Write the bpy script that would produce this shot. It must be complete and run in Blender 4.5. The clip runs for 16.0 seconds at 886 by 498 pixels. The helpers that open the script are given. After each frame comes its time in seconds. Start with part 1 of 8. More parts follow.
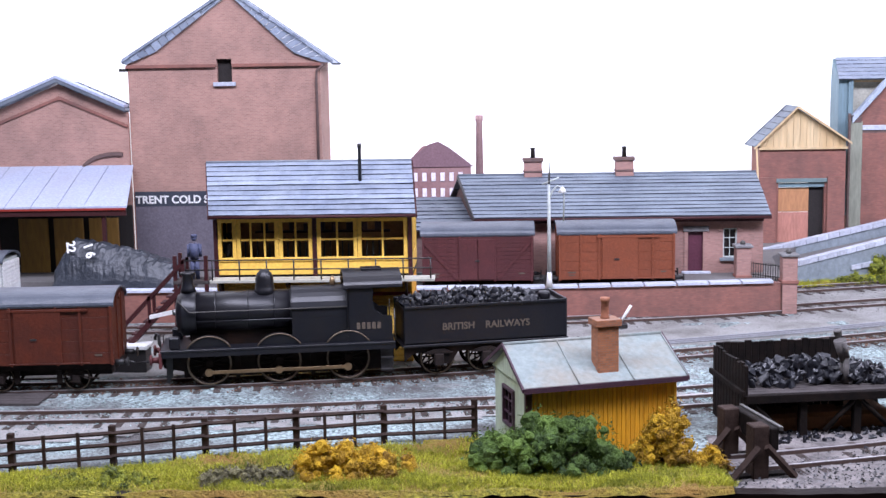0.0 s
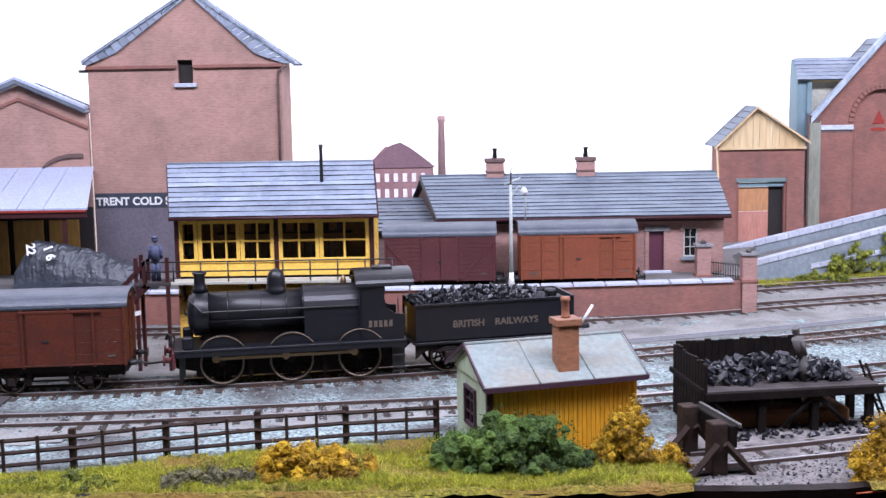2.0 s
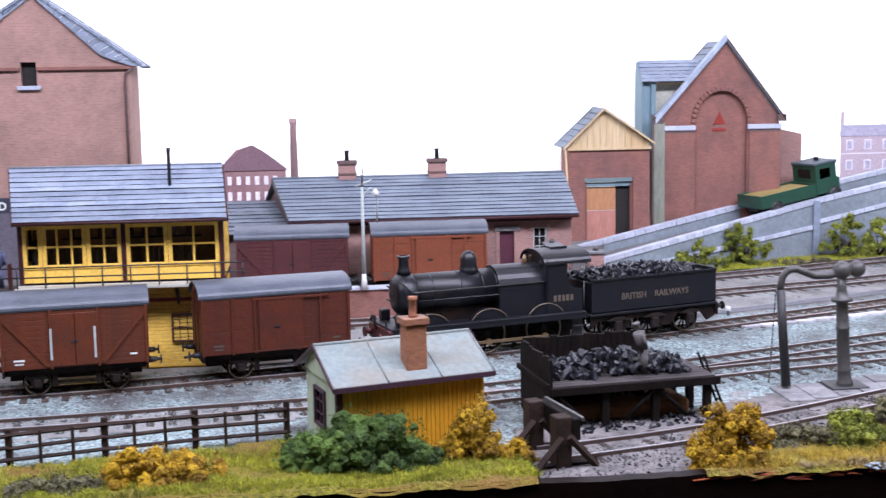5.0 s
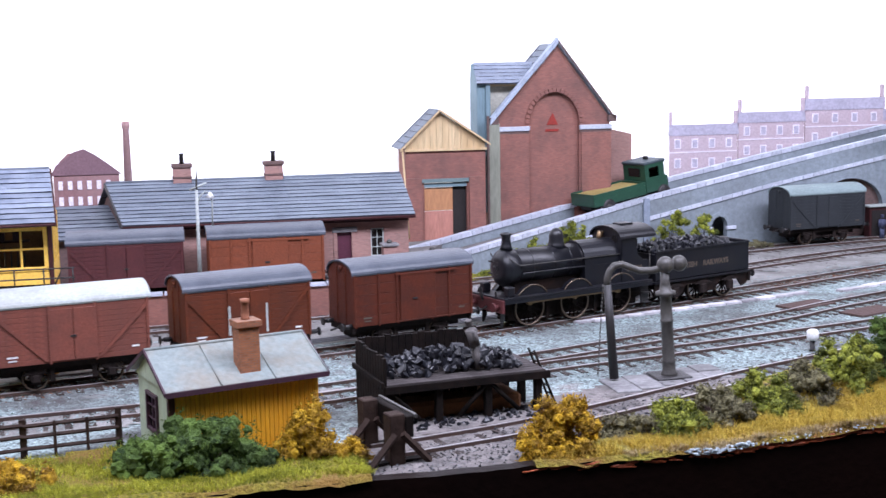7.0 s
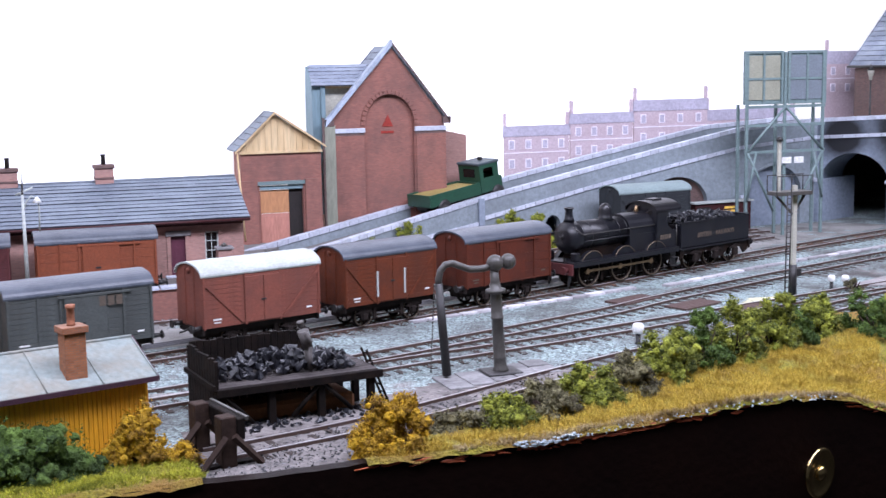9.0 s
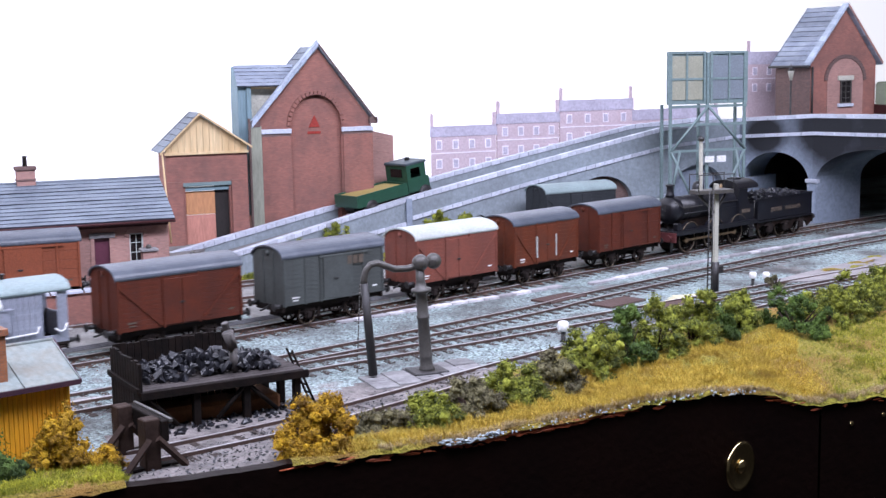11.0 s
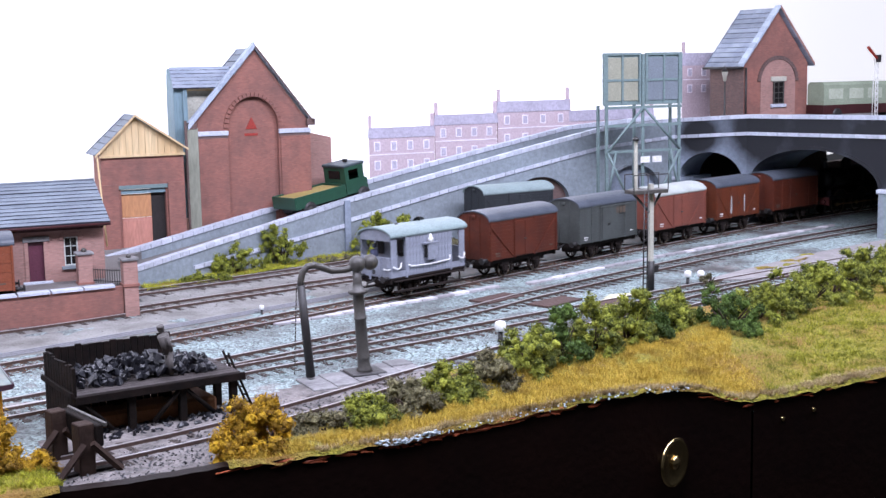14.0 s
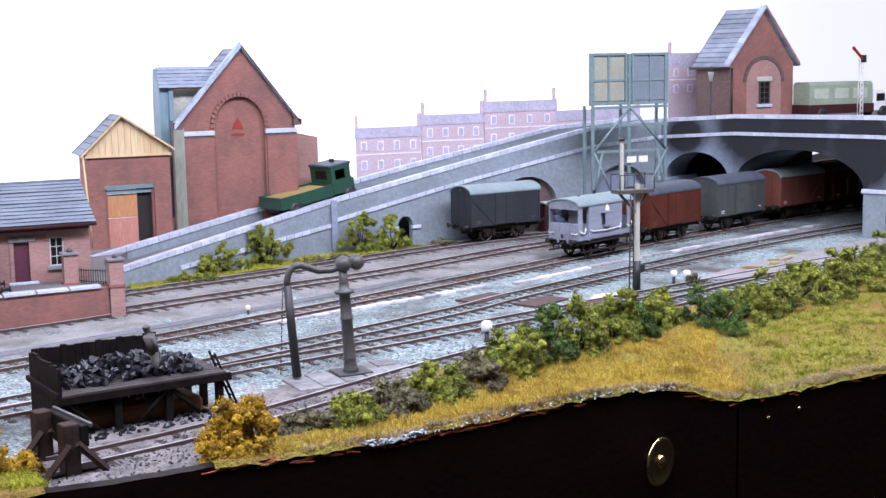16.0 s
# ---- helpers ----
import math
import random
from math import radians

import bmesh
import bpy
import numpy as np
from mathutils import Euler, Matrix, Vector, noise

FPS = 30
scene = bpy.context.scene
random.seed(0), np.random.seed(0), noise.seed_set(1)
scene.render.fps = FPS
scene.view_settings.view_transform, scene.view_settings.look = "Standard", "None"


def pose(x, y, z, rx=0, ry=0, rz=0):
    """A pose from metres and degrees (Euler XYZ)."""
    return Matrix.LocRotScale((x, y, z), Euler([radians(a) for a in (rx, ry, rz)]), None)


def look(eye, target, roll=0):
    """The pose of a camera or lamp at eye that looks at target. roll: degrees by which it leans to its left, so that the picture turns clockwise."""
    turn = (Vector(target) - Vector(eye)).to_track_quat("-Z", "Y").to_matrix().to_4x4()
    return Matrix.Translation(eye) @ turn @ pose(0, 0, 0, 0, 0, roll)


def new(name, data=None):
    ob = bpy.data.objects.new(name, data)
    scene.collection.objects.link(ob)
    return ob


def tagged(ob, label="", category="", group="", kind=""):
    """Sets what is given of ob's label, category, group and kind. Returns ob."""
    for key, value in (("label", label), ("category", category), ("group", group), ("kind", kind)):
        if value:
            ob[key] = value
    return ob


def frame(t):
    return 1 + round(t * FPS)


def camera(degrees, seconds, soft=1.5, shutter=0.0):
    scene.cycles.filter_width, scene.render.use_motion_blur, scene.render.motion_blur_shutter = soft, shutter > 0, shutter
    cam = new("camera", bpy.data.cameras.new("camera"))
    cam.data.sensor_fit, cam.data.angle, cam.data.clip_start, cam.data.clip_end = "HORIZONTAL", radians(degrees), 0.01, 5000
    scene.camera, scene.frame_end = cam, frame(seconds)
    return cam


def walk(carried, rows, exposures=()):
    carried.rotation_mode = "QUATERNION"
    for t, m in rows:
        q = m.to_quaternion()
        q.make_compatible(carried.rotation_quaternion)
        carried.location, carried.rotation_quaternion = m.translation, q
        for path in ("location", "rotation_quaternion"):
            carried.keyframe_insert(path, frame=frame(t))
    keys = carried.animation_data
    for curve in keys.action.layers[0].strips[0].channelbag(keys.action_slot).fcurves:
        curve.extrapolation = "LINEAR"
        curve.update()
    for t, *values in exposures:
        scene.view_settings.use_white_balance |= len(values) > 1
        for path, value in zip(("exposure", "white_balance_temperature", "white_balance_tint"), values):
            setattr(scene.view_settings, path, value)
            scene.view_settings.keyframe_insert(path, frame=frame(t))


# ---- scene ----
# the camera pans on a tripod: its lens sits ahead and to the right of the pan axis
cam = camera(37.48, 16.0, soft=1.45, shutter=0.5)
EYE, AHEAD, ASIDE = 0.15, 0.0551, 0.0455
PAN = [  # seconds, turn to the right, pitch, roll
    (0.0, -2.01, -7.88, -0.93),
    (0.5, -1.68, -7.88, -0.92),
    (1.0, -1.05, -7.86, -0.98),
    (1.5, -1.05, -7.86, -0.98),
    (2.0, -0.45, -7.87, -0.97),
    (2.5, 0.03, -7.87, -0.95),
    (3.0, 0.72, -7.85, -0.96),
    (5.5, 7.52, -7.88, -0.97),
    (6.0, 9.60, -7.89, -0.98),
    (6.5, 11.37, -7.90, -1.00),
    (7.0, 12.40, -7.90, -1.02),
    (7.5, 14.01, -7.91, -0.96),
    (8.0, 16.32, -7.92, -1.00),
    (8.5, 18.07, -7.92, -0.98),
    (9.0, 19.23, -7.93, -1.00),
    (9.5, 20.16, -7.94, -1.02),
    (10.0, 21.00, -7.97, -1.00),
    (12.5, 24.13, -7.95, -1.03),
    (13.0, 24.73, -7.97, -1.04),
    (13.5, 24.76, -7.95, -1.08),
    (14.0, 24.86, -7.95, -1.08),
    (14.5, 24.94, -7.95, -1.06),
    (15.0, 24.95, -7.95, -1.06),
    (15.5, 25.05, -7.95, -1.06),
    (16.0, 25.42, -7.96, -1.06),
]


def eye_pose(t, turn, pitch, roll):
    a, p = radians(turn), radians(pitch)
    eye = Vector((AHEAD * math.sin(a) + ASIDE * math.cos(a), AHEAD * math.cos(a) - ASIDE * math.sin(a), EYE))
    way = Vector((math.sin(a) * math.cos(p), math.cos(a) * math.cos(p), math.sin(p)))
    return look(eye, eye + way, roll)


walk(cam, [(t, eye_pose(t, *rest)) for t, *rest in PAN], exposures=[(0.0, 0.0), (3.0, 0.0), (5.5, -0.1), (9.5, -0.1), (12.5, -0.03), (16.0, 0.02)])

# ---- light ----
world = bpy.data.worlds.new("hall")
scene.world = world
world.use_nodes = True
world.node_tree.nodes["Background"].inputs[0].default_value = (0.82, 0.86, 1.0, 1)
world.node_tree.nodes["Background"].inputs[1].default_value = 0.05


def strip_lamp(name, x, y, z, tx, ty, tz, sx, sy, watts, colour):
    lamp = bpy.data.lights.new(name, "AREA")
    lamp.shape, lamp.size, lamp.size_y, lamp.energy, lamp.color = "RECTANGLE", sx, sy, watts, colour
    ob = new(name, lamp)
    ob.matrix_world = look((x, y, z), (tx, ty, tz))
    return ob


# the strip lights under the layout's pelmet, over its front edge
strip_lamp("pelmet_light", -0.05, 0.36, 0.62, 0.0, 0.80, 0.03, 0.9, 0.14, 10.3, (0.915, 0.93, 1.19))
strip_lamp("pelmet_light", 0.80, 0.42, 0.62, 0.85, 0.95, 0.03, 0.9, 0.14, 10.8, (0.915, 0.93, 1.19))
scene.view_settings.exposure = 0.0

# ---- helpers ----
K = 0.001  # lengths below are in millimetres
RNG = random.Random(7)


def nodes_of(name):
    m = bpy.data.materials.new(name)
    m.use_nodes = True
    return m, m.node_tree.nodes, m.node_tree.links, m.node_tree.nodes["Principled BSDF"]


def mixed(nt, a, b, fac, blend="MIX"):
    n = nt.nodes.new("ShaderNodeMix")
    n.data_type, n.blend_type = "RGBA", blend
    for sock, val in ((n.inputs[6], a), (n.inputs[7], b), (n.inputs[0], fac)):
        if isinstance(val, (int, float)):
            sock.default_value = val
        elif isinstance(val, tuple):
            sock.default_value = (*val[:3], 1)
        else:
            nt.links.new(val, sock)
    return n.outputs[2]


def noise_of(nt, scale, detail=4, rough=0.6, lo=0.35, hi=0.65, stretch=(1, 1, 1), coords="Object"):
    co, mp, n, r = (nt.nodes.new(k) for k in ("ShaderNodeTexCoord", "ShaderNodeMapping", "ShaderNodeTexNoise", "ShaderNodeMapRange"))
    mp.inputs["Scale"].default_value = stretch
    nt.links.new(co.outputs[coords], mp.inputs["Vector"])
    nt.links.new(mp.outputs[0], n.inputs["Vector"])
    n.inputs["Scale"].default_value, n.inputs["Detail"].default_value, n.inputs["Roughness"].default_value = scale, detail, rough
    r.inputs[1].default_value, r.inputs[2].default_value = lo, hi
    nt.links.new(n.outputs["Fac"], r.inputs[0])
    return r.outputs[0]


def bumped(nt, bsdf, height, strength=0.3, dist=0.0004):
    b = nt.nodes.new("ShaderNodeBump")
    b.inputs["Strength"].default_value, b.inputs["Distance"].default_value = strength, dist
    nt.links.new(height, b.inputs["Height"])
    nt.links.new(b.outputs[0], bsdf.inputs["Normal"])


def shade(c, k):
    return tuple(min(1, v * k) for v in c)


def painted(name, col, rough=0.6, metal=0.0, worn=None, fine=700, broad=60, bump=0.25, stretch=(1, 1, 1), amount=0.45, random_tint=0.0, gloss=0.5):
    """A painted or natural surface with fine grain and broad weathering."""
    m, ns, ls, b = nodes_of(name)
    nt = m.node_tree
    grain = noise_of(nt, fine, 3, 0.6, 0.3, 0.7, stretch)
    stain = noise_of(nt, broad, 5, 0.65, 0.4, 0.7, stretch)
    c = mixed(nt, shade(col, 0.8), shade(col, 1.15), grain)
    k = nt.nodes.new("ShaderNodeMath")
    k.operation = "MULTIPLY"
    k.inputs[1].default_value = amount
    ls.new(stain, k.inputs[0])
    c = mixed(nt, c, worn or shade(col, 0.6), k.outputs[0])
    if random_tint:
        info, hsv, r = ns.new("ShaderNodeObjectInfo"), ns.new("ShaderNodeHueSaturation"), ns.new("ShaderNodeMapRange")
        r.inputs[3].default_value, r.inputs[4].default_value = 1 - random_tint, 1 + random_tint
        ls.new(info.outputs["Random"], r.inputs[0])
        ls.new(r.outputs[0], hsv.inputs["Value"])
        ls.new(c, hsv.inputs["Color"])
        c = hsv.outputs[0]
    ls.new(c, b.inputs["Base Color"])
    b.inputs["Roughness"].default_value, b.inputs["Metallic"].default_value = rough, metal
    b.inputs["Specular IOR Level"].default_value = gloss
    if bump:
        bumped(nt, b, grain, bump)
    return m


def coursed(name, col, mortar, width=3.0, height=1.0, joint=0.14, rough=0.85, spread=0.25, dirt=(0.05, 0.045, 0.045), dirt_amount=0.4):
    """Brickwork or small slates in scale size: runs along the wall, rows up it."""
    m, ns, ls, b = nodes_of(name)
    nt = m.node_tree
    co, sep, com, add, br = (ns.new(k) for k in ("ShaderNodeTexCoord", "ShaderNodeSeparateXYZ", "ShaderNodeCombineXYZ", "ShaderNodeMath", "ShaderNodeTexBrick"))
    ls.new(co.outputs["Object"], sep.inputs[0])
    ls.new(sep.outputs[0], add.inputs[0])
    ls.new(sep.outputs[1], add.inputs[1])
    ls.new(add.outputs[0], com.inputs[0])
    ls.new(sep.outputs[2], com.inputs[1])
    ls.new(com.outputs[0], br.inputs["Vector"])
    br.inputs["Scale"].default_value = 1.0
    br.inputs["Brick Width"].default_value, br.inputs["Row Height"].default_value, br.inputs["Mortar Size"].default_value = width * K, height * K, joint * K
    br.inputs["Color1"].default_value, br.inputs["Color2"].default_value = (*shade(col, 1 - spread), 1), (*shade(col, 1 + spread), 1)
    br.inputs["Mortar"].default_value = (*mortar, 1)
    stain = noise_of(nt, 35, 6, 0.7, 0.42, 0.75)
    streak = noise_of(nt, 160, 4, 0.6, 0.35, 0.8, (1, 1, 0.15))
    c = mixed(nt, br.outputs["Color"], shade(col, 1.25), streak)
    k = ns.new("ShaderNodeMath")
    k.operation = "MULTIPLY"
    k.inputs[1].default_value = dirt_amount
    ls.new(stain, k.inputs[0])
    c = mixed(nt, mixed(nt, br.outputs["Color"], c, 0.35), dirt, k.outputs[0])
    ls.new(c, b.inputs["Base Color"])
    b.inputs["Roughness"].default_value = rough
    bumped(nt, b, br.outputs["Fac"], -0.4, 0.0002)
    return m


def box(bm, x0, x1, y0, y1, z0, z1, bevel=0.0):
    bb = bmesh.new()
    bmesh.ops.create_cube(bb, size=1)
    for v in bb.verts:
        v.co = ((x0 + x1) / 2 + v.co.x * (x1 - x0), (y0 + y1) / 2 + v.co.y * (y1 - y0), (z0 + z1) / 2 + v.co.z * (z1 - z0))
    if bevel:
        bmesh.ops.bevel(bb, geom=bb.edges[:], offset=bevel, segments=1, affect="EDGES", clamp_overlap=True)
    return merge(bm, bb)


def merge(bm, other, m=None):
    if m is not None:
        bmesh.ops.transform(other, matrix=m, verts=other.verts[:])
    seen = {v: bm.verts.new(v.co) for v in other.verts}
    for f_ in other.faces:
        g = bm.faces.new([seen[v] for v in f_.verts])
        g.smooth = f_.smooth
    other.free()
    return bm


def prism(bm, pts, a0, a1, axis="y"):
    """A closed outline, pushed along an axis. Outline in (x, z) for y, in (y, z) for x, in (x, y) for z."""
    def put(p, a):
        return {"y": (p[0], a, p[1]), "x": (a, p[0], p[1]), "z": (p[0], p[1], a)}[axis]
    lo, hi = [bm.verts.new(put(p, a0)) for p in pts], [bm.verts.new(put(p, a1)) for p in pts]
    fs = [bm.faces.new(lo), bm.faces.new(hi[::-1])]
    for i in range(len(pts)):
        j = (i + 1) % len(pts)
        fs.append(bm.faces.new((lo[j], lo[i], hi[i], hi[j])))
    bmesh.ops.recalc_face_normals(bm, faces=fs)
    return bm


def rod(bm, p0, p1, r0, r1=None, seg=10, smooth=True):
    """A round bar or cone between two points."""
    p0, p1 = Vector(p0), Vector(p1)
    r1 = r0 if r1 is None else r1
    q = (p1 - p0).to_track_quat("Z", "Y")
    rings = []
    for p, r in ((p0, r0), (p1, r1)):
        rings.append([bm.verts.new(p + q @ Vector((r * math.cos(2 * math.pi * k / seg), r * math.sin(2 * math.pi * k / seg), 0))) for k in range(seg)])
    for k in range(seg):
        bm.faces.new((rings[0][k], rings[0][(k + 1) % seg], rings[1][(k + 1) % seg], rings[1][k])).smooth = smooth
    bm.faces.new(rings[0][::-1])
    bm.faces.new(rings[1])
    return bm


def lathe(bm, profile, seg=16, m=None, caps=True):
    """A turned shape about z from (radius, height) pairs."""
    bb = bmesh.new()
    rings = [[bb.verts.new((max(r, 0.01) * math.cos(2 * math.pi * k / seg), max(r, 0.01) * math.sin(2 * math.pi * k / seg), z)) for k in range(seg)] for r, z in profile]
    for a, b in zip(rings, rings[1:]):
        for k in range(seg):
            bb.faces.new((a[k], a[(k + 1) % seg], b[(k + 1) % seg], b[k])).smooth = True
    if caps:
        bb.faces.new(rings[0][::-1])
        bb.faces.new(rings[-1])
    return merge(bm, bb, m)


def tube(bm, pts, r, seg=8):
    pts = [Vector(p) for p in pts]
    prev = None
    for i, p in enumerate(pts):
        d = (pts[min(i + 1, len(pts) - 1)] - pts[max(i - 1, 0)]).normalized()
        u = d.cross(Vector((0.31, 0.87, 0.38))).normalized()
        w = d.cross(u)
        ring = [bm.verts.new(p + (u * math.cos(2 * math.pi * k / seg) + w * math.sin(2 * math.pi * k / seg)) * r) for k in range(seg)]
        if prev:
            for k in range(seg):
                bm.faces.new((prev[k], prev[(k + 1) % seg], ring[(k + 1) % seg], ring[k])).smooth = True
        else:
            bm.faces.new(ring)
        prev = ring
    bm.faces.new(prev[::-1])
    bmesh.ops.recalc_face_normals(bm, faces=bm.faces[:])
    return bm


def finish(name, bm, material):
    me = bpy.data.meshes.new(name)
    bmesh.ops.scale(bm, vec=(K, K, K), verts=bm.verts[:])
    bm.to_mesh(me)
    bm.free()
    me.materials.append(material)
    return me


def part(name, bm, material, parent, label="", at=None):
    ob = new(name, bm if isinstance(bm, bpy.types.Mesh) else finish(name, bm, material))
    ob.parent = parent
    if at is not None:
        ob.matrix_basis = at
    return tagged(ob, label) if label else ob


def mpose(x, y, z, rx=0, ry=0, rz=0):
    return pose(x * K, y * K, z * K, rx, ry, rz)


def thing(name, label, category, at=None, group="", kind=""):
    ob = new(name)
    ob.empty_display_size = 0.01
    if at is not None:
        ob.matrix_basis = at
    return tagged(ob, label, category, group, kind)


def solid(name, bm, material, label, category, at=None, group="", kind=""):
    ob = new(name, finish(name, bm, material))
    if at is not None:
        ob.matrix_basis = at
    return tagged(ob, label, category, group, kind)


def lettering(name, words, size, material, parent, at, label=""):
    cu = bpy.data.curves.new(name, "FONT")
    cu.body, cu.size, cu.extrude, cu.align_x = words, size * K, 0.05 * K, "CENTER"
    cu.offset = 0.03 * size * K
    tmp = bpy.data.objects.new(name, cu)
    me = bpy.data.meshes.new_from_object(tmp)
    bpy.data.objects.remove(tmp)
    me.materials.clear()
    me.materials.append(material)
    return part(name, me, material, parent, label, at)


def catmull(pts, step):
    """A smooth line through plan points, as samples about a step apart: x, y, heading."""
    p = [Vector(q) for q in pts]
    p = [2 * p[0] - p[1]] + p + [2 * p[-1] - p[-2]]
    line = []
    for i in range(1, len(p) - 2):
        a, b, c, d = p[i - 1:i + 3]
        n = max(2, int((c - b).length / step))
        for k in range(n):
            t = k / n
            line.append(0.5 * (2 * b + (c - a) * t + (2 * a - 5 * b + 4 * c - d) * t * t + (3 * b - a - 3 * c + d) * t ** 3))
    line.append(p[-2])
    return line

# ---- materials ----
BRICK_STORE = coursed("brown_brick", (0.36, 0.20, 0.16), (0.41, 0.265, 0.22), 2.9, 1.0, spread=0.15)
BRICK_RED = coursed("red_brick", (0.26, 0.105, 0.08), (0.22, 0.11, 0.09), 2.9, 1.0, dirt_amount=0.55, spread=0.15)
BRICK_PINK = coursed("pink_brick", (0.34, 0.185, 0.155), (0.31, 0.2, 0.175), 2.9, 1.0, dirt_amount=0.35, spread=0.18)
# darker brick, also for the station's left end and the bridge house's side
BRICK_DARK = coursed("dark_brick", (0.13, 0.075, 0.065), (0.12, 0.09, 0.085), 2.9, 1.0)
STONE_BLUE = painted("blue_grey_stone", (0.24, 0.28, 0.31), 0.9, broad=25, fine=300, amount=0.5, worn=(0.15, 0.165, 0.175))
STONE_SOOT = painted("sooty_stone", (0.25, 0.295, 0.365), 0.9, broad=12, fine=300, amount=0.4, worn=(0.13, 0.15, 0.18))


def sooted(m, spots):
    """Locomotive soot round the arch heads: ragged black stains about given points (mm)."""
    nt = m.node_tree
    b = next(n for n in nt.nodes if n.type == "BSDF_PRINCIPLED")
    c = b.inputs["Base Color"].links[0].from_socket
    co = nt.nodes.new("ShaderNodeTexCoord")
    rag = noise_of(nt, 22, 5, 0.6, -0.3, 0.75)
    for p, reach in spots:
        d, r, k = (nt.nodes.new(q) for q in ("ShaderNodeVectorMath", "ShaderNodeMapRange", "ShaderNodeMath"))
        d.operation, d.inputs[1].default_value = "DISTANCE", tuple(v * K for v in p)
        r.inputs[1].default_value, r.inputs[2].default_value = reach * K, reach * K * 0.25
        k.operation, k.use_clamp = "MULTIPLY", True
        r.inputs[4].default_value = 1.9
        nt.links.new(co.outputs["Object"], d.inputs[0])
        nt.links.new(d.outputs["Value"], r.inputs[0])
        nt.links.new(r.outputs[0], k.inputs[0])
        nt.links.new(rag, k.inputs[1])
        c = mixed(nt, c, (0.012, 0.013, 0.017), k.outputs[0])
    nt.links.new(c, b.inputs["Base Color"])


sooted(STONE_SOOT, [((848, 1010, 88), 55), ((860, 950, 84), 60), ((870, 885, 70), 60), ((820, 1070, 80), 30)])
COPING = painted("pale_coping_stone", (0.52, 0.55, 0.63), 0.85, broad=60, fine=500, random_tint=0.14, worn=(0.34, 0.36, 0.42))
COPING_GREY = painted("grey_paving_stone", (0.24, 0.236, 0.236), 0.85, broad=90, fine=500, random_tint=0.25, worn=(0.09, 0.085, 0.09), amount=0.8)
VERGE = painted("pale_blue_verge_slate", (0.40, 0.46, 0.55), 0.7, broad=60, random_tint=0.18)
ROD_GREY = painted("galvanised_rodding", (0.27, 0.27, 0.29), 0.6, broad=60)
SLATE = painted("slate", (0.20, 0.235, 0.30), 0.5, broad=70, fine=500, worn=(0.36, 0.40, 0.46), amount=0.6, random_tint=0.2)
# dark colour for course lips, in place of their shadow lines
SLATE_LIP_SHADE = painted("slate_lip_shade", (0.06, 0.068, 0.085), 0.9, gloss=0.1)
SLATE_WORN = painted("worn_dark_slate", (0.125, 0.15, 0.185), 0.55, broad=40, fine=500, worn=(0.22, 0.26, 0.30), amount=0.6, random_tint=0.12)
DOOR_OCHRE = painted("dull_ochre_door", (0.26, 0.14, 0.025), 0.7, broad=90, stretch=(1, 1, 0.15), worn=(0.12, 0.06, 0.02), amount=0.6)
SLATE_DARK = painted("dark_slate", (0.12, 0.14, 0.17), 0.55, broad=60, fine=500, worn=(0.22, 0.25, 0.28), amount=0.6, random_tint=0.15)
ROOF_PALE = painted("pale_felt_roof", (0.215, 0.255, 0.245), 0.6, broad=38, fine=400, worn=(0.25, 0.19, 0.13), amount=0.75)
CANOPY = painted("pale_blue_sheeting", (0.42, 0.47, 0.60), 0.5, broad=40, worn=(0.4, 0.4, 0.45))
YELLOW = painted("yellow_timber", (0.80, 0.38, 0.02), 0.55, broad=120, fine=900, stretch=(1, 1, 0.12), worn=(0.5, 0.22, 0.02), amount=0.45)
YELLOW_PALE = painted("cream_yellow_timber", (0.90, 0.55, 0.10), 0.5, broad=90, fine=700, worn=(0.66, 0.36, 0.06), amount=0.3)
PLANK_OCHRE = painted("weathered_ochre_boards", (0.66, 0.50, 0.29), 0.8, broad=150, fine=600, stretch=(1, 1, 0.1), worn=(0.42, 0.25, 0.10), amount=0.6)
MAROON = painted("maroon_paint", (0.05, 0.014, 0.015), 0.5, gloss=0.3)
MAROON_BRIGHT = painted("red_lead_paint", (0.3, 0.03, 0.02), 0.5)
PURPLE_BROWN = painted("purple_brown_paint", (0.06, 0.025, 0.04), 0.5)
PALE_GREEN = painted("pale_green_boards", (0.50, 0.58, 0.42), 0.65, broad=120, stretch=(1, 1, 0.2), worn=(0.36, 0.38, 0.24))
STEEL_GREEN = painted("grey_green_paint", (0.16, 0.225, 0.225), 0.55, broad=80)
VAN_ROOF_GREEN = painted("grey_green_van_roof", (0.24, 0.31, 0.31), 0.5, broad=60, worn=(0.16, 0.2, 0.2))
CLAD_BLUE = painted("blue_grey_cladding", (0.16, 0.24, 0.27), 0.6, stretch=(1, 1, 0.1))
CHUTE_GREY = painted("weathered_chute_boards", (0.27, 0.28, 0.22), 0.8, broad=60, stretch=(1, 1, 0.2))
CREAM = painted("cream_render", (0.46, 0.45, 0.38), 0.8)
LOCO_BLACK = painted("weathered_loco_black", (0.0045, 0.005, 0.0085), 0.40, fine=600, broad=70, worn=(0.011, 0.0085, 0.0085), amount=0.6, bump=0.08, gloss=0.5)
LOCO_GREASE = painted("oily_black", (0.007, 0.005, 0.0045), 0.6, broad=120, worn=(0.03, 0.014, 0.008), amount=0.6, gloss=0.15)
ROD_STEEL = painted("oily_rod_steel", (0.30, 0.20, 0.11), 0.35, 0.7)
TYRE = painted("worn_tyre_steel", (0.16, 0.12, 0.085), 0.4, 0.6)
BUFFER_RED = painted("faded_red_buffer_beam", (0.10, 0.02, 0.02), 0.6)
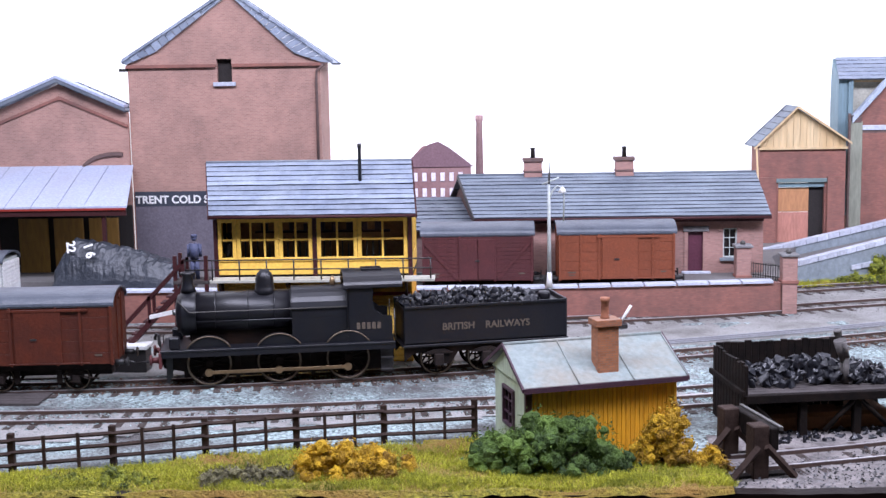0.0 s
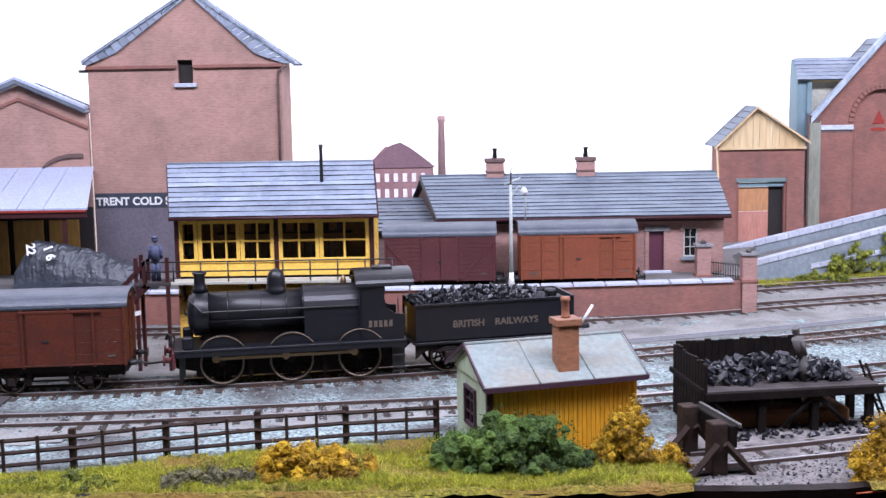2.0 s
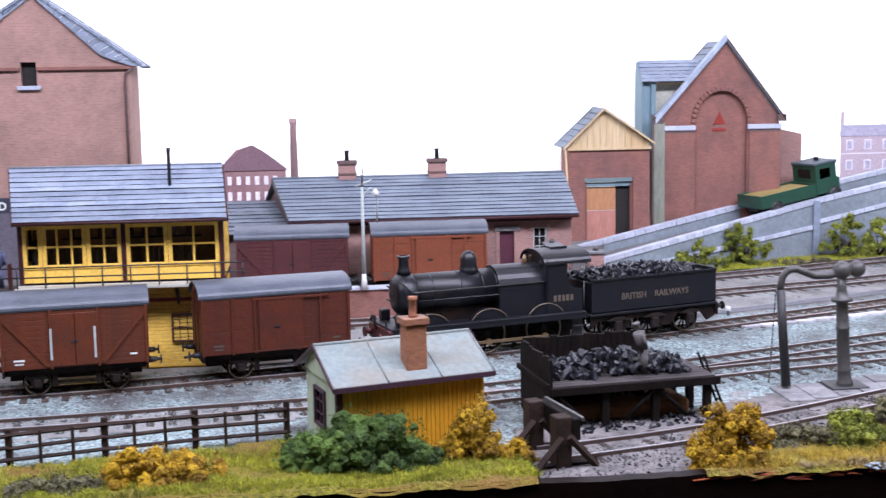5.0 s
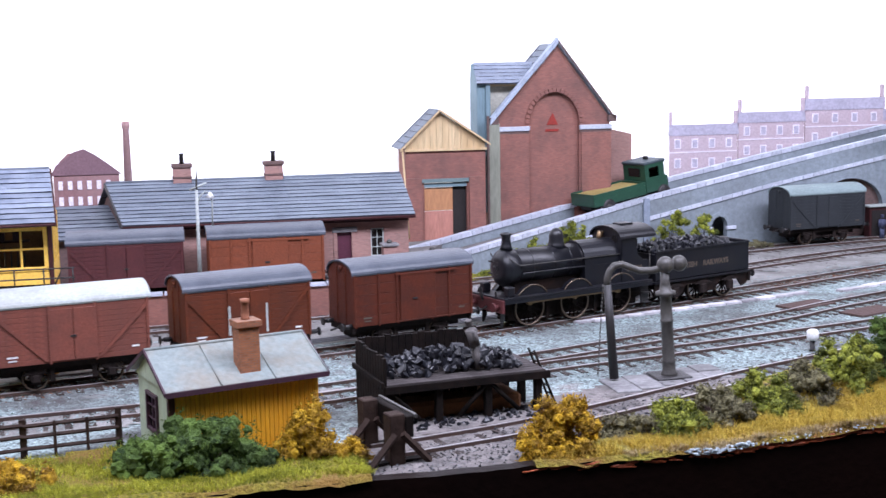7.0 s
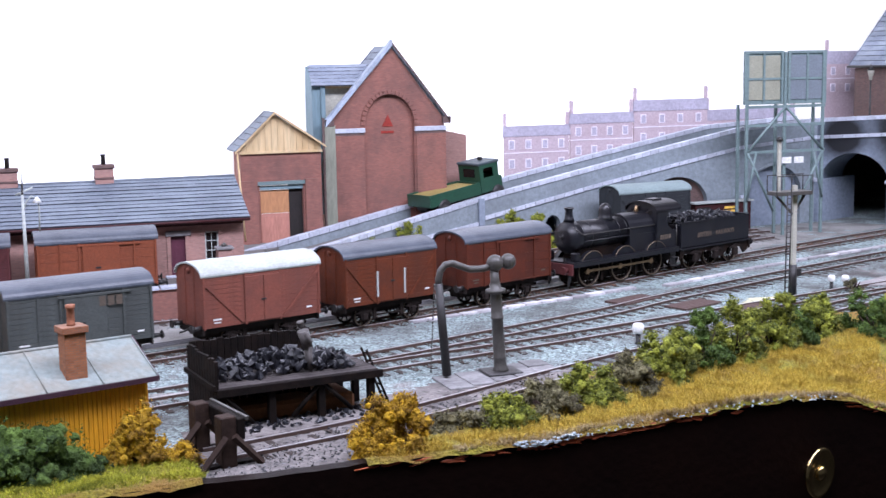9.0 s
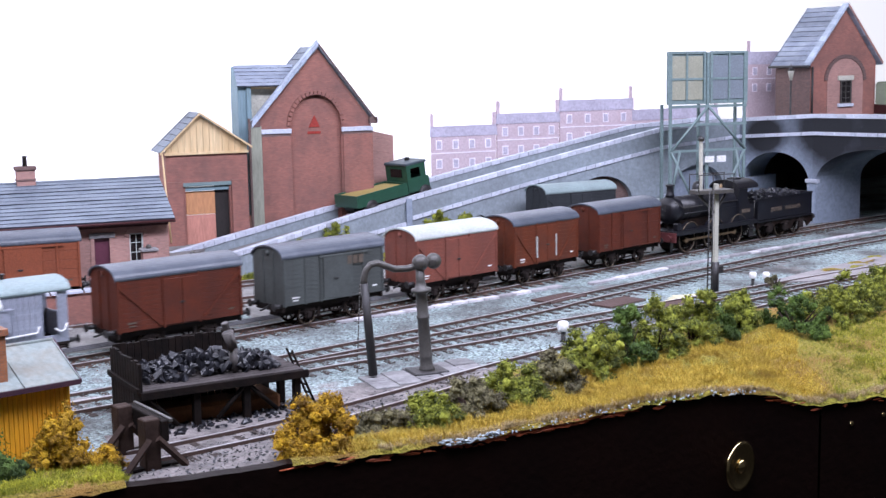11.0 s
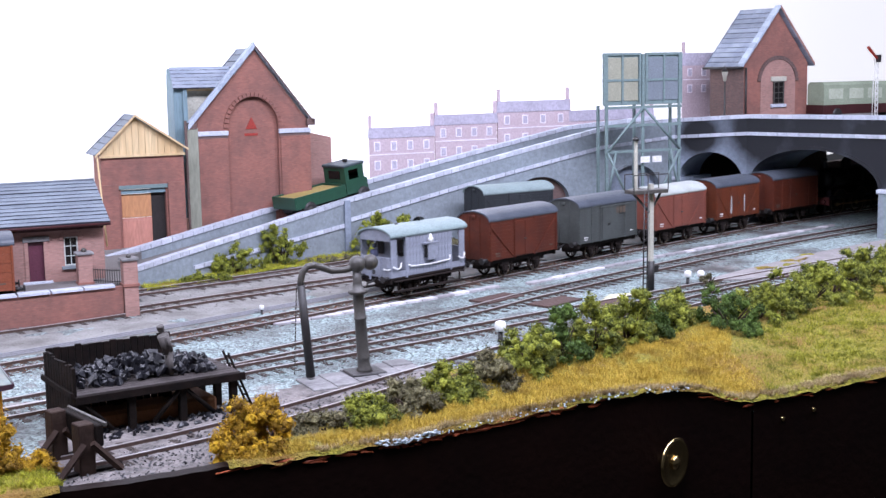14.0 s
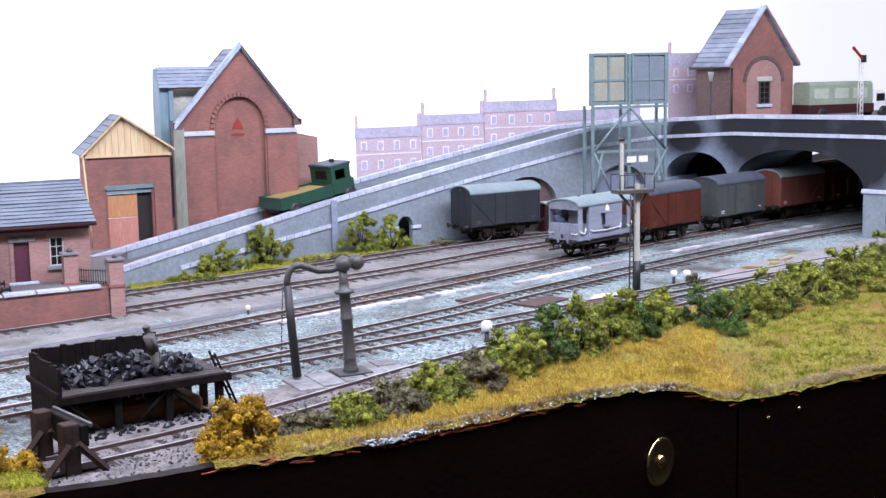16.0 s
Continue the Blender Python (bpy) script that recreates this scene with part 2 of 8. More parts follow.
GLASS_DARK = painted("dark_window", (0.015, 0.013, 0.013), 0.15, bump=0)
# near-black, also stands in for the shade inside openings and under the canopy
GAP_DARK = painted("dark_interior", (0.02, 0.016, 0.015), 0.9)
IRON = painted("black_iron", (0.022, 0.02, 0.02), 0.5, fine=800)
GREY_IRON = painted("grey_painted_iron", (0.07, 0.066, 0.06), 0.42, broad=150, worn=(0.035, 0.03, 0.026))
WHITE_PAINT = painted("white_paint", (0.78, 0.78, 0.76), 0.5, broad=150)
CREAM_LETTER = painted("cream_lettering", (0.10, 0.075, 0.055), 0.7)
BAUXITE = painted("bauxite_brown", (0.125, 0.030, 0.012), 0.5, fine=700, broad=70, worn=(0.055, 0.022, 0.015), amount=0.6, gloss=0.3)
BAUXITE_DARK = painted("dark_bauxite", (0.095, 0.021, 0.010), 0.5, fine=700, broad=70, worn=(0.04, 0.014, 0.011), amount=0.6, gloss=0.3)
BAUXITE_LIGHT = painted("faded_bauxite", (0.20, 0.062, 0.042), 0.6, fine=700, broad=60, worn=(0.10, 0.042, 0.034), amount=0.6, gloss=0.3)
ORANGE_BROWN = painted("fresh_bauxite", (0.20, 0.05, 0.019), 0.55, fine=700, broad=70, worn=(0.13, 0.035, 0.016), amount=0.4)
CRIMSON = painted("dull_crimson", (0.085, 0.024, 0.025), 0.6, fine=700, broad=70, worn=(0.05, 0.018, 0.02), gloss=0.3)
VAN_GREY = painted("dirty_van_grey", (0.062, 0.07, 0.066), 0.65, fine=700, broad=60, worn=(0.03, 0.03, 0.028), amount=0.6)
BRAKE_GREY = painted("light_grey_paint", (0.26, 0.28, 0.335), 0.55, fine=700, broad=60, worn=(0.12, 0.12, 0.14), amount=0.55)
DARK_VAN = painted("near_black_van_paint", (0.03, 0.034, 0.038), 0.6, broad=70, gloss=0.3)
ROOF_GREY = painted("grey_van_roof", (0.06, 0.07, 0.09), 0.4, broad=50, worn=(0.11, 0.125, 0.15), amount=0.6)
ROOF_WHITE = painted("off_white_van_roof", (0.46, 0.50, 0.48), 0.6, broad=60, worn=(0.30, 0.30, 0.27), amount=0.6)
UNDER = painted("brake_dust_brown", (0.014, 0.010, 0.009), 0.85, broad=120, worn=(0.035, 0.022, 0.016), gloss=0.2)
COAL = painted("coal", (0.009, 0.009, 0.012), 0.36, fine=500, broad=150, bump=0.3, worn=(0.04, 0.043, 0.053))
TIMBER_DARK = painted("tarred_timber", (0.006, 0.0045, 0.004), 0.75, broad=120, worn=(0.02, 0.012, 0.009), amount=0.6, gloss=0.12)
TIMBER_DECK = painted("coal_dusted_decking", (0.07, 0.06, 0.058), 0.85, broad=80, worn=(0.02, 0.016, 0.015), amount=0.8, gloss=0.25)
FENCE_WOOD = painted("creosoted_fence", (0.028, 0.016, 0.012), 0.75, broad=150, worn=(0.075, 0.048, 0.036), amount=0.45, gloss=0.2)
PATH_ASH = painted("pale_ash_path", (0.30, 0.28, 0.275), 0.95, fine=500, broad=40, worn=(0.16, 0.15, 0.15), amount=0.6, bump=0.6)
TROUGH_STONE = painted("pale_concrete", (0.54, 0.52, 0.54), 0.85, fine=500, broad=60, random_tint=0.4, worn=(0.18, 0.17, 0.18), amount=0.6)
RUST_STONE = painted("rusty_ballast", (0.21, 0.085, 0.04), 0.9, fine=900, broad=40, worn=(0.05, 0.028, 0.02), amount=0.8)
OILY_STONE = painted("oily_brown_ballast", (0.10, 0.085, 0.08), 0.9, fine=900, broad=40, worn=(0.04, 0.034, 0.032), amount=0.7)
SAND = painted("pale_sand", (0.62, 0.58, 0.38), 0.95, fine=400, broad=60, worn=(0.45, 0.4, 0.25), amount=0.5)
YARD_ASH = painted("brown_grey_ash", (0.285, 0.28, 0.268), 0.95, fine=600, broad=28, worn=(0.10, 0.092, 0.084), amount=0.85, bump=1.0)
RAIL = painted("rusty_rail", (0.075, 0.048, 0.04), 0.6, 0.2, broad=90, worn=(0.12, 0.06, 0.035))
RAIL_TOP = painted("bright_rail_head", (0.55, 0.53, 0.54), 0.35, 0.4, broad=30, worn=(0.3, 0.2, 0.16), amount=0.5)
SLEEPER = painted("dirty_sleeper", (0.045, 0.034, 0.03), 0.85, broad=120, worn=(0.10, 0.085, 0.075), amount=0.6, gloss=0.2)
BALLAST_STONE = painted("blue_grey_ballast", (0.33, 0.42, 0.41), 0.9, fine=900, broad=30, worn=(0.12, 0.115, 0.11), amount=0.85)
CINDER = painted("cinder_ash", (0.17, 0.16, 0.155), 0.95, fine=900, broad=60, worn=(0.09, 0.085, 0.08))
SOIL_PINK = painted("pale_dusty_soil", (0.22, 0.198, 0.188), 0.95, fine=400, broad=90, worn=(0.055, 0.05, 0.049), amount=0.9, bump=1.0)
FASCIA = painted("near_black_board_front", (0.006, 0.0025, 0.002), 0.5, fine=300, broad=20, worn=(0.014, 0.005, 0.003), amount=0.5, gloss=0.12)
FASCIA_EDGE = painted("chipped_red_brown_edge", (0.42, 0.085, 0.025), 0.6, broad=60, worn=(0.06, 0.016, 0.01), amount=0.7)
HALL_FLOOR = painted("dark_hall_floor", (0.06, 0.055, 0.05), 0.7, fine=80, broad=3)
FILLER = painted("torn_pale_plaster", (0.60, 0.68, 0.72), 0.8, broad=100, worn=(0.2, 0.22, 0.22), amount=0.8)
BRASS = painted("polished_brass", (0.62, 0.46, 0.22), 0.22, 1.0, bump=0.05)
TARP = painted("worn_wagon_sheet", (0.016, 0.02, 0.028), 0.42, fine=300, broad=60, worn=(0.05, 0.058, 0.072), amount=0.7, bump=0.6)
TRUCK_GREEN = painted("dark_green_enamel", (0.022, 0.075, 0.045), 0.35, bump=0.05)
TRUCK_BED = painted("ochre_truck_bed", (0.36, 0.27, 0.09), 0.8)
CANVAS = painted("olive_canvas", (0.28, 0.33, 0.24), 0.85)
FLESH_GREY = painted("dull_figure_paint", (0.10, 0.09, 0.085), 0.7)
NAVY = painted("navy_figure_paint", (0.06, 0.07, 0.13), 0.7)
LILAC_PRINT = painted("faded_printed_brick", (0.53, 0.43, 0.47), 0.9, fine=500, broad=60, worn=(0.44, 0.33, 0.35), amount=0.6, bump=0)
LILAC_ROOF = painted("faded_printed_slate", (0.47, 0.44, 0.53), 0.9, fine=400, bump=0)
PRINT_PALE = painted("faded_printed_stone", (0.84, 0.78, 0.85), 0.9, bump=0)
MILL_PRINT = painted("printed_mill_brick", (0.27, 0.15, 0.15), 0.9, fine=500, broad=60, worn=(0.40, 0.26, 0.25), amount=0.5, bump=0)


def clear_glass():
    m, ns, ls, b = nodes_of("clear_glass")
    b.inputs["Base Color"].default_value = (0.93, 0.95, 0.95, 1)
    b.inputs["Transmission Weight"].default_value, b.inputs["Roughness"].default_value, b.inputs["IOR"].default_value = 1.0, 0.02, 1.12
    return m


GLASS_CLEAR = clear_glass()
ROOM_BROWN = painted("dim_brown_room", (0.32, 0.18, 0.09), 0.8, broad=90)


def foliage(name, dark, light):
    m, ns, ls, b = nodes_of(name)
    nt = m.node_tree
    geo = ns.new("ShaderNodeNewGeometry")
    c = mixed(nt, dark, light, geo.outputs["Random Per Island"])
    c = mixed(nt, c, shade(light, 1.3), noise_of(nt, 500, 3, 0.6, 0.5, 0.8))
    c = mixed(nt, c, shade(dark, 0.7), noise_of(nt, 45, 4, 0.6, 0.5, 0.72))
    ls.new(c, b.inputs["Base Color"])
    b.inputs["Roughness"].default_value = 0.9
    bumped(nt, b, noise_of(nt, 1500, 3), 0.8, 0.0006)
    return m


GREEN_LEAF = foliage("dark_green_foam_leaf", (0.022, 0.05, 0.008), (0.12, 0.20, 0.03))
MID_LEAF = foliage("mid_green_foam_leaf", (0.030, 0.048, 0.006), (0.36, 0.39, 0.045))
YELLOW_LEAF = foliage("mustard_foam_leaf", (0.17, 0.085, 0.004), (0.66, 0.40, 0.014))
OLIVE_LEAF = foliage("olive_foam_leaf", (0.07, 0.06, 0.035), (0.24, 0.22, 0.11))
GRASS = foliage("grass_blades", (0.16, 0.20, 0.012), (0.68, 0.66, 0.06))
STRAW = foliage("straw_blades", (0.34, 0.20, 0.015), (0.90, 0.66, 0.11))
DRY_FRINGE = foliage("bleached_straw", (0.34, 0.22, 0.09), (0.80, 0.66, 0.38))
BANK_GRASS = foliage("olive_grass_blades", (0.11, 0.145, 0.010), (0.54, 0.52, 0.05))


def ground_material():
    """Ballast, cinders and dust over the baseboard in broad drifts."""
    m, ns, ls, b = nodes_of("ballasted_ground")
    nt = m.node_tree
    co, vor = ns.new("ShaderNodeTexCoord"), ns.new("ShaderNodeTexVoronoi")
    vor.inputs["Scale"].default_value = 800
    ls.new(co.outputs["Object"], vor.inputs["Vector"])
    c = mixed(nt, (0.045, 0.05, 0.054), (0.46, 0.58, 0.565), vor.outputs["Color"])
    c = mixed(nt, c, (0.085, 0.078, 0.076), noise_of(nt, 14, 5, 0.65, 0.45, 0.64))
    c = mixed(nt, c, (0.27, 0.235, 0.22), noise_of(nt, 23, 4, 0.6, 0.6, 0.8, (1, 1.3, 1)))
    ls.new(c, b.inputs["Base Color"])
    b.inputs["Roughness"].default_value = 0.95
    bumped(nt, b, vor.outputs["Distance"], 1.0, 0.0008)
    return m


def turf_material():
    m, ns, ls, b = nodes_of("scatter_turf")
    nt = m.node_tree
    c = mixed(nt, (0.14, 0.14, 0.016), (0.46, 0.40, 0.045), noise_of(nt, 600, 4))
    c = mixed(nt, c, (0.30, 0.17, 0.035), noise_of(nt, 25, 5, 0.6, 0.4, 0.65))
    ls.new(c, b.inputs["Base Color"])
    b.inputs["Roughness"].default_value = 0.95
    bumped(nt, b, noise_of(nt, 900, 4), 1.0, 0.001)
    return m


def sky_board():
    m, ns, ls, b = nodes_of("glowing_white_board")
    b.inputs["Base Color"].default_value = (0.86, 0.86, 0.9, 1)
    b.inputs["Roughness"].default_value = 0.9
    # glow added to the board, which is no lamp, to keep it pure white
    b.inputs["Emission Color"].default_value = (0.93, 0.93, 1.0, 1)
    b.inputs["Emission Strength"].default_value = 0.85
    return m


GROUND, TURF, SKY = ground_material(), turf_material(), sky_board()

# ---- baseboard, ground, backdrop ----
EDGE = 498  # front edge of the board


def main_y(x):
    u = x * K
    return -248.795 * u ** 3 + 378.912 * u ** 2 + 218.168 * u + 694.764


EDGE_LINE = [(100, 2.6), (190, 2.8), (230, 2.4), (265, 3.6), (300, 5.6), (340, 8), (372, 9.3), (392, 8.5), (408, 5), (428, -1.5), (446, -2.5), (475, -1), (525, 0.5), (900, 1)]


def edge_z(x):
    """The uneven top line of the board's front: a hump, then a notch where two boards meet."""
    return float(np.interp(x, *zip(*EDGE_LINE))) + 0.8 * noise.noise((x * 0.06, 0.3, 0))


def ground_sheet():
    bm = bmesh.new()
    xs = [-700 + 10 * i for i in range(221)]
    ys = [EDGE + 6 * i for i in range(20)] + [EDGE + 120 + 20 * i for i in range(48)]
    grid = []
    for y in ys:
        row = []
        for x in xs:
            e = max(0.0, 1 - (y - EDGE) / 45)
            z = -2.2 + e * (edge_z(x) - 4.0) + 0.5 * noise.noise((x * 0.03, y * 0.03, 0))
            row.append(bm.verts.new((x, y, z)))
        grid.append(row)
    for a, b in zip(grid, grid[1:]):
        for i in range(len(xs) - 1):
            bm.faces.new((a[i], a[i + 1], b[i + 1], b[i]))
    return solid("ground", bm, GROUND, "ballasted and cinder-strewn layout ground", "ground", kind="structure")


def turf_z(x, y, lift):
    """The height of the grassed ground: a low bank rises from the board edge."""
    e = max(0.0, 1 - (y - EDGE) / 45)
    u = min(1.0, max(0.0, (y - EDGE - 8) / 80)) * min(1.0, max(0.0, (x - 200) / 90))
    bank = (5.5 + 3.5 * noise.noise((x * 0.018, y * 0.02, 11))) * u * u * (3 - 2 * u)
    if y > 700:
        bank = 0.0
    gully = -4.0 * min(1.0, max(0.0, (y - EDGE - 6) / 25)) * math.exp(-((x - 455 - (y - 560) * 0.25) / 9) ** 2) if y < 650 else 0.0
    return -2.2 + e * (edge_z(x) + 1.5) + lift + bank + gully + 1.6 * noise.noise((x * 0.05, y * 0.06, 2)) + 0.6 * noise.noise((x * 0.2, y * 0.2, 5))


def turf_patch(name, outline, lift, label, material=None):
    """Rough grass laid on the ground inside a plan outline."""
    x0, x1 = min(p[0] for p in outline), max(p[0] for p in outline)
    y0, y1 = min(p[1] for p in outline), max(p[1] for p in outline)
    bm = bmesh.new()
    pts = {}
    step = 4
    for i in range(int((x1 - x0) / step) + 1):
        for j in range(int((y1 - y0) / step) + 1):
            x, y = x0 + i * step, y0 + j * step
            if inside(x, y, outline):
                z = turf_z(x, y, lift) if material is None else -2.15 + lift + 0.3 * noise.noise((x * 0.08, y * 0.08, 2)) + 0.12 * noise.noise((x * 0.3, y * 0.3, 5))
                pts[i, j] = bm.verts.new((x, max(y, EDGE + 0.5), z))
    for (i, j), v in pts.items():
        if all(k in pts for k in ((i + 1, j), (i + 1, j + 1), (i, j + 1))):
            bm.faces.new((v, pts[i + 1, j], pts[i + 1, j + 1], pts[i, j + 1])).smooth = True
            if j == 0 and material is None and v.co.y < EDGE + 3:  # ragged skirt over the board's edge
                a, b = v.co, pts[i + 1, j].co
                drop = [1.9 + 1.5 * noise.noise((q.x * 0.15, 1, 7)) for q in (a, b)]
                bm.faces.new((v, bm.verts.new((a.x, EDGE - 1.4, a.z - drop[0])), bm.verts.new((b.x, EDGE - 1.4, b.z - drop[1])), pts[i + 1, j]))
    return solid(name, bm, material or TURF, label, "grass" if material is None else "earth", kind="structure")


def inside(x, y, poly):
    hit = False
    for (xa, ya), (xb, yb) in zip(poly, poly[1:] + poly[:1]):
        if (ya > y) != (yb > y) and x < (xb - xa) * (y - ya) / (yb - ya) + xa:
            hit = not hit
    return hit


def flake(bm, x, y, z, a, b, c):
    """One ragged flake of paint or plaster."""
    bb = bmesh.new()
    bmesh.ops.create_icosphere(bb, subdivisions=1, radius=1)
    t = RNG.uniform(-0.15, 0.15)
    for v in bb.verts:
        k = RNG.uniform(0.6, 1.2)
        v.co = Vector((v.co.x * a * k, v.co.y * b * k, v.co.z * c * k + v.co.x * a * t))
    merge(bm, bb, Matrix.Translation((x, y, z)))


def fascia_board():
    f_ = thing("baseboard_front", "near-black painted board front with a chipped upper edge", "fascia", kind="structure")
    for x0, x1 in ((-700, 434), (435.2, 1500)):
        bm = bmesh.new()
        n = int((x1 - x0) / 6)
        rows_ = [[], [], [], []]
        for i in range(n + 1):
            x = x0 + (x1 - x0) * i / n
            top = edge_z(x) - 0.9 + 0.6 * noise.noise((x * 0.2, 4, 0))
            for r, (y, z) in zip(rows_, ((EDGE - 0.5, -950), (EDGE - 0.5, top), (EDGE + 6, top), (EDGE + 6, -950))):
                r.append(bm.verts.new((x, y, z)))
        for k in range(4):
            for i in range(n):
                bm.faces.new((rows_[k][i], rows_[k][i + 1], rows_[(k + 1) % 4][i + 1], rows_[(k + 1) % 4][i]))
        bmesh.ops.recalc_face_normals(bm, faces=bm.faces[:])
        part("panel", bm, FASCIA, f_)
    bm = bmesh.new()  # torn strip of red-brown paint and pale plaster along the edge
    for i in range(130):
        x = RNG.choice((RNG.uniform(190, 340), RNG.uniform(262, 335), RNG.uniform(185, 560)))
        z = edge_z(x) - RNG.uniform(1.4, 3.6)
        flake(bm, x, EDGE - 0.7, z, RNG.uniform(1.5, 6), 0.5, RNG.uniform(0.3, 0.9))
    part("chipped_edge", bm, FASCIA_EDGE, f_)
    bm = bmesh.new()
    for i in range(190):
        x = RNG.choice((RNG.uniform(250, 276), RNG.uniform(250, 276), RNG.uniform(276, 330), RNG.uniform(330, 400)))
        z = edge_z(x) + RNG.uniform(-1.6, 0.8)
        flake(bm, x, EDGE - RNG.uniform(0.8, 1.8), z, RNG.uniform(0.3, 1.5) if x < 280 else RNG.uniform(0.2, 0.7), RNG.uniform(0.4, 1.0), RNG.uniform(0.2, 0.6))
    part("bare_plaster", bm, FILLER, f_)
    return f_


def hall_floor():
    return solid("floor", box(bmesh.new(), -3000, 4500, -3000, 4500, -970, -950), HALL_FLOOR, "plain dark grey floor of the hall under the layout", "floor", kind="structure")


def backdrop():
    bm = bmesh.new()
    line = catmull([(-900, 990), (-300, 985), (120, 1000), (235, 1075), (330, 1125), (450, 1140), (560, 1192), (760, 1225), (1050, 1420), (1900, 2000), (2900, 2400)], 30)
    for a, b in zip(line, line[1:]):
        bm.faces.new([bm.verts.new((*p, z)) for p, z in ((a, -20), (b, -20), (b, 900), (a, 900))])
    return solid("backdrop", bm, SKY, "plain white sky backscene board with added glow", "backdrop", kind="structure")


hall_floor()
GROUND_OB, BACKDROP, FASCIA_OB = ground_sheet(), backdrop(), fascia_board()
turf_patch("grass_bank", [(-260, EDGE), (132, EDGE), (128, 552), (60, 560), (38, 578), (-35, 566), (-140, 534), (-260, 510)], 1.2, "yellow-green scatter grass on the front bank")
turf_patch("grass_bank", [(186, EDGE), (900, EDGE), (1000, 760), (760, 735), (600, 690), (440, 640), (330, 597), (262, 562), (210, 530)], 1.2, "straw and green rough grass along the board edge")
turf_patch("grass_verge", [(255, 935), (300, 948), (380, 985), (470, 1012), (530, 1030), (505, 1052), (440, 1040), (255, 960)], 0.6, "mossy verge at the foot of the ramp wall")
turf_patch("yard_ash", [(x, main_y(x) + 21) for x in range(-300, 861, 40)] + [(806, 1084), (565, 1055), (444, 1033), (252, 954), (228, 845), (86, 836), (-300, 836)], 0.2, "brown-grey ash over the rear lines", YARD_ASH)
turf_patch("cess_dust", [(-400, 540), (-250, 540), (-100, 590), (60, 615), (130, 628), (150, 660), (60, 655), (-60, 640), (-200, 622), (-400, 612)], 0.2, "brown dust and dirt over the front line", YARD_ASH)
turf_patch("sand_patch", [(500, 738), (542, 744), (552, 762), (522, 760)], 0.5, "pale yellow sand spilt beside the signal", SAND)
turf_patch("yard_dust", [(128, EDGE + 1), (192, EDGE + 1), (215, 532), (262, 560), (320, 600), (345, 622), (300, 640), (235, 615), (205, 600), (130, 585)], 0.35, "pale pinkish dust round the siding's end", SOIL_PINK)
turf_patch("grass_verge", [(650, 786), (676, 783), (707, 792), (762, 826), (751, 836)], 1.3, "thin yellow grass beside the platform ramp")


def slatted_roof(parent, a, b, c, d, courses, material, thick=0.8, name="slate_course"):
    """Overlapping slate courses from the eave a-b up to the ridge d-c."""
    a, b, c, d = (Vector(p) for p in (a, b, c, d))
    for i in range(courses):
        lo, hi = i / courses, min(1.0, (i + 1.25) / courses)
        n = (b - a).cross(d - a).normalized()
        bm = bmesh.new()
        p0, p1, p2, p3 = a.lerp(d, lo), b.lerp(c, lo), b.lerp(c, hi), a.lerp(d, hi)
        jit = RNG.uniform(-0.25, 0.25)
        low, up = n * (thick + jit), n * 0.25
        segs = 10
        top, bot = [], []
        for k in range(segs + 1):
            u = k / segs
            w = n * 0.16 * math.sin(k * 2.3 + i * 1.7)
            top.append((bm.verts.new(p0.lerp(p1, u) + low + w), bm.verts.new(p3.lerp(p2, u) + up)))
            bot.append((bm.verts.new(p0.lerp(p1, u) - n * 0.2), bm.verts.new(p3.lerp(p2, u) - n * 0.2)))
        for k in range(segs):
            bm.faces.new((top[k][0], top[k + 1][0], top[k + 1][1], top[k][1]))
            bm.faces.new((bot[k][0], top[k][0], top[k][1], bot[k][1])) if k == 0 else None
            # lip face coloured dark: the shadow line below each course is painted in
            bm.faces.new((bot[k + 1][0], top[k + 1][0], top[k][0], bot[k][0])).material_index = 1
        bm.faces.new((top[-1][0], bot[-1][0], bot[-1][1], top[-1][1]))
        part(name, bm, material, parent).data.materials.append(SLATE_LIP_SHADE)


def wall_with_holes(bm, x0, x1, z0, z1, y0, y1, holes):
    """A wall slab in the x-z plane with rectangular openings (x0, x1, z0, z1)."""
    xs = sorted({x0, x1, *(h[0] for h in holes), *(h[1] for h in holes)})
    zs = sorted({z0, z1, *(h[2] for h in holes), *(h[3] for h in holes)})
    for xa, xb in zip(xs, xs[1:]):
        run = None
        for za, zb in zip(zs, zs[1:]):
            mx, mz = (xa + xb) / 2, (za + zb) / 2
            if any(h[0] < mx < h[1] and h[2] < mz < h[3] for h in holes):
                continue
            box(bm, xa, xb, y0, y1, za, zb)
    bmesh.ops.remove_doubles(bm, verts=bm.verts[:], dist=0.001)
    return bm


# ---- railway tracks ----
def offset_line(pairs):
    line = []
    for x, d in pairs:
        g = math.atan((main_y(x + 1) - main_y(x - 1)) / 2)
        line.append((x - d * math.sin(g), main_y(x) + d * math.cos(g)))
    return line


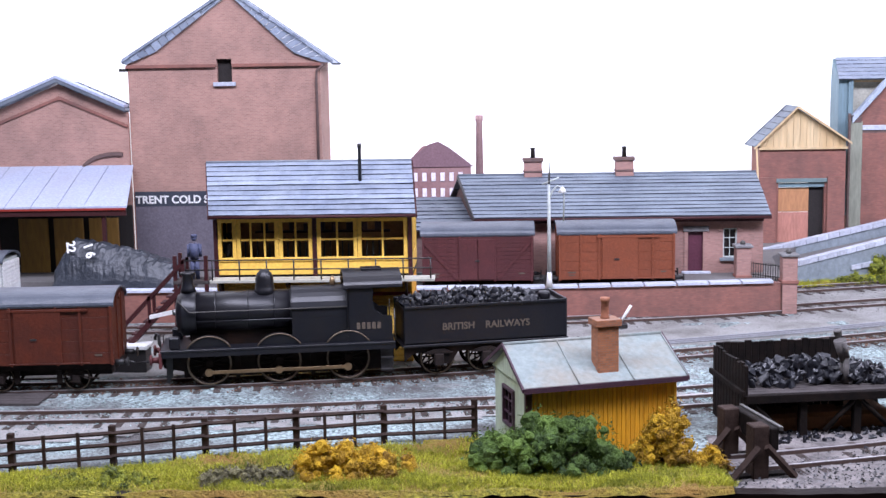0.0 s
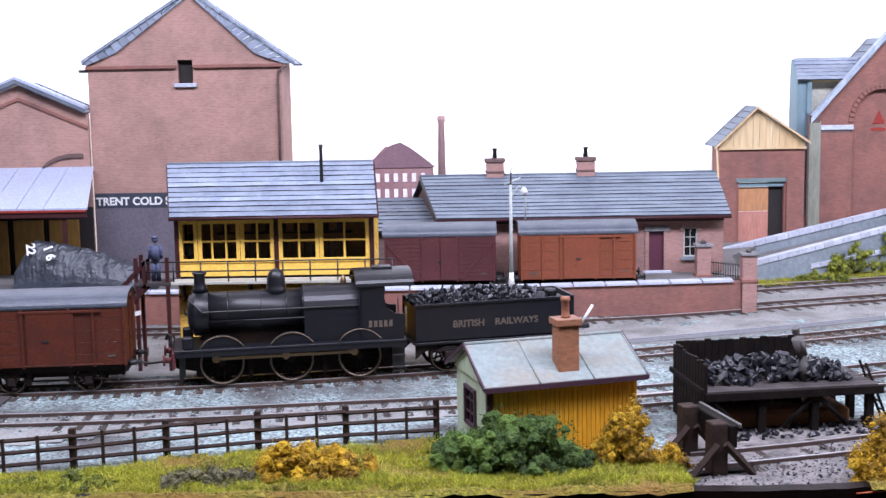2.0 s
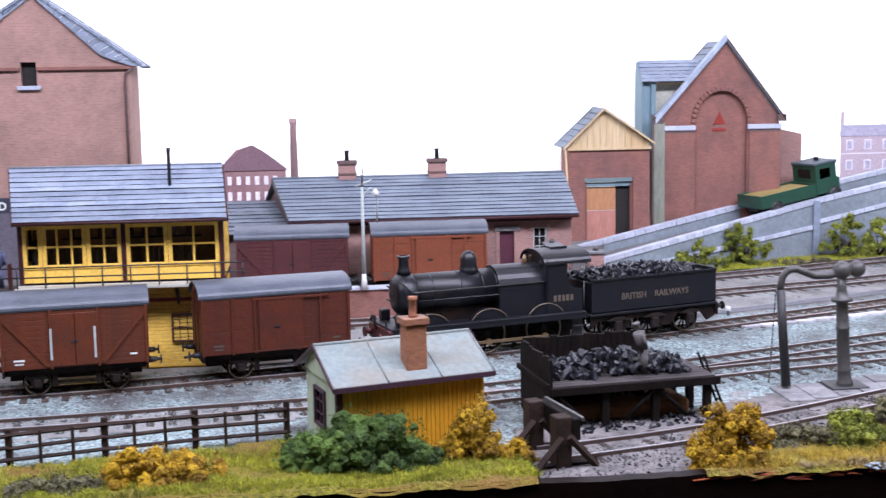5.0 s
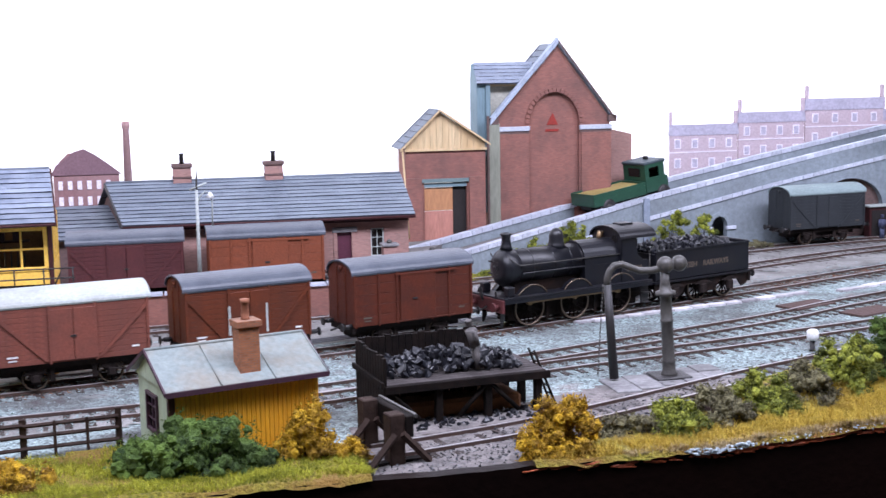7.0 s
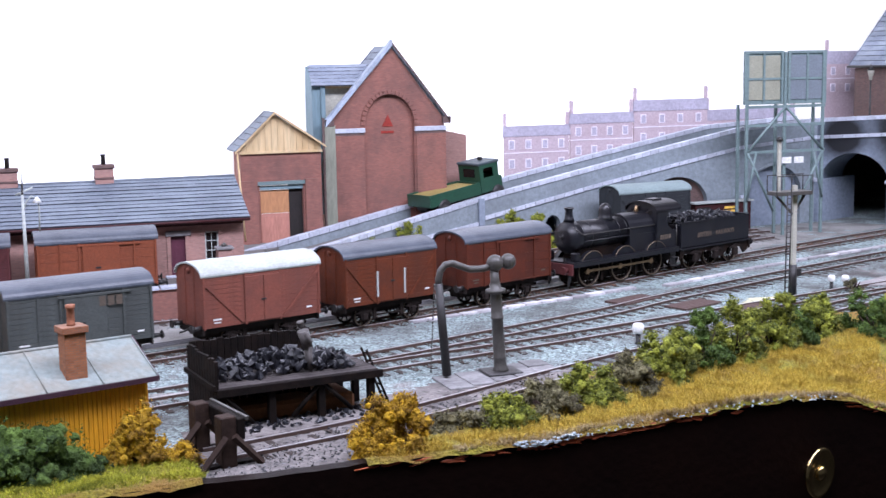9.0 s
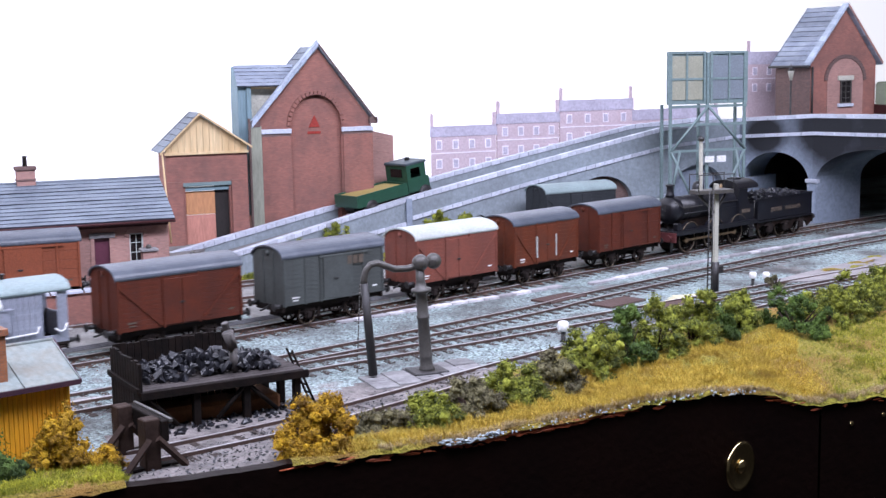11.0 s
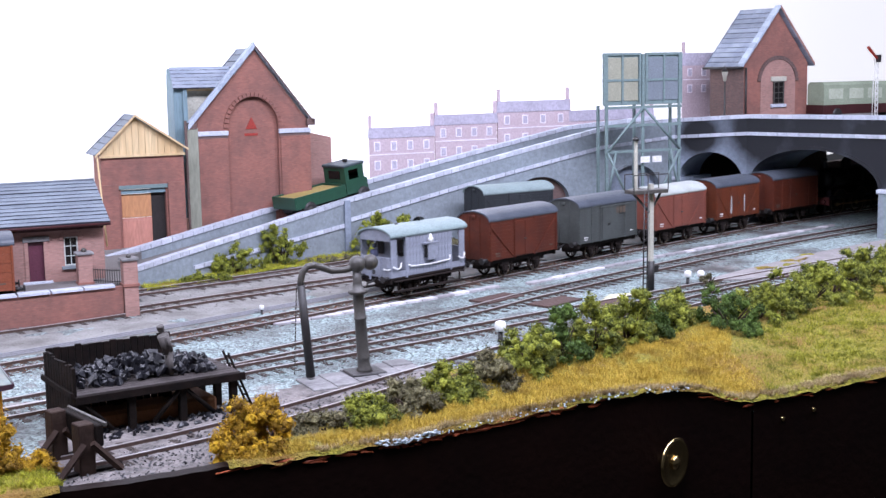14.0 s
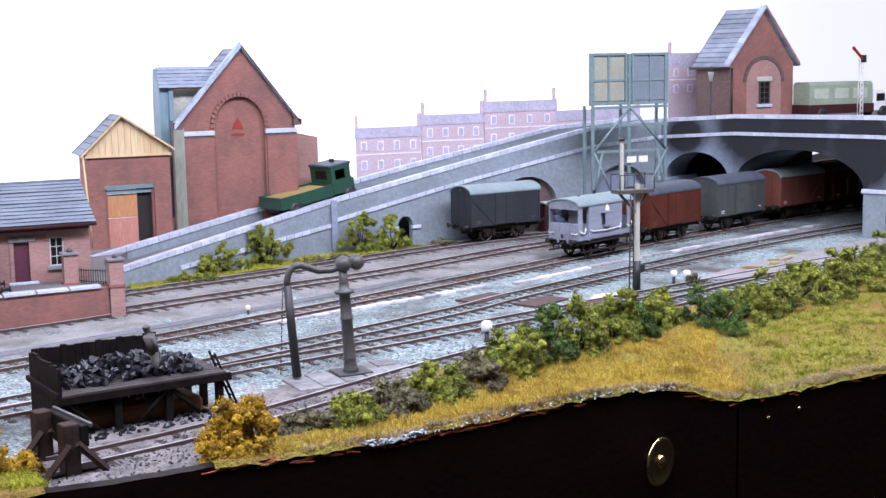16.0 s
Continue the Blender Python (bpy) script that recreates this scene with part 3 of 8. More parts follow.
def track(label, pts, sleepers_apart=False):
    t_ = thing("railway_track", label, "track", group="railway tracks", kind="structure")
    line = catmull(pts, 6)
    dirs = [(line[min(i + 1, len(line) - 1)] - line[max(i - 1, 0)]).normalized() for i in range(len(line))]
    for side in (-8.3, 8.3):
        for name, w, z0, z1, m in (("rail", 0.42, -1.7, -0.25, RAIL), ("rail_head", 0.45, -0.25, 0.0, RAIL_TOP)):
            bm = bmesh.new()
            prev = None
            for p, d in zip(line, dirs):
                n = Vector((-d.y, d.x))
                q = p + n * side
                ring = [bm.verts.new((*(q + n * o), z)) for o, z in ((-w, z0), (w, z0), (w, z1), (-w, z1))]
                if prev:
                    for k in range(4):
                        bm.faces.new((prev[k], ring[k], ring[(k + 1) % 4], prev[(k + 1) % 4]))
                prev = ring
            bmesh.ops.recalc_face_normals(bm, faces=bm.faces[:])
            part(name, bm, m, t_)
    dist, places = 0.0, []
    for i in range(len(line) - 1):
        seg = (line[i + 1] - line[i]).length
        while dist < seg:
            p = line[i].lerp(line[i + 1], dist / seg)
            places.append((p, math.atan2(dirs[i].y, dirs[i].x)))
            dist += 9.5
        dist -= seg
    if sleepers_apart:
        bm = bmesh.new()
        box(bm, -1.7, 1.7, -16.5, 16.5, -3.4, -1.8, 0.2)
        me = finish("sleeper", bm, SLEEPER)
        for p, a in places:
            part("sleeper", me, SLEEPER, t_, at=mpose(p.x, p.y, RNG.uniform(-0.2, 0.1), 0, 0, math.degrees(a) + RNG.uniform(-2, 2)))
    else:
        bm = bmesh.new()
        for p, a in places:
            bb = box(bmesh.new(), -1.7, 1.7, -16.5, 16.5, -3.4, -1.8)
            merge(bm, bb, Matrix.Translation((p.x, p.y, RNG.uniform(-0.2, 0.1))) @ Matrix.Rotation(a + RNG.uniform(-0.03, 0.03), 4, "Z"))
        tagged(part("sleepers", bm, SLEEPER, t_), kind="stuff")
    return line


TRACKS = [
    track("running line with rusty rails on ballast", [(x, main_y(x)) for x in range(-420, 1201, 60)]),
    track("front running line with rusty rails on ballast", offset_line([(-420, -48), (-200, -53), (0, -64), (135, -76), (365, -77), (460, -72), (680, -74), (860, -82), (1100, -86)])),
    track("loop line beside the water crane", [(120, 632), (200, 652), (260, 668), (346, 687), (441, 711), (560, 742), (690, 775), (850, 812), (1050, 860)]),
    track("cinder-covered siding ending at a buffer stop", [(138, 542), (160, 547), (210, 562), (272, 589), (316, 610), (362, 630), (450, 665), (580, 718), (690, 752), (820, 790), (1000, 830)], True),
    track("rear line along the retaining wall", [(-300, 812), (-100, 812), (60, 825), (170, 843), (260, 870), (350, 895), (443, 920), (580, 975), (700, 1010)]),
    track("overgrown rear siding beside the ramp wall", [(215, 918), (280, 937), (380, 965), (477, 1000), (560, 1026), (640, 1040), (720, 1046)]),
]

# ---- retaining wall, platform ----
def retaining_wall():
    w = thing("retaining_wall", "red brick retaining wall with grey coping slabs", "wall", kind="structure")
    bm = bmesh.new()
    prism(bm, [(-300, 800 + 38), (86, 838), (222, 850), (222, 856), (86, 846), (-300, 846)], -3, 17, "z")
    part("brickwork", bm, BRICK_RED, w)
    for k in range(26):
        u0, u1 = k / 26, (k + 1) / 26 - 0.002
        xa, xb = -300 + 518 * u0, -300 + 518 * u1
        ya = [838 if x < 86 else 838 + (x - 86) * 12 / 136 for x in (xa, xb)]
        bm = bmesh.new()
        prism(bm, [(xa, ya[0] - 1.5), (xb, ya[1] - 1.5), (xb, ya[1] + 8.5), (xa, ya[0] + 8.5)], 17, 18.3 + RNG.uniform(-0.12, 0.12), "z")
        part("coping_slab", bm, COPING, w)
    return w


def platform():
    bm = bmesh.new()
    prism(bm, [(160, 857), (226, 860), (240, 960), (300, 1060), (-330, 1000), (-330, 880), (160, 884)], -2.5, 17.2, "z")
    return solid("platform", bm, CINDER, "ash-surfaced goods yard and platform level", "platform", kind="structure")


def gate_pier(x, y, z0, top, label):
    p = thing("gate_pier", label, "gate pier", mpose(x, y, 0), group="gate piers")
    bm = box(bmesh.new(), -4.5, 4.5, -4.5, 4.5, z0, top, 0.2)
    part("shaft", bm, BRICK_PINK, p)
    bm = box(bmesh.new(), -5.2, 5.2, -5.2, 5.2, 16.5, 18.5, 0.2)
    part("band", bm, BRICK_RED, p)
    bm = box(bmesh.new(), -5.6, 5.6, -5.6, 5.6, top, top + 1.6, 0.3)
    part("cap", bm, COPING_GREY, p)
    bm = lathe(bmesh.new(), [(1.5, top + 1.6), (1.9, top + 2.6), (1.4, top + 3.6), (0.2, top + 4.2)], 10)
    part("ball_finial", bm, GREY_IRON, p)
    return p


retaining_wall()
platform()
gate_pier(227, 853, -3, 33, "brick gate pier with a stone cap at the wall's end")
gate_pier(203, 874, 17, 36, "brick gate pier with a stone cap beside the platform")
bm = bmesh.new()
for k in range(13):
    x, y = 208 + k * 1.25, 872 - k * 1.25
    rod(bm, (x, y, 17), (x, y, 27), 0.25, 0.25, 5)
for z in (19, 26):
    rod(bm, (207, 873, z), (224, 856, z), 0.3, 0.3, 5)
solid("iron_railing", bm, IRON, "black iron spear railing between the gate piers", "railing")
bm = bmesh.new()
prism(bm, [(-330, 846), (86, 846), (160, 852), (160, 884), (-330, 880)], -2.4, 9, "z")
solid("goods_siding_bed", bm, CINDER, "ash bed of the raised goods siding", "ground", kind="structure")

# ---- the train ----
def spoked_wheel(r, spokes, material=LOCO_GREASE):
    """A wheel in the x-z plane about its own centre, tread out to r."""
    bm = bmesh.new()
    lathe(bm, [(r * 0.86, -1.0), (r + 0.6, -1.0), (r + 0.6, -0.4), (r, -0.3), (r, 1.1), (r * 0.86, 1.1), (r * 0.86, -1.0)], 28, None, False)
    for k in range(spokes):
        a = 2 * math.pi * k / spokes
        rod(bm, (0, 0, 0), (r * 0.9 * math.cos(a), r * 0.9 * math.sin(a), 0), 0.55, 0.4, 5)
    lathe(bm, [(1.9, -1.1), (1.9, 1.5)], 10)
    bmesh.ops.transform(bm, matrix=Matrix.Rotation(math.pi / 2, 4, "X"), verts=bm.verts[:])
    return bm


WHEELSETS = []  # (object, radius, x, z) of all that roll


def wheelset(parent, x, r, spokes, disc=False):
    ws = part("wheelset", bmesh.new(), LOCO_GREASE, parent, at=mpose(x, 0, r))
    me = finish("wheel", spoked_wheel(r, spokes), LOCO_GREASE)
    rim = finish("tyre", lathe(bmesh.new(), [(r * 0.9, 1.12), (r * 0.99, 1.12), (r * 0.99, 1.35), (r * 0.9, 1.35), (r * 0.9, 1.12)], 28, Matrix.Rotation(math.pi / 2, 4, "X"), False), TYRE)
    for y in (-8.6, 8.6):
        turn = 0 if y < 0 else 180
        part("wheel", me, LOCO_GREASE, ws, at=mpose(0, y, 0, 0, 0, turn))
        part("tyre", rim, TYRE, ws, at=mpose(0, y, 0, 0, 0, turn))
    part("axle", rod(bmesh.new(), (0, -8, 0), (0, 8, 0), 1.1), LOCO_GREASE, ws)
    WHEELSETS.append((ws, r, x))
    return ws


def buffers(parent, x, sign, z=13.8):
    for y in (-11.5, 11.5):
        bm = bmesh.new()
        rod(bm, (x, y, z), (x + sign * 4.2, y, z), 1.5, 1.2, 10)
        rod(bm, (x + sign * 4.2, y, z), (x + sign * 5.6, y, z), 0.7, 0.7, 8)
        rod(bm, (x + sign * 5.6, y, z), (x + sign * 6.2, y, z), 2.3, 2.2, 14)
        part("buffer", bm, IRON, parent)
    bm = tube(bmesh.new(), [(x, 0, z - 1), (x + sign * 4, 0, z - 2.5), (x + sign * 7, 0, z - 3)], 0.6, 6)
    part("coupling", bm, IRON, parent)


AXLES = (-27.5, 6.0, 39.3)


def locomotive():
    """Origin at the rail below the dome; the chimney end points to -x."""
    e = thing("steam_locomotive", "weathered black six-coupled steam locomotive with a domed boiler", "locomotive")
    bm = bmesh.new()
    ax = 34.0
    turn = Matrix.Translation((0, 0, ax)) @ Matrix.Rotation(-math.pi / 2, 4, "Y")
    # turned about x: heights run towards -x
    lathe(bm, [(10.2, -13), (10.2, 34)], 32, turn)
    part("boiler", bm, LOCO_BLACK, e)
    bm = lathe(bmesh.new(), [(10.6, 33), (10.9, 33.3), (10.9, 39.6), (10.5, 40.4), (9.2, 40.9), (9.0, 42.0), (5, 43.0), (0.5, 43.3)], 32, turn)
    part("smokebox", bm, LOCO_BLACK, e)
    bm = bmesh.new()
    rod(bm, (-43, 0, ax), (-44.5, 0, ax), 1.0, 0.8, 8)
    for a in (0.6, 2.2):
        rod(bm, (-44.5, 0, ax), (-44.5, 3 * math.cos(a), ax + 3 * math.sin(a)), 0.3, 0.25, 5)
    for z in (ax - 3.5, ax + 3.5):
        box(bm, -43.3, -42.7, 0, 9, z - 0.4, z + 0.4)
    part("smokebox_door_hinge", bm, IRON, e)
    for x in (-24, -8, 4.5, 12.2):
        part("boiler_band", lathe(bmesh.new(), [(10.35, -x - 0.4), (10.35, -x + 0.4)], 32, turn), LOCO_BLACK, e)
    bm = bmesh.new()  # firebox with rounded top
    arc = [(-11.6, 19)] + [(-11.6 * math.cos(a), ax + 0.3 + 11.4 * math.sin(a)) for a in [math.pi * k / 14 for k in range(15)]] + [(11.6, 19)]
    prism(bm, arc, 12.6, 40, "x")
    part("firebox", bm, LOCO_BLACK, e)
    part("inside_motion", box(bmesh.new(), -36, 40, -6.2, 6.2, 12, 31, 0.5), LOCO_GREASE, e)
    bm = lathe(bmesh.new(), [(4.0, ax + 9.6), (3.2, ax + 11.5), (2.7, ax + 14), (2.6, ax + 17.2), (3.5, ax + 18.2), (3.5, ax + 19.0), (2.4, ax + 19.2), (2.2, ax + 18)], 18, Matrix.Translation((-36.8, 0, 1.2)))
    part("chimney", bm, LOCO_BLACK, e)
    bm = lathe(bmesh.new(), [(6.0, ax + 8.8), (4.9, ax + 10.8), (4.5, ax + 13), (4.4, ax + 16), (3.6, ax + 18.4), (2.0, ax + 20.0), (0.3, ax + 20.6)], 20)
    part("dome", bm, LOCO_BLACK, e)
    bm = lathe(bmesh.new(), [(1.7, ax + 11), (1.4, ax + 13.5), (0.6, ax + 16)], 10, Matrix.Translation((33, 0, 0)))
    part("safety_valve", bm, ROD_STEEL, e)
    bm = lathe(bmesh.new(), [(0.8, ax + 11), (0.8, ax + 14.5), (1.1, ax + 15)], 8, Matrix.Translation((38, 3, 0)))
    part("whistle", bm, ROD_STEEL, e)
    # running plate, valances, splashers
    bm = box(bmesh.new(), -50, 62, -16.5, 16.5, 18.0, 19.2, 0.2)
    part("running_plate", bm, LOCO_BLACK, e)
    for y in (-16.2, 15.2):
        part("valance", box(bmesh.new(), -49.5, 62, y, y + 1, 15.6, 18.0), LOCO_BLACK, e)
    for x in AXLES:
        for y in (-13.2, 9.6):
            bm = bmesh.new()
            arc = [(x + 12.6 * math.cos(a), 12 + 12.8 * math.sin(a)) for a in [math.pi * (0.175 + 0.65 * k / 14) for k in range(15)]]
            prism(bm, arc, y, y + 3.6, "y")
            part("splasher", bm, LOCO_BLACK, e)
            fy = y - 0.25 if y < 0 else y + 3.6
            part("splasher_beading", tube(bmesh.new(), [(a, fy, b) for a, b in arc], 0.4, 5), TYRE, e)
    # frames, buffer beam
    for y in (-7.4, 6.4):
        bm = bmesh.new()
        prism(bm, [(-49.5, 9), (-49.5, 18), (62, 18), (62, 9), (53, 7), (48, 12), (20, 12), (15, 8), (0, 8), (-6, 12), (-18, 12), (-22, 7), (-40, 7)], y, y + 1)
        part("frame_plate", bm, LOCO_GREASE, e)
    part("buffer_beam", box(bmesh.new(), -51, -49.5, -16, 16, 10.5, 18, 0.2), BUFFER_RED, e)
    for y in (-9, 9):
        part("guard_iron", prism(bmesh.new(), [(-48, 18), (-45, 18), (-45, 6), (-47, 2), (-48, 2)], y - 0.4, y + 0.4), IRON, e)
    for y in (-11.5, 11.5):
        bm = bmesh.new()
        rod(bm, (-51, y, 14), (-54.4, y, 14), 1.6, 1.3, 10)
        rod(bm, (-54.4, y, 14), (-55.4, y, 14), 2.7, 2.6, 16)
        part("buffer", bm, BUFFER_RED, e)
    part("vacuum_pipe", tube(bmesh.new(), [(-50.6, 4, 16), (-52, 4, 19), (-52, 4, 23), (-53.3, 4, 24), (-54, 4, 21)], 0.8), IRON, e)
    part("coupling", tube(bmesh.new(), [(-51, 0, 13), (-56, 0, 11), (-63, 0, 10.5)], 0.6, 6), IRON, e)
    for y in (-8, 8):
        part("lamp_iron", box(bmesh.new(), -50.5, -50, y - 0.6, y + 0.6, 18, 22.5), IRON, e)
    # handrails, pipes, sandboxes, steps
    for y in (-1, 1):
        bm = tube(bmesh.new(), [(-42, y * 8.5, ax + 8.0), (-36, y * 12.1, ax + 2.5), (40, y * 12.1, ax + 2.5)], 0.35, 6)
        for x in (-34, -10, 12, 34):
            rod(bm, (x, y * 10, ax + 2.4), (x, y * 12.3, ax + 2.5), 0.35, 0.6, 6)
        part("handrail", bm, GREY_IRON, e)
        part("ejector_pipe", rod(bmesh.new(), (-33, y * 10.9, ax - 2.5), (40, y * 11.2, ax - 2.5), 0.5, 0.5, 6), LOCO_BLACK, e)
        part("sandbox", box(bmesh.new(), -46, -41, y * 12 - 2.5, y * 12 + 2.5, 19.2, 25, 0.6), LOCO_BLACK, e)
        bm = bmesh.new()
        box(bm, 55, 61, y * 14.5 - 2, y * 14.5 + 2, 5, 5.6)
        box(bm, 55, 61, y * 14.5 - 1.6, y * 14.5 + 1.6, 11, 11.6)
        box(bm, 55, 61, y * 13.2 - 0.3, y * 13.2 + 0.3, 5, 16)
        part("cab_step", bm, IRON, e)
        for x in (-14, 22):
            part("brake_hanger", box(bmesh.new(), x - 1, x + 1, y * 9 - 0.6, y * 9 + 0.6, 3, 14), LOCO_GREASE, e)
    # cab
    for y in (-13.6, 12.8):
        bm = bmesh.new()
        prism(bm, [(39.5, 19.2), (39.5, 46)] + [(51, 46), (52, 44.5), (51.5, 40), (52.5, 35), (56.5, 31.8), (61, 31.4), (61, 19.2)], y, y + 0.8)
        part("cab_side", bm, LOCO_BLACK, e)
        part("cab_handrail", rod(bmesh.new(), (62, y, 20), (62, y, 35), 0.3, 0.3, 5), GREY_IRON, e)
    bm = bmesh.new()
    wall = [(-13.6, 19.2), (-13.6, 46)] + [(-13.6 * math.cos(a), 46 + 6.2 * math.sin(a)) for a in [math.pi * k / 10 for k in range(1, 10)]] + [(13.6, 46), (13.6, 19.2)]
    prism(bm, wall, 39.3, 40.3, "x")
    part("cab_front", bm, LOCO_BLACK, e)
    for y in (-7.5, 7.5):
        part("spectacle_glass", rod(bmesh.new(), (39.05, y, 45), (39.35, y, 45), 2.3, 2.3, 16), GLASS_DARK, e)
    bm = bmesh.new()
    rim = [(-14.8 * math.cos(a), 45.8 + 7.0 * math.sin(a)) for a in [math.pi * k / 16 for k in range(17)]]
    inner = [(-14.2 * math.cos(a), 45.4 + 6.6 * math.sin(a)) for a in [math.pi * k / 16 for k in range(17)]][::-1]
    prism(bm, rim + inner, 37.6, 66, "x")
    part("cab_roof", bm, LOCO_BLACK, e)
    part("roof_ventilator", box(bmesh.new(), 47, 57, -4, 4, 52.2, 53.6, 0.3), LOCO_BLACK, e)
    bm = box(bmesh.new(), 40.3, 45, -9, 9, 19.2, 40, 0.6)
    part("firebox_backhead", bm, GAP_DARK, e)
    for k in range(5):  # running number, as plain bars
        part("number_bar", box(bmesh.new(), 43.6 + k * 2.5, 45.3 + k * 2.5, -13.85, -13.6, 25.4, 28.6), CREAM_LETTER, e)
    # dark block added behind the wheels for frames, ashpan and the shade there
    part("frame_infill", box(bmesh.new(), -40, 58, -5.6, 5.6, 3.4, 12.4, 0.4), UNDER, e)
    # wheels and rods
    for x in AXLES:
        ws = wheelset(e, x, 10.8, 15)
        part("crank_pin", rod(bmesh.new(), (0, -11.8, -4), (0, -9, -4), 1.0, 1.0, 8), ROD_STEEL, ws)
    bm = bmesh.new()
    box(bm, AXLES[0], AXLES[2], -12.2, -11.3, -0.8, 0.8, 0.15)
    for x in AXLES:
        rod(bm, (x, -12.5, 0), (x, -11.1, 0), 1.9, 1.9, 14)
    ROD.append(part("coupling_rod", bm, ROD_STEEL, e, "oily steel coupling rod", mpose(0, 0, 6.8)))
    return e


ROD = []


def lumps(bm, n, x0, x1, y0, y1, z, r0, r1, mound=0.0):
    """Angular lumps in a heap."""
    for _ in range(n):
        x, y = RNG.uniform(x0, x1), RNG.uniform(y0, y1)
        h = mound * (1 - (2 * (x - x0) / (x1 - x0) - 1) ** 2 * 0.6) * (1 - (2 * (y - y0) / (y1 - y0) - 1) ** 2 * 0.7)
        r = RNG.uniform(r0, r1)
        bb = bmesh.new()
        k = (RNG.uniform(0.8, 1.5), RNG.uniform(0.7, 1.2), RNG.uniform(0.5, 0.95))
        for _v in range(11):
            d = Vector((RNG.gauss(0, 1), RNG.gauss(0, 1), RNG.gauss(0, 1))).normalized() * r * RNG.uniform(0.75, 1.15)
            bb.verts.new((d.x * k[0], d.y * k[1], d.z * k[2]))
        hull = bmesh.ops.convex_hull(bb, input=bb.verts[:])
        bmesh.ops.delete(bb, geom=list({g for g in hull["geom_interior"] + hull["geom_unused"] if isinstance(g, bmesh.types.BMVert)}), context="VERTS")
        m = Matrix.Translation((x, y, z + h * RNG.uniform(0.5, 1.0))) @ Euler((RNG.uniform(0, 6), RNG.uniform(0, 6), RNG.uniform(0, 6))).to_matrix().to_4x4()
        merge(bm, bb, m)
    return bm


def tender():
    """Origin at the rail below the tender's middle; the cab end points to -x."""
    e = thing("locomotive_tender", "weathered black six-wheeled tender heaped with coal", "tender")
    part("running_plate", box(bmesh.new(), -42, 42, -16, 16, 15.2, 16.4, 0.2), LOCO_BLACK, e)
    for y in (-16, 15):
        part("tank_side", box(bmesh.new(), -41, 41, y * 0.93 - 0.4, y * 0.93 + 0.6, 17, 35.2, 0.2), LOCO_BLACK, e)
        bm = bmesh.new()
        prism(bm, [(-41, 8), (-41, 15.2), (41, 15.2), (41, 8), (36, 6), (31, 12), (16, 12), (11, 6), (5, 6), (0, 12), (-14, 12), (-18, 6), (-24, 6), (-29, 12), (-36, 12)], y * 0.85 - 0.5, y * 0.85 + 0.5)
        part("outside_frame", bm, LOCO_GREASE, e)
        rod_b = bmesh.new()
        box(rod_b, -41, 41, y * 0.99 - 0.3, y * 0.99 + 0.3, 34.4, 35.7, 0.2)
        part("beading", rod_b, LOCO_BLACK, e)
        for x in (-24, 0, 24):
            bm = box(bmesh.new(), x - 2.4, x + 2.4, y * 0.93 - 1.6, y * 0.93 + 1.6, 5.5, 11.5, 0.5)
            part("axlebox", bm, UNDER, e)
            bm = bmesh.new()
            for k in range(4):
                box(bm, x - 7 + k * 1.3, x + 7 - k * 1.3, y * 0.93 - 0.7, y * 0.93 + 0.7, 11.6 + k * 0.55, 12.1 + k * 0.55)
            part("leaf_spring", bm, UNDER, e)
    part("tank_body", box(bmesh.new(), -40.5, 40.5, -14.4, 14.4, 16.4, 33.5, 0.4), LOCO_BLACK, e)
    part("rear_plate", box(bmesh.new(), 40.5, 41.6, -15, 15, 16.4, 35.8, 0.3), LOCO_BLACK, e)
    part("buffer_beam", box(bmesh.new(), 41.0, 42.8, -15.5, 15.5, 9, 15.4, 0.2), LOCO_GREASE, e)
    buffers(e, 42.8, 1, 13)
    bm = box(bmesh.new(), -39, 26, -13, 13, 32, 34.6)
    lumps(bm, 300, -40, 28, -13, 13, 34.2, 1.0, 2.6, 6.0)
    part("coal_load", bm, COAL, e)
    part("water_filler", lathe(bmesh.new(), [(3.2, 33), (3.2, 36.2), (2.8, 37), (0.3, 37.2)], 14, Matrix.Translation((34, 0, 0))), LOCO_BLACK, e)
    part("brake_column", rod(bmesh.new(), (-40, 9, 16), (-40, 9, 36), 0.7, 0.5, 6), IRON, e)
    lettering("lettering", "BRITISH    RAILWAYS", 4.75, CREAM_LETTER, e, mpose(0, -15.45, 23.2, 90, 0, 0), "faded cream lettering")
    for x in (-24, 0, 24):
        wheelset(e, x, 8.6, 12)
    return e


def van_roof(half, y, z, rise, over=1.0, thick=0.9):
    arc = [(-(y + over) * math.cos(a), z + rise * math.sin(a)) for a in [math.pi * k / 18 for k in range(19)]]
    low = [(p[0] * 0.975, p[1] - thick) for p in arc][::-1]
    return prism(bmesh.new(), arc + low, -half, half, "x")


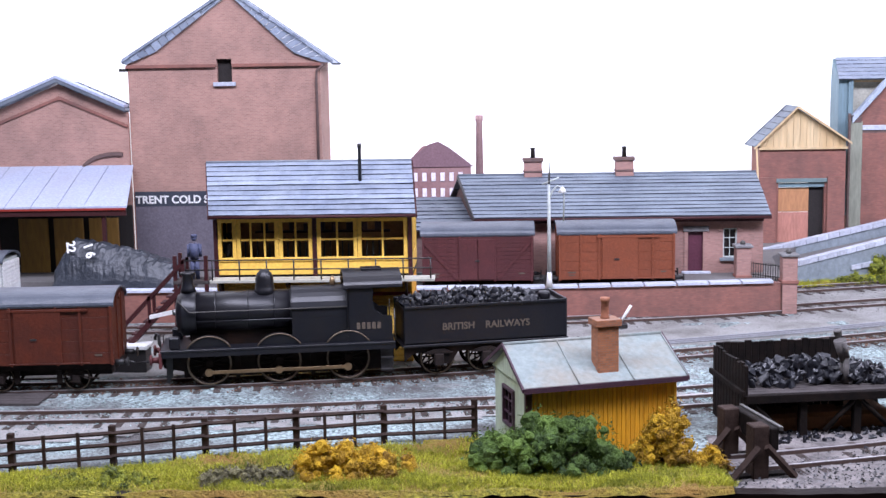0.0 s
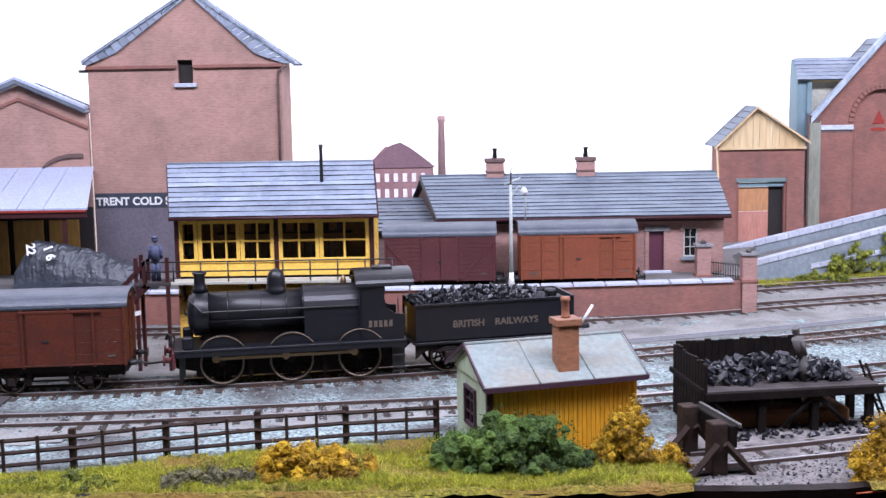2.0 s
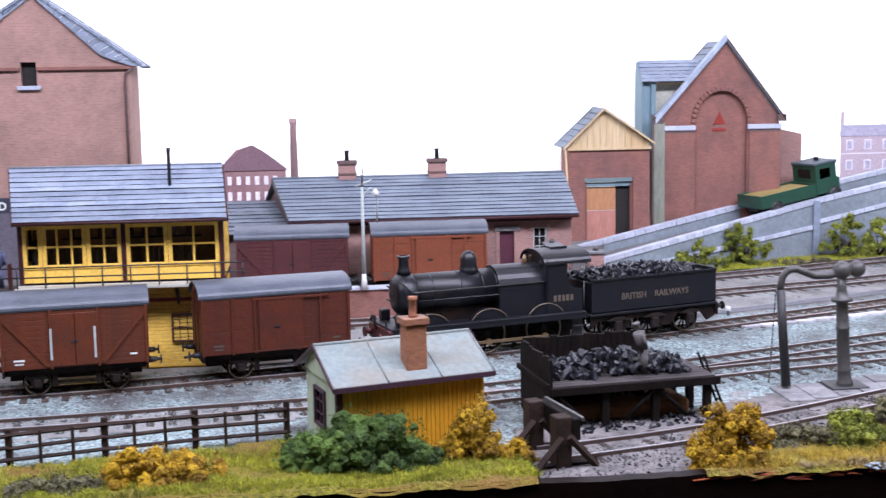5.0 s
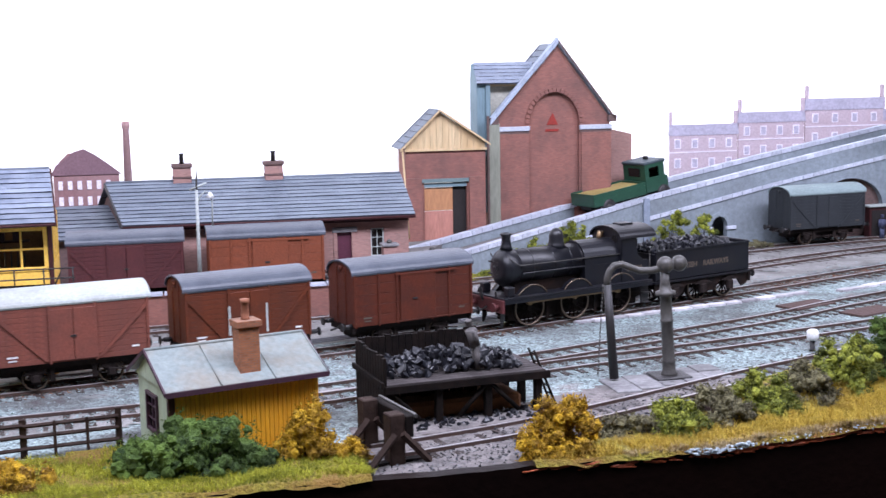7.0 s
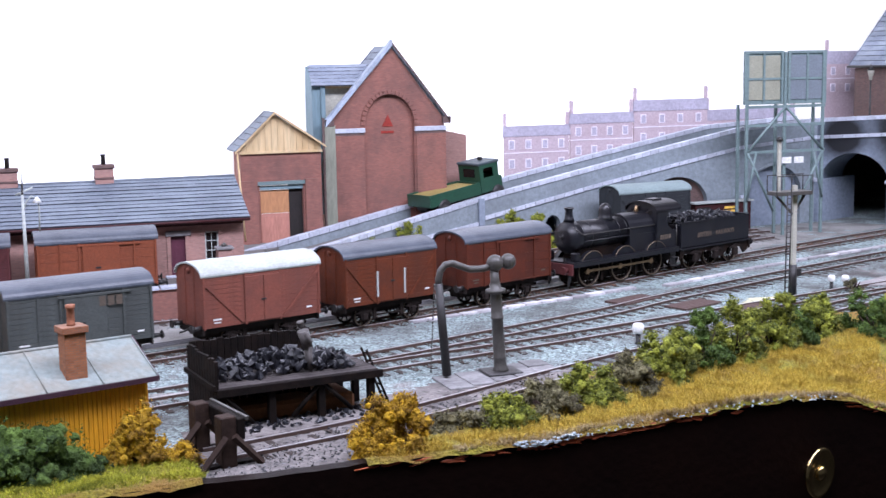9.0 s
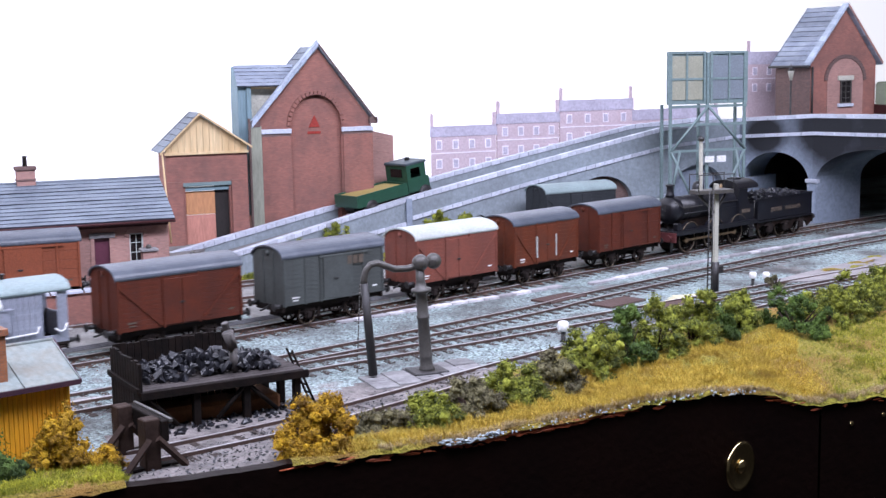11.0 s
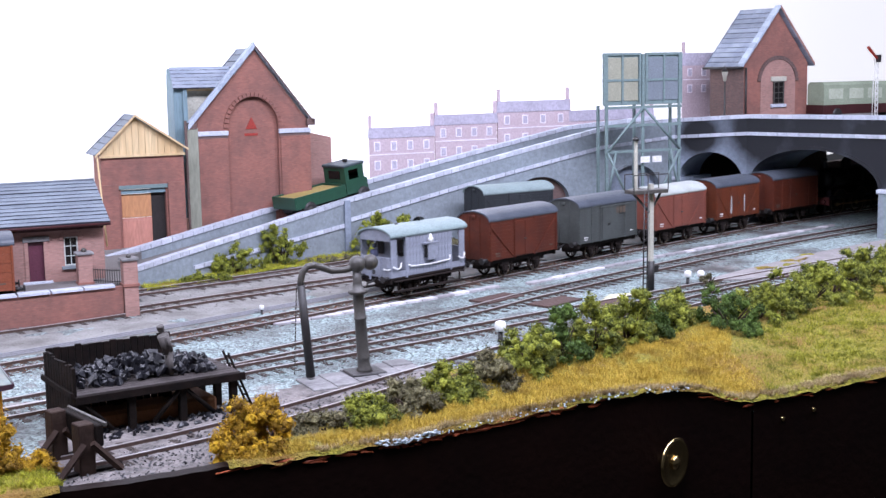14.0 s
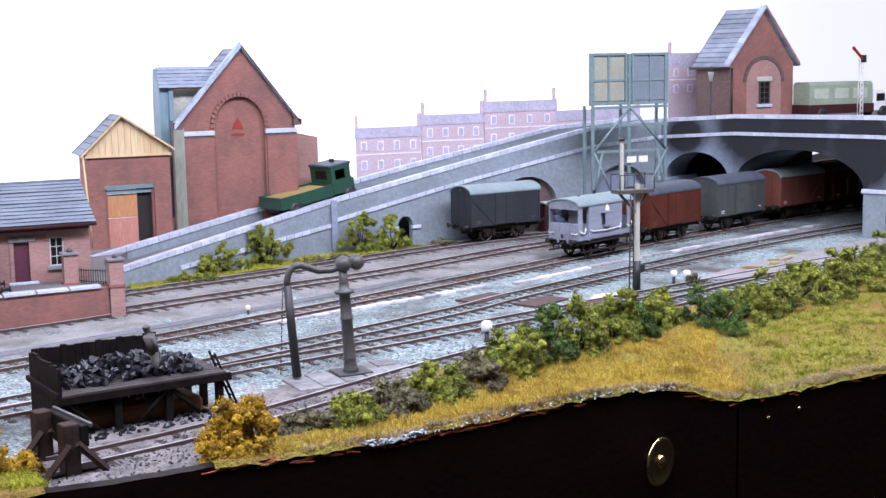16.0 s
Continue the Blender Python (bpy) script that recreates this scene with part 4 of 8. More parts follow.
def underframe(e, half, w=14.0, axles=(-18, 18), r=6.3):
    for y in (-11.5, 10.5):
        part("solebar", box(bmesh.new(), -half, half, y, y + 1, 10.2, 13.4, 0.1), UNDER, e)
    for x in (-half, half - 1.2):
        part("headstock", box(bmesh.new(), x, x + 1.2, -w, w, 10, 14, 0.1), UNDER, e)
    for x in axles:
        for y in (-11.2, 11.2):
            bm = bmesh.new()
            prism(bm, [(x - 4.5, 11), (x - 1.6, 3.5), (x + 1.6, 3.5), (x + 4.5, 11)], y - 0.4, y + 0.4)
            part("axleguard", bm, UNDER, e)
            part("axlebox", box(bmesh.new(), x - 1.7, x + 1.7, y - 1.6 if y < 0 else y, y if y < 0 else y + 1.6, 4.2, 8, 0.4), UNDER, e)
            bm = bmesh.new()
            for k in range(3):
                box(bm, x - 6 + k * 1.4, x + 6 - k * 1.4, y - 0.8, y + 0.8, 8.2 + k * 0.6, 8.7 + k * 0.6)
            part("leaf_spring", bm, UNDER, e)
        wheelset(e, x, r, 8)
    for y in (-10.5, 10.5):
        bm = bmesh.new()
        rod(bm, (-14, y, 6), (14, y, 6), 0.5, 0.5, 5)
        rod(bm, (14, y * 1.12, 8), (half - 8, y * 1.12, 6), 0.45, 0.45, 5)
        for x in (-10, 10):
            box(bm, x - 1.2, x + 1.2, y - 0.6, y + 0.6, 4, 10)
        part("brake_gear", bm, UNDER, e)
    # dark box added to stand for the shade beneath the van
    part("underframe_shade", box(bmesh.new(), -half + 3, half - 3, -5, 5, 6.4, 10.4, 0.4), UNDER, e)
    part("van_floor", box(bmesh.new(), -half + 1.2, half - 1.2, -10.4, 10.4, 11.4, 13.6), UNDER, e)
    buffers(e, half, 1)
    buffers(e, -half, -1)


def box_van(paint, roof_paint, label, style="plank", half=35.0, planks=True, marks=0, ends=None, at=None, group="goods vans of the train"):
    e = thing("goods_van", label, "goods van", at, group)
    y, z0, z1, rise = 14.5, 13.6, 42.0, 6.6
    bm = bmesh.new()
    prof = [(-y, z0), (-y, z1)] + [(-y * math.cos(a), z1 + (rise - 0.9) * math.sin(a)) for a in [math.pi * k / 12 for k in range(1, 12)]] + [(y, z1), (y, z0)]
    prism(bm, prof, -half, half, "x")
    part("body", bm, ends or paint, e)
    part("roof", van_roof(half + 1.2, y, z1, rise), roof_paint, e)
    for s in (-1, 1):
        yo = s * y
        lo, hi = (yo - 0.45, yo - 0.02) if s < 0 else (yo + 0.02, yo + 0.45)
        n = 11 if planks else 5
        me = finish("side_plank", box(bmesh.new(), -half, half, lo + 0.15 if s < 0 else lo, hi if s < 0 else hi - 0.15, 0.06, (z1 - z0) / n - 0.1, 0.08), paint)
        for k in range(n):
            part("side_plank", me, paint, e, at=mpose(0, 0, z0 + k * (z1 - z0) / n))
        d0, d1 = (lo - 0.7, lo + 0.1) if s < 0 else (hi - 0.1, hi + 0.7)
        bm = bmesh.new()
        if style == "slide":
            box(bm, -9, 13, d0, d1, z0 + 1, z1 - 2.5, 0.2)
            box(bm, -12, 26, d0 - 0.2, d1 + 0.2, z1 - 2.8, z1 - 1.6, 0.1)
            box(bm, -12, 26, d0, d1, z0 + 0.3, z0 + 1.0, 0.1)
        else:
            box(bm, -10.5, 0.0, d0, d1, z0 + 0.8, z1 - 2.5, 0.2)
            box(bm, 0.3, 10.5, d0, d1, z0 + 0.8, z1 - 2.5, 0.2)
        part("door", bm, paint, e)
        for x in (-10.8, 10.8, -half + 0.6, half - 0.6) + ((-22, 22) if style == "slide" else ()):
            part("side_post", box(bmesh.new(), x - 0.6, x + 0.6, d0 + 0.1, d1 - 0.1, z0 - 0.4, z1 - 0.6, 0.1), paint, e)
        if style != "slide":
            for q in (-1, 1):
                bm = bmesh.new()
                prism(bm, [(q * 11.4, z0 + 1.0), (q * 13.4, z0 + 1.0), (q * (half - 1), z1 - 5), (q * (half - 1), z1 - 2.6)][::q], d0 + 0.2, d1 - 0.2)
                part("diagonal_brace", bm, paint, e)
        bm = box(bmesh.new(), -1.5, 1.5, d0 - 0.4, d1 + 0.4, z0 + 12, z0 + 13)
        part("door_bar", bm, IRON, e)
        fy = lo - 0.12 if s < 0 else hi + 0.02
        for x, z, w, h in ((-half + 8, z0 + 4, 5, 0.9), (-half + 8, z0 + 2.4, 4, 0.7), (half - 7, z0 + 4, 3.5, 0.9)):
            part("stencil_bar", box(bmesh.new(), x - w / 2, x + w / 2, fy, fy + 0.1, z, z + h), WHITE_PAINT if marks else CREAM_LETTER, e)
        if marks == 2:
            for x in (-10.8, 9.2):
                part("white_post_stripe", box(bmesh.new(), x - 0.55, x + 0.55, d0 - 0.1, d1 + 0.1, z0 + 4, z0 + 19), ROOF_WHITE, e)
        if marks == 3:
            for k in range(3):
                part("faded_letter_bar", box(bmesh.new(), 9 + k * 4.4, 12.4 + k * 4.4, fy - 0.75, fy - 0.6, z1 - 8.5, z1 - 3.5), CREAM_LETTER, e)
    for x in (-half, half):
        q = -1 if x < 0 else 1
        bm = bmesh.new()
        for yy in (-5, 5):
            box(bm, x - 0.5, x + 0.5 + 0.2 * q, yy - 0.6, yy + 0.6, z0, z1 + 3)
        part("end_post", bm, ends or paint, e)
        bm = lathe(bmesh.new(), [(1.6, 0), (1.6, 0.5), (0.4, 0.8)], 10, Matrix.Translation((x + 0.3 * q, 0, z1 + 2)) @ Matrix.Rotation(q * math.pi / 2, 4, "Y"))
        part("end_ventilator", bm, ends or paint, e)
    underframe(e, half)
    return e


def brake_van():
    """A short cabin between two open verandahs under one curved roof."""
    e = thing("brake_van", "light grey goods brake van with open end verandahs", "brake van")
    half, cab, y, z0, z1 = 35.5, 21.5, 14.5, 14, 41
    part("floor", box(bmesh.new(), -half, half, -y, y, 12.6, 14.2, 0.2), UNDER, e)
    for s in (-1, 1):
        part("footboard", box(bmesh.new(), -33, 33, s * 15.2 - 1.8, s * 15.2 + 1.8, 4.6, 5.5, 0.1), UNDER, e)
        part("upper_step", box(bmesh.new(), -33, 33, s * 15.0 - 1.2, s * 15.0 + 1.2, 11.2, 12, 0.1), UNDER, e)
        for x in (-30, -10, 10, 30):
            part("step_hanger", box(bmesh.new(), x - 0.4, x + 0.4, s * 14.4 - 0.3, s * 14.4 + 0.3, 5.4, 12.6), UNDER, e)
        yy = -y if s < 0 else y - 0.8
        part("cabin_side", box(bmesh.new(), -cab, cab, yy, yy + 0.8, z0, z1, 0.1), BRAKE_GREY, e)
        yo = yy - 0.35 if s < 0 else yy + 0.8
        n = 14
        me = finish("side_board", box(bmesh.new(), 0.08, 2 * cab / n - 0.08, yo, yo + 0.35, z0 + 0.4, z1 - 0.6, 0.06), BRAKE_GREY)
        for k in range(n):
            part("side_board", me, BRAKE_GREY, e, at=mpose(-cab + k * 2 * cab / n, 0, 0))
        # lookout with its narrow end window, under a little shelf and lamp
        lo, hi = (yy - 3.2, yy) if s < 0 else (yy + 0.8, yy + 4.0)
        duck = part("lookout", prism(bmesh.new(), [(-4, z0 + 9), (5, z0 + 9), (5, z1 - 7.5), (-4, z1 - 7.5)], lo, hi), BRAKE_GREY, e)
        part("lookout_window", box(bmesh.new(), -5, -4.02, lo + 0.5, hi, z0 + 10.5, z1 - 8), GLASS_DARK, duck)
        part("lamp_shelf", box(bmesh.new(), -7, 6.5, lo - 0.4, hi + 0.4, z1 - 7.4, z1 - 6.5, 0.1), BRAKE_GREY, e)
        part("side_lamp", lathe(bmesh.new(), [(1.9, z1 - 6.5), (1.9, z1 - 4.2), (0.9, z1 - 2.4), (0.5, z1 - 0.8)], 8, Matrix.Translation((0, (lo + hi) / 2, 0))), WHITE_PAINT, e)
        for x0, x1 in ((-20, 20), (-34.5, -27), (28, 34.5)):
            part("handrail", tube(bmesh.new(), [(x0, s * 15.2, 21.6), (x0 + 1.5, s * 16, 20.4), ((x0 + x1) / 2, s * 16.2, 19.8), (x1 - 1.5, s * 16, 20.6), (x1, s * 15.2, 23.5)], 0.5, 6), WHITE_PAINT, e)
        for q in (-1, 1):
            a, b = sorted((q * half, q * (half - 5.5)))
            part("verandah_side", box(bmesh.new(), a, b, yy, yy + 0.8, z0, z1 - 0.5, 0.15), BRAKE_GREY, e)
            part("verandah_rail", box(bmesh.new(), *sorted((q * (half - 5.5), q * cab)), yy + 0.1, yy + 0.7, z0, z0 + 4, 0.1), BRAKE_GREY, e)
            part("corner_post", box(bmesh.new(), q * cab - 0.7, q * cab + 0.7, yy - 0.5, yy + 1.3, z0 - 1, z1, 0.1), BRAKE_GREY, e)
    for q in (-1, 1):
        xe = q * cab
        part("cabin_end", box(bmesh.new(), *sorted((xe, xe - q * 0.8)), -y + 0.8, y - 0.8, z0, z1 + 3), BRAKE_GREY, e)
        part("end_door", box(bmesh.new(), *sorted((xe + q * 0.02, xe + q * 0.6)), -4, 4, z0 + 0.2, z1 - 3, 0.1), BRAKE_GREY, e)
        for yy in (-9, 9):
            part("end_window", box(bmesh.new(), *sorted((xe + q * 0.02, xe + q * 0.5)), yy - 3, yy + 3, z0 + 13, z1 - 3), GLASS_DARK, e)
        xo = q * half
        part("verandah_end", box(bmesh.new(), *sorted((xo, xo - q * 0.8)), -y + 0.8, y - 0.8, z0, z0 + 13.5, 0.15), BRAKE_GREY, e)
        for k in range(9):
            ya = -y + 1.2 + k * 2.95
            part("end_board", box(bmesh.new(), *sorted((xo + q * 0.02, xo + q * 0.4)), ya, ya + 2.8, z0 + 0.2, z0 + 13.2, 0.08), BRAKE_GREY, e)
        arc = [(-(y - 0.2) * math.cos(a), z1 - 0.3 + 5.0 * math.sin(a)) for a in [math.pi * k / 12 for k in range(13)]]
        part("end_arch", prism(bmesh.new(), arc + [(y - 0.2, z1 - 3), (-y + 0.2, z1 - 3)], *sorted((xo, xo - q * 0.8)), "x"), BRAKE_GREY, e)
        for yy in (-4.6, 4.6):
            part("end_pillar", box(bmesh.new(), *sorted((xo + q * 0.42, xo + q * 1.5)), yy - 0.7, yy + 0.7, z0 - 2, z0 + 13.5, 0.1), BRAKE_GREY, e)
        for yy in (-11, 11):
            part("end_handrail", tube(bmesh.new(), [(xo + q * 0.4, yy - 2.8, 20), (xo + q * 1.6, yy - 2, 19.6), (xo + q * 1.6, yy + 2, 19.6), (xo + q * 0.4, yy + 2.8, 20)], 0.45, 6), WHITE_PAINT, e)
    part("roof", van_roof(half + 1.6, y, z1 + 0.2, 5.6, 1.4), VAN_ROOF_GREEN, e)
    part("chimney", lathe(bmesh.new(), [(1.0, 44), (1.0, 48.5), (1.5, 48.8), (1.5, 49.6)], 12, Matrix.Translation((9, 3, 0))), IRON, e)
    part("roof_ventilator", lathe(bmesh.new(), [(1.4, 45), (1.4, 47), (0.6, 47.6)], 10, Matrix.Translation((-16, 0, 0))), IRON, e)
    part("tail_lamp", box(bmesh.new(), -half - 2.6, -half - 1.6, -1.1, 1.1, 16, 19, 0.3), IRON, e)
    underframe(e, half, axles=(-17, 17))
    return e


LOCO = locomotive()
TENDER = tender()
VANS = [
    box_van(BAUXITE_DARK, ROOF_GREY, "dark bauxite sliding-door van with a grey roof", "slide", ends=BAUXITE_DARK, planks=False, half=37.0),
    box_van(BAUXITE, ROOF_GREY, "bauxite planked van with white-striped door posts", "plank", marks=2, half=33.5),
    box_van(BAUXITE_LIGHT, ROOF_WHITE, "faded red-brown planked van with an off-white roof", "plank", marks=1, half=36.5),
    box_van(VAN_GREY, ROOF_GREY, "dirty dark grey van with faded company lettering", "slide", marks=3, half=37.5),
    box_van(BAUXITE_DARK, ROOF_GREY, "dark red-brown van with a blue-grey roof", "plank", half=38.0),
]
BRAKE = brake_van()
ROLLING = list(WHEELSETS)

# ---- signal box ----
def sash_window(parent, x0, x1, z0, z1, y, cols, rows_, frame_mat, name="window", fw=1.3, bw=0.55, glass=None):
    """A glazed window in a wall facing -y."""
    w = part(name, box(bmesh.new(), x0, x1, y + 0.9, y + 1.1, z0, z1), glass or GLASS_DARK, parent)
    w.visible_shadow = glass is None
    for a in ((x0, x0 + fw, z0, z1), (x1 - fw, x1, z0, z1), (x0 + fw, x1 - fw, z0, z0 + fw), (x0 + fw, x1 - fw, z1 - fw, z1)):
        part("frame", box(bmesh.new(), a[0], a[1], y - 0.5, y + 0.85, a[2], a[3], 0.12), frame_mat, w)
    for k in range(1, cols):
        x = x0 + (x1 - x0) * k / cols
        part("glazing_bar", box(bmesh.new(), x - bw / 2, x + bw / 2, y + 0.1, y + 0.8, z0 + fw, z1 - fw), frame_mat, w)
    for k in range(1, rows_):
        z = z0 + (z1 - z0) * k / rows_
        part("glazing_bar", box(bmesh.new(), x0 + fw, x1 - fw, y + 0.15, y + 0.75, z - bw / 2, z + bw / 2), frame_mat, w)
    return w


def miniature_figure(at, coat, label, bend=0.0, size=1.0):
    """A small painted figure, one plain shape."""
    bm = bmesh.new()
    for y in (-1.3, 1.3):
        rod(bm, (0, y, 0), (0, y * 0.8, 10.5), 1.1, 1.4, 8)
    c, s = math.cos(bend), math.sin(bend)
    up = lambda h, r: (s * h, r, 10 + c * h)
    rod(bm, up(0, 0), up(8.5, 0), 2.2, 2.7, 10)
    for y in (-2.9, 2.9):
        rod(bm, up(8, y), up(1.5, y * 1.1), 0.95, 0.8, 7)
    bb = bmesh.new()
    bmesh.ops.create_uvsphere(bb, u_segments=10, v_segments=8, radius=1.6)
    merge(bm, bb, Matrix.Translation(up(11.2, 0)))
    rod(bm, up(11.9, 0), up(13.1, 0), 1.75, 1.5, 10)
    bmesh.ops.scale(bm, vec=(size, size, size), verts=bm.verts[:])
    return solid("miniature_figure", bm, coat, label, "figurine", at)


def signal_box():
    sb = thing("signal_box", "yellow timber signal box with a slate roof and maroon posts", "signal box")
    x0, x1, y0, y1 = -99, 4, 725, 770
    zf, ze = 44, 78
    n = 22
    for k in range(n):  # lower boarding
        part("wall_board", box(bmesh.new(), x0 + 1, x1 - 1, y0 + 0.2, y0 + 1.6, k * 42 / n - 1, (k + 1) * 42 / n - 1.2, 0.15), YELLOW_PALE, sb)
    part("base_wall", box(bmesh.new(), x0 + 0.5, x1 - 0.5, y0 + 1.6, y1, -3, 43), YELLOW, sb)
    part("red_band", box(bmesh.new(), x0 + 1, x1 - 1, y0 - 0.3, y0 + 0.4, 33.5, 35.2), MAROON_BRIGHT, sb)
    for x in (x0 + 18, x0 + 50, x1 - 22):
        sash_window(sb, x - 6, x + 6, 12, 27, y0 - 0.6, 3, 2, MAROON, "lower_window", 0.9, 0.4)
    part("floor", box(bmesh.new(), x0, x1, y0, y1, 43, 45), TIMBER_DARK, sb)
    part("rear_wall", box(bmesh.new(), x0, x1, y1 - 1.5, y1, 45, ze), MAROON, sb)
    for x in (x0, x1 - 1.5):
        bm = bmesh.new()
        box(bm, x, x + 1.5, y0, y1, 45, 54)
        box(bm, x, x + 1.5, y0, y1, 73, ze)
        for y in (y0, y0 + 15, y0 + 29, y1 - 3):
            box(bm, x, x + 1.5, y, y + 3, 54, 73)
        part("end_wall", bm, YELLOW_PALE, sb)
        part("end_glass", box(bmesh.new(), x + 0.6, x + 0.8, y0 + 3, y1 - 3, 54, 73), GLASS_DARK, sb)
    part("sill_panel", box(bmesh.new(), x0 + 1, x1 - 1, y0, y0 + 1.4, 45, 52, 0.1), YELLOW_PALE, sb)
    part("window_head", box(bmesh.new(), x0 + 1, x1 - 1, y0, y0 + 1.4, 74.2, 78, 0.1), YELLOW_PALE, sb)
    part("interior_back", box(bmesh.new(), x0 + 2, x1 - 2, y0 + 26, y0 + 27, 45, 77), ROOM_BROWN, sb)
    part("instrument_shelf", box(bmesh.new(), x0 + 20, x1 - 12, y0 + 10, y0 + 14, 65.5, 66.5, 0.1), MAROON, sb)
    for k in range(9):
        part("block_instrument", box(bmesh.new(), -76 + k * 7.5, -72.5 + k * 7.5, y0 + 10.5, y0 + 13.5, 66.5, 70.5 + (k % 3) * 0.6, 0.3), PURPLE_BROWN, sb)
    for x in (x0, -47.5, x1 - 2):
        part("corner_post", box(bmesh.new(), x, x + 2.2, y0 - 0.9, y0 + 1.6, 43, 78, 0.15), MAROON, sb)
    # front glazing: one opened sash, then two groups of four lights
    for a, b, c in ((-96.8, -87.2, 1), (-87, -65.2, 3), (-65, -47.6, 2)):
        sash_window(sb, a, b, 52, 74.4, y0, c, 2, YELLOW_PALE, "sliding_sash", 2.0, 1.0, GLASS_CLEAR)
    for a, b in ((-45.2, -24.2), (-24, 1.8)):
        sash_window(sb, a, b, 52, 74.4, y0, 2, 2, YELLOW_PALE, "sliding_sash", 2.0, 1.0, GLASS_CLEAR)
    bm = bmesh.new()
    for k in range(24):  # lever frame seen through the glass
        x = -84 + k * 3.2
        rod(bm, (x, y0 + 7, 45), (x, y0 + 8, 62 + 2 * math.sin(k)), 0.45, 0.35, 5)
    tagged(part("lever_frame", bm, GREY_IRON, sb), kind="stuff")
    # walkway with railing
    part("walkway", box(bmesh.new(), x0 - 16, x1 + 12, y0 - 12, y0 - 0.9, 42.6, 44, 0.1), CREAM, sb)
    for x in range(-112, 16, 14):
        part("rail_post", rod(bmesh.new(), (x, y0 - 11.4, 44), (x, y0 - 11.4, 54.6), 0.4, 0.4, 6), IRON, sb)
    for z in (49.5, 54.4):
        part("guard_rail", rod(bmesh.new(), (-113, y0 - 11.4, z), (15, y0 - 11.4, z), 0.4, 0.4, 6), IRON, sb)
    for x in (x0 + 4, -60, -20, x1 - 3):
        part("walkway_bracket", prism(bmesh.new(), [(y0 - 11, 42.5), (y0, 42.5), (y0, 32), (y0 - 1, 32)], x - 0.6, x + 0.6, "x"), MAROON, sb)
    # roof
    part("gable_wall", prism(bmesh.new(), [(y0, 78), (747, 101), (y1, 78)], x0 + 0.5, x1 - 0.5, "x"), YELLOW, sb)
    slatted_roof(sb, (x0 - 0.4, y0 - 8, 76.6), (x1 + 2.6, y0 - 8, 76.6), (x1 - 0.8, 747, 102), (x0 - 7, 747, 102), 11, SLATE, 1.0)
    slatted_roof(sb, (x1 - 4, y1 + 6, 78), (x0 - 13, y1 + 6, 78), (x0 - 7, 747, 102), (x1 - 0.8, 747, 102), 4, SLATE, 0.8)
    part("ridge_tile", rod(bmesh.new(), (x0 - 7, 747, 102.2), (x1 - 0.8, 747, 102.2), 0.8, 0.8, 8), SLATE_DARK, sb)
    part("gutter", rod(bmesh.new(), (x0 - 0.2, y0 - 8.6, 76), (x1 + 2.6, y0 - 8.6, 76), 0.8, 0.8, 8), MAROON, sb)
    bm = prism(bmesh.new(), [(y0 - 8, 74.8), (y0 - 8, 76.8), (747, 102), (747, 100)], x0 - 1.2, x0 - 1.2 + 0.8, "x")
    for v in bm.verts:
        v.co.x += (x0 - 7.6 - (x0 - 1.2)) * (v.co.y - y0 + 8) / 30
    part("bargeboard", bm, MAROON, sb)
    bm = prism(bmesh.new(), [(y0 - 8, 74.8), (y0 - 8, 76.8), (747, 102), (747, 100)], x1 + 2.7, x1 + 2.7 + 0.8, "x")
    for v in bm.verts:
        v.co.x += (x1 - 0.7 - (x1 + 2.7)) * (v.co.y - y0 + 8) / 30
    part("bargeboard", bm, MAROON, sb)
    part("stove_pipe", lathe(bmesh.new(), [(0.9, 88), (0.9, 110), (1.2, 110.4), (1.2, 112)], 10, Matrix.Translation((-23, 735, 0))), IRON, sb)
    return sb


def staircase():
    st = thing("timber_staircase", "dark maroon timber staircase up to the signal box", "staircase")
    a, b = Vector((-150, 717, 5)), Vector((-112, 717, 44))
    for y in (-5, 5):
        for dz, nm in ((0, "stringer"), (12, "handrail")):
            bm = bmesh.new()
            h = 2.6 if dz == 0 else 1.6
            prism(bm, [(a.x, a.z + dz), (b.x, b.z + dz), (b.x, b.z + dz - h * 1.4), (a.x, a.z + dz - h * 1.4)], 717 + y - 0.6, 717 + y + 0.6)
            part(nm, bm, MAROON, st)
        for u in (0.02, 0.5, 0.98):
            p = a.lerp(b, u)
            part("baluster", box(bmesh.new(), p.x - 0.8, p.x + 0.8, 717 + y - 0.6, 717 + y + 0.6, p.z - 2, p.z + 12), MAROON, st)
    for k in range(12):
        p = a.lerp(b, (k + 0.5) / 12)
        part("tread", box(bmesh.new(), p.x - 2.2, p.x + 2.2, 712.6, 721.4, p.z - 0.4, p.z + 0.4), MAROON, st)
    part("landing", box(bmesh.new(), -118, -99.5, 712, 726, 42.4, 44.2, 0.1), TIMBER_DECK, st)
    for x, y in ((-117, 713), (-117, 725), (-101, 713)):
        part("landing_post", box(bmesh.new(), x - 0.9, x + 0.9, y - 0.9, y + 0.9, -2, 57), MAROON, st)
    return st


signal_box()
staircase()
miniature_figure(mpose(-92, 731, 45, 0, 0, -90), GAP_DARK, "small dark painted figure behind the signal box window", 0.0, 0.92)
solid("white_board", prism(bmesh.new(), [(-128.5, 26.3), (-113, 29.6), (-113, 31.6), (-128.5, 28.3)], 702, 703.4), WHITE_PAINT, "white painted board leaning on the staircase", "board")
miniature_figure(mpose(-108, 719, 44.2, 0, 0, -90), NAVY, "small painted figure in navy uniform on the landing")

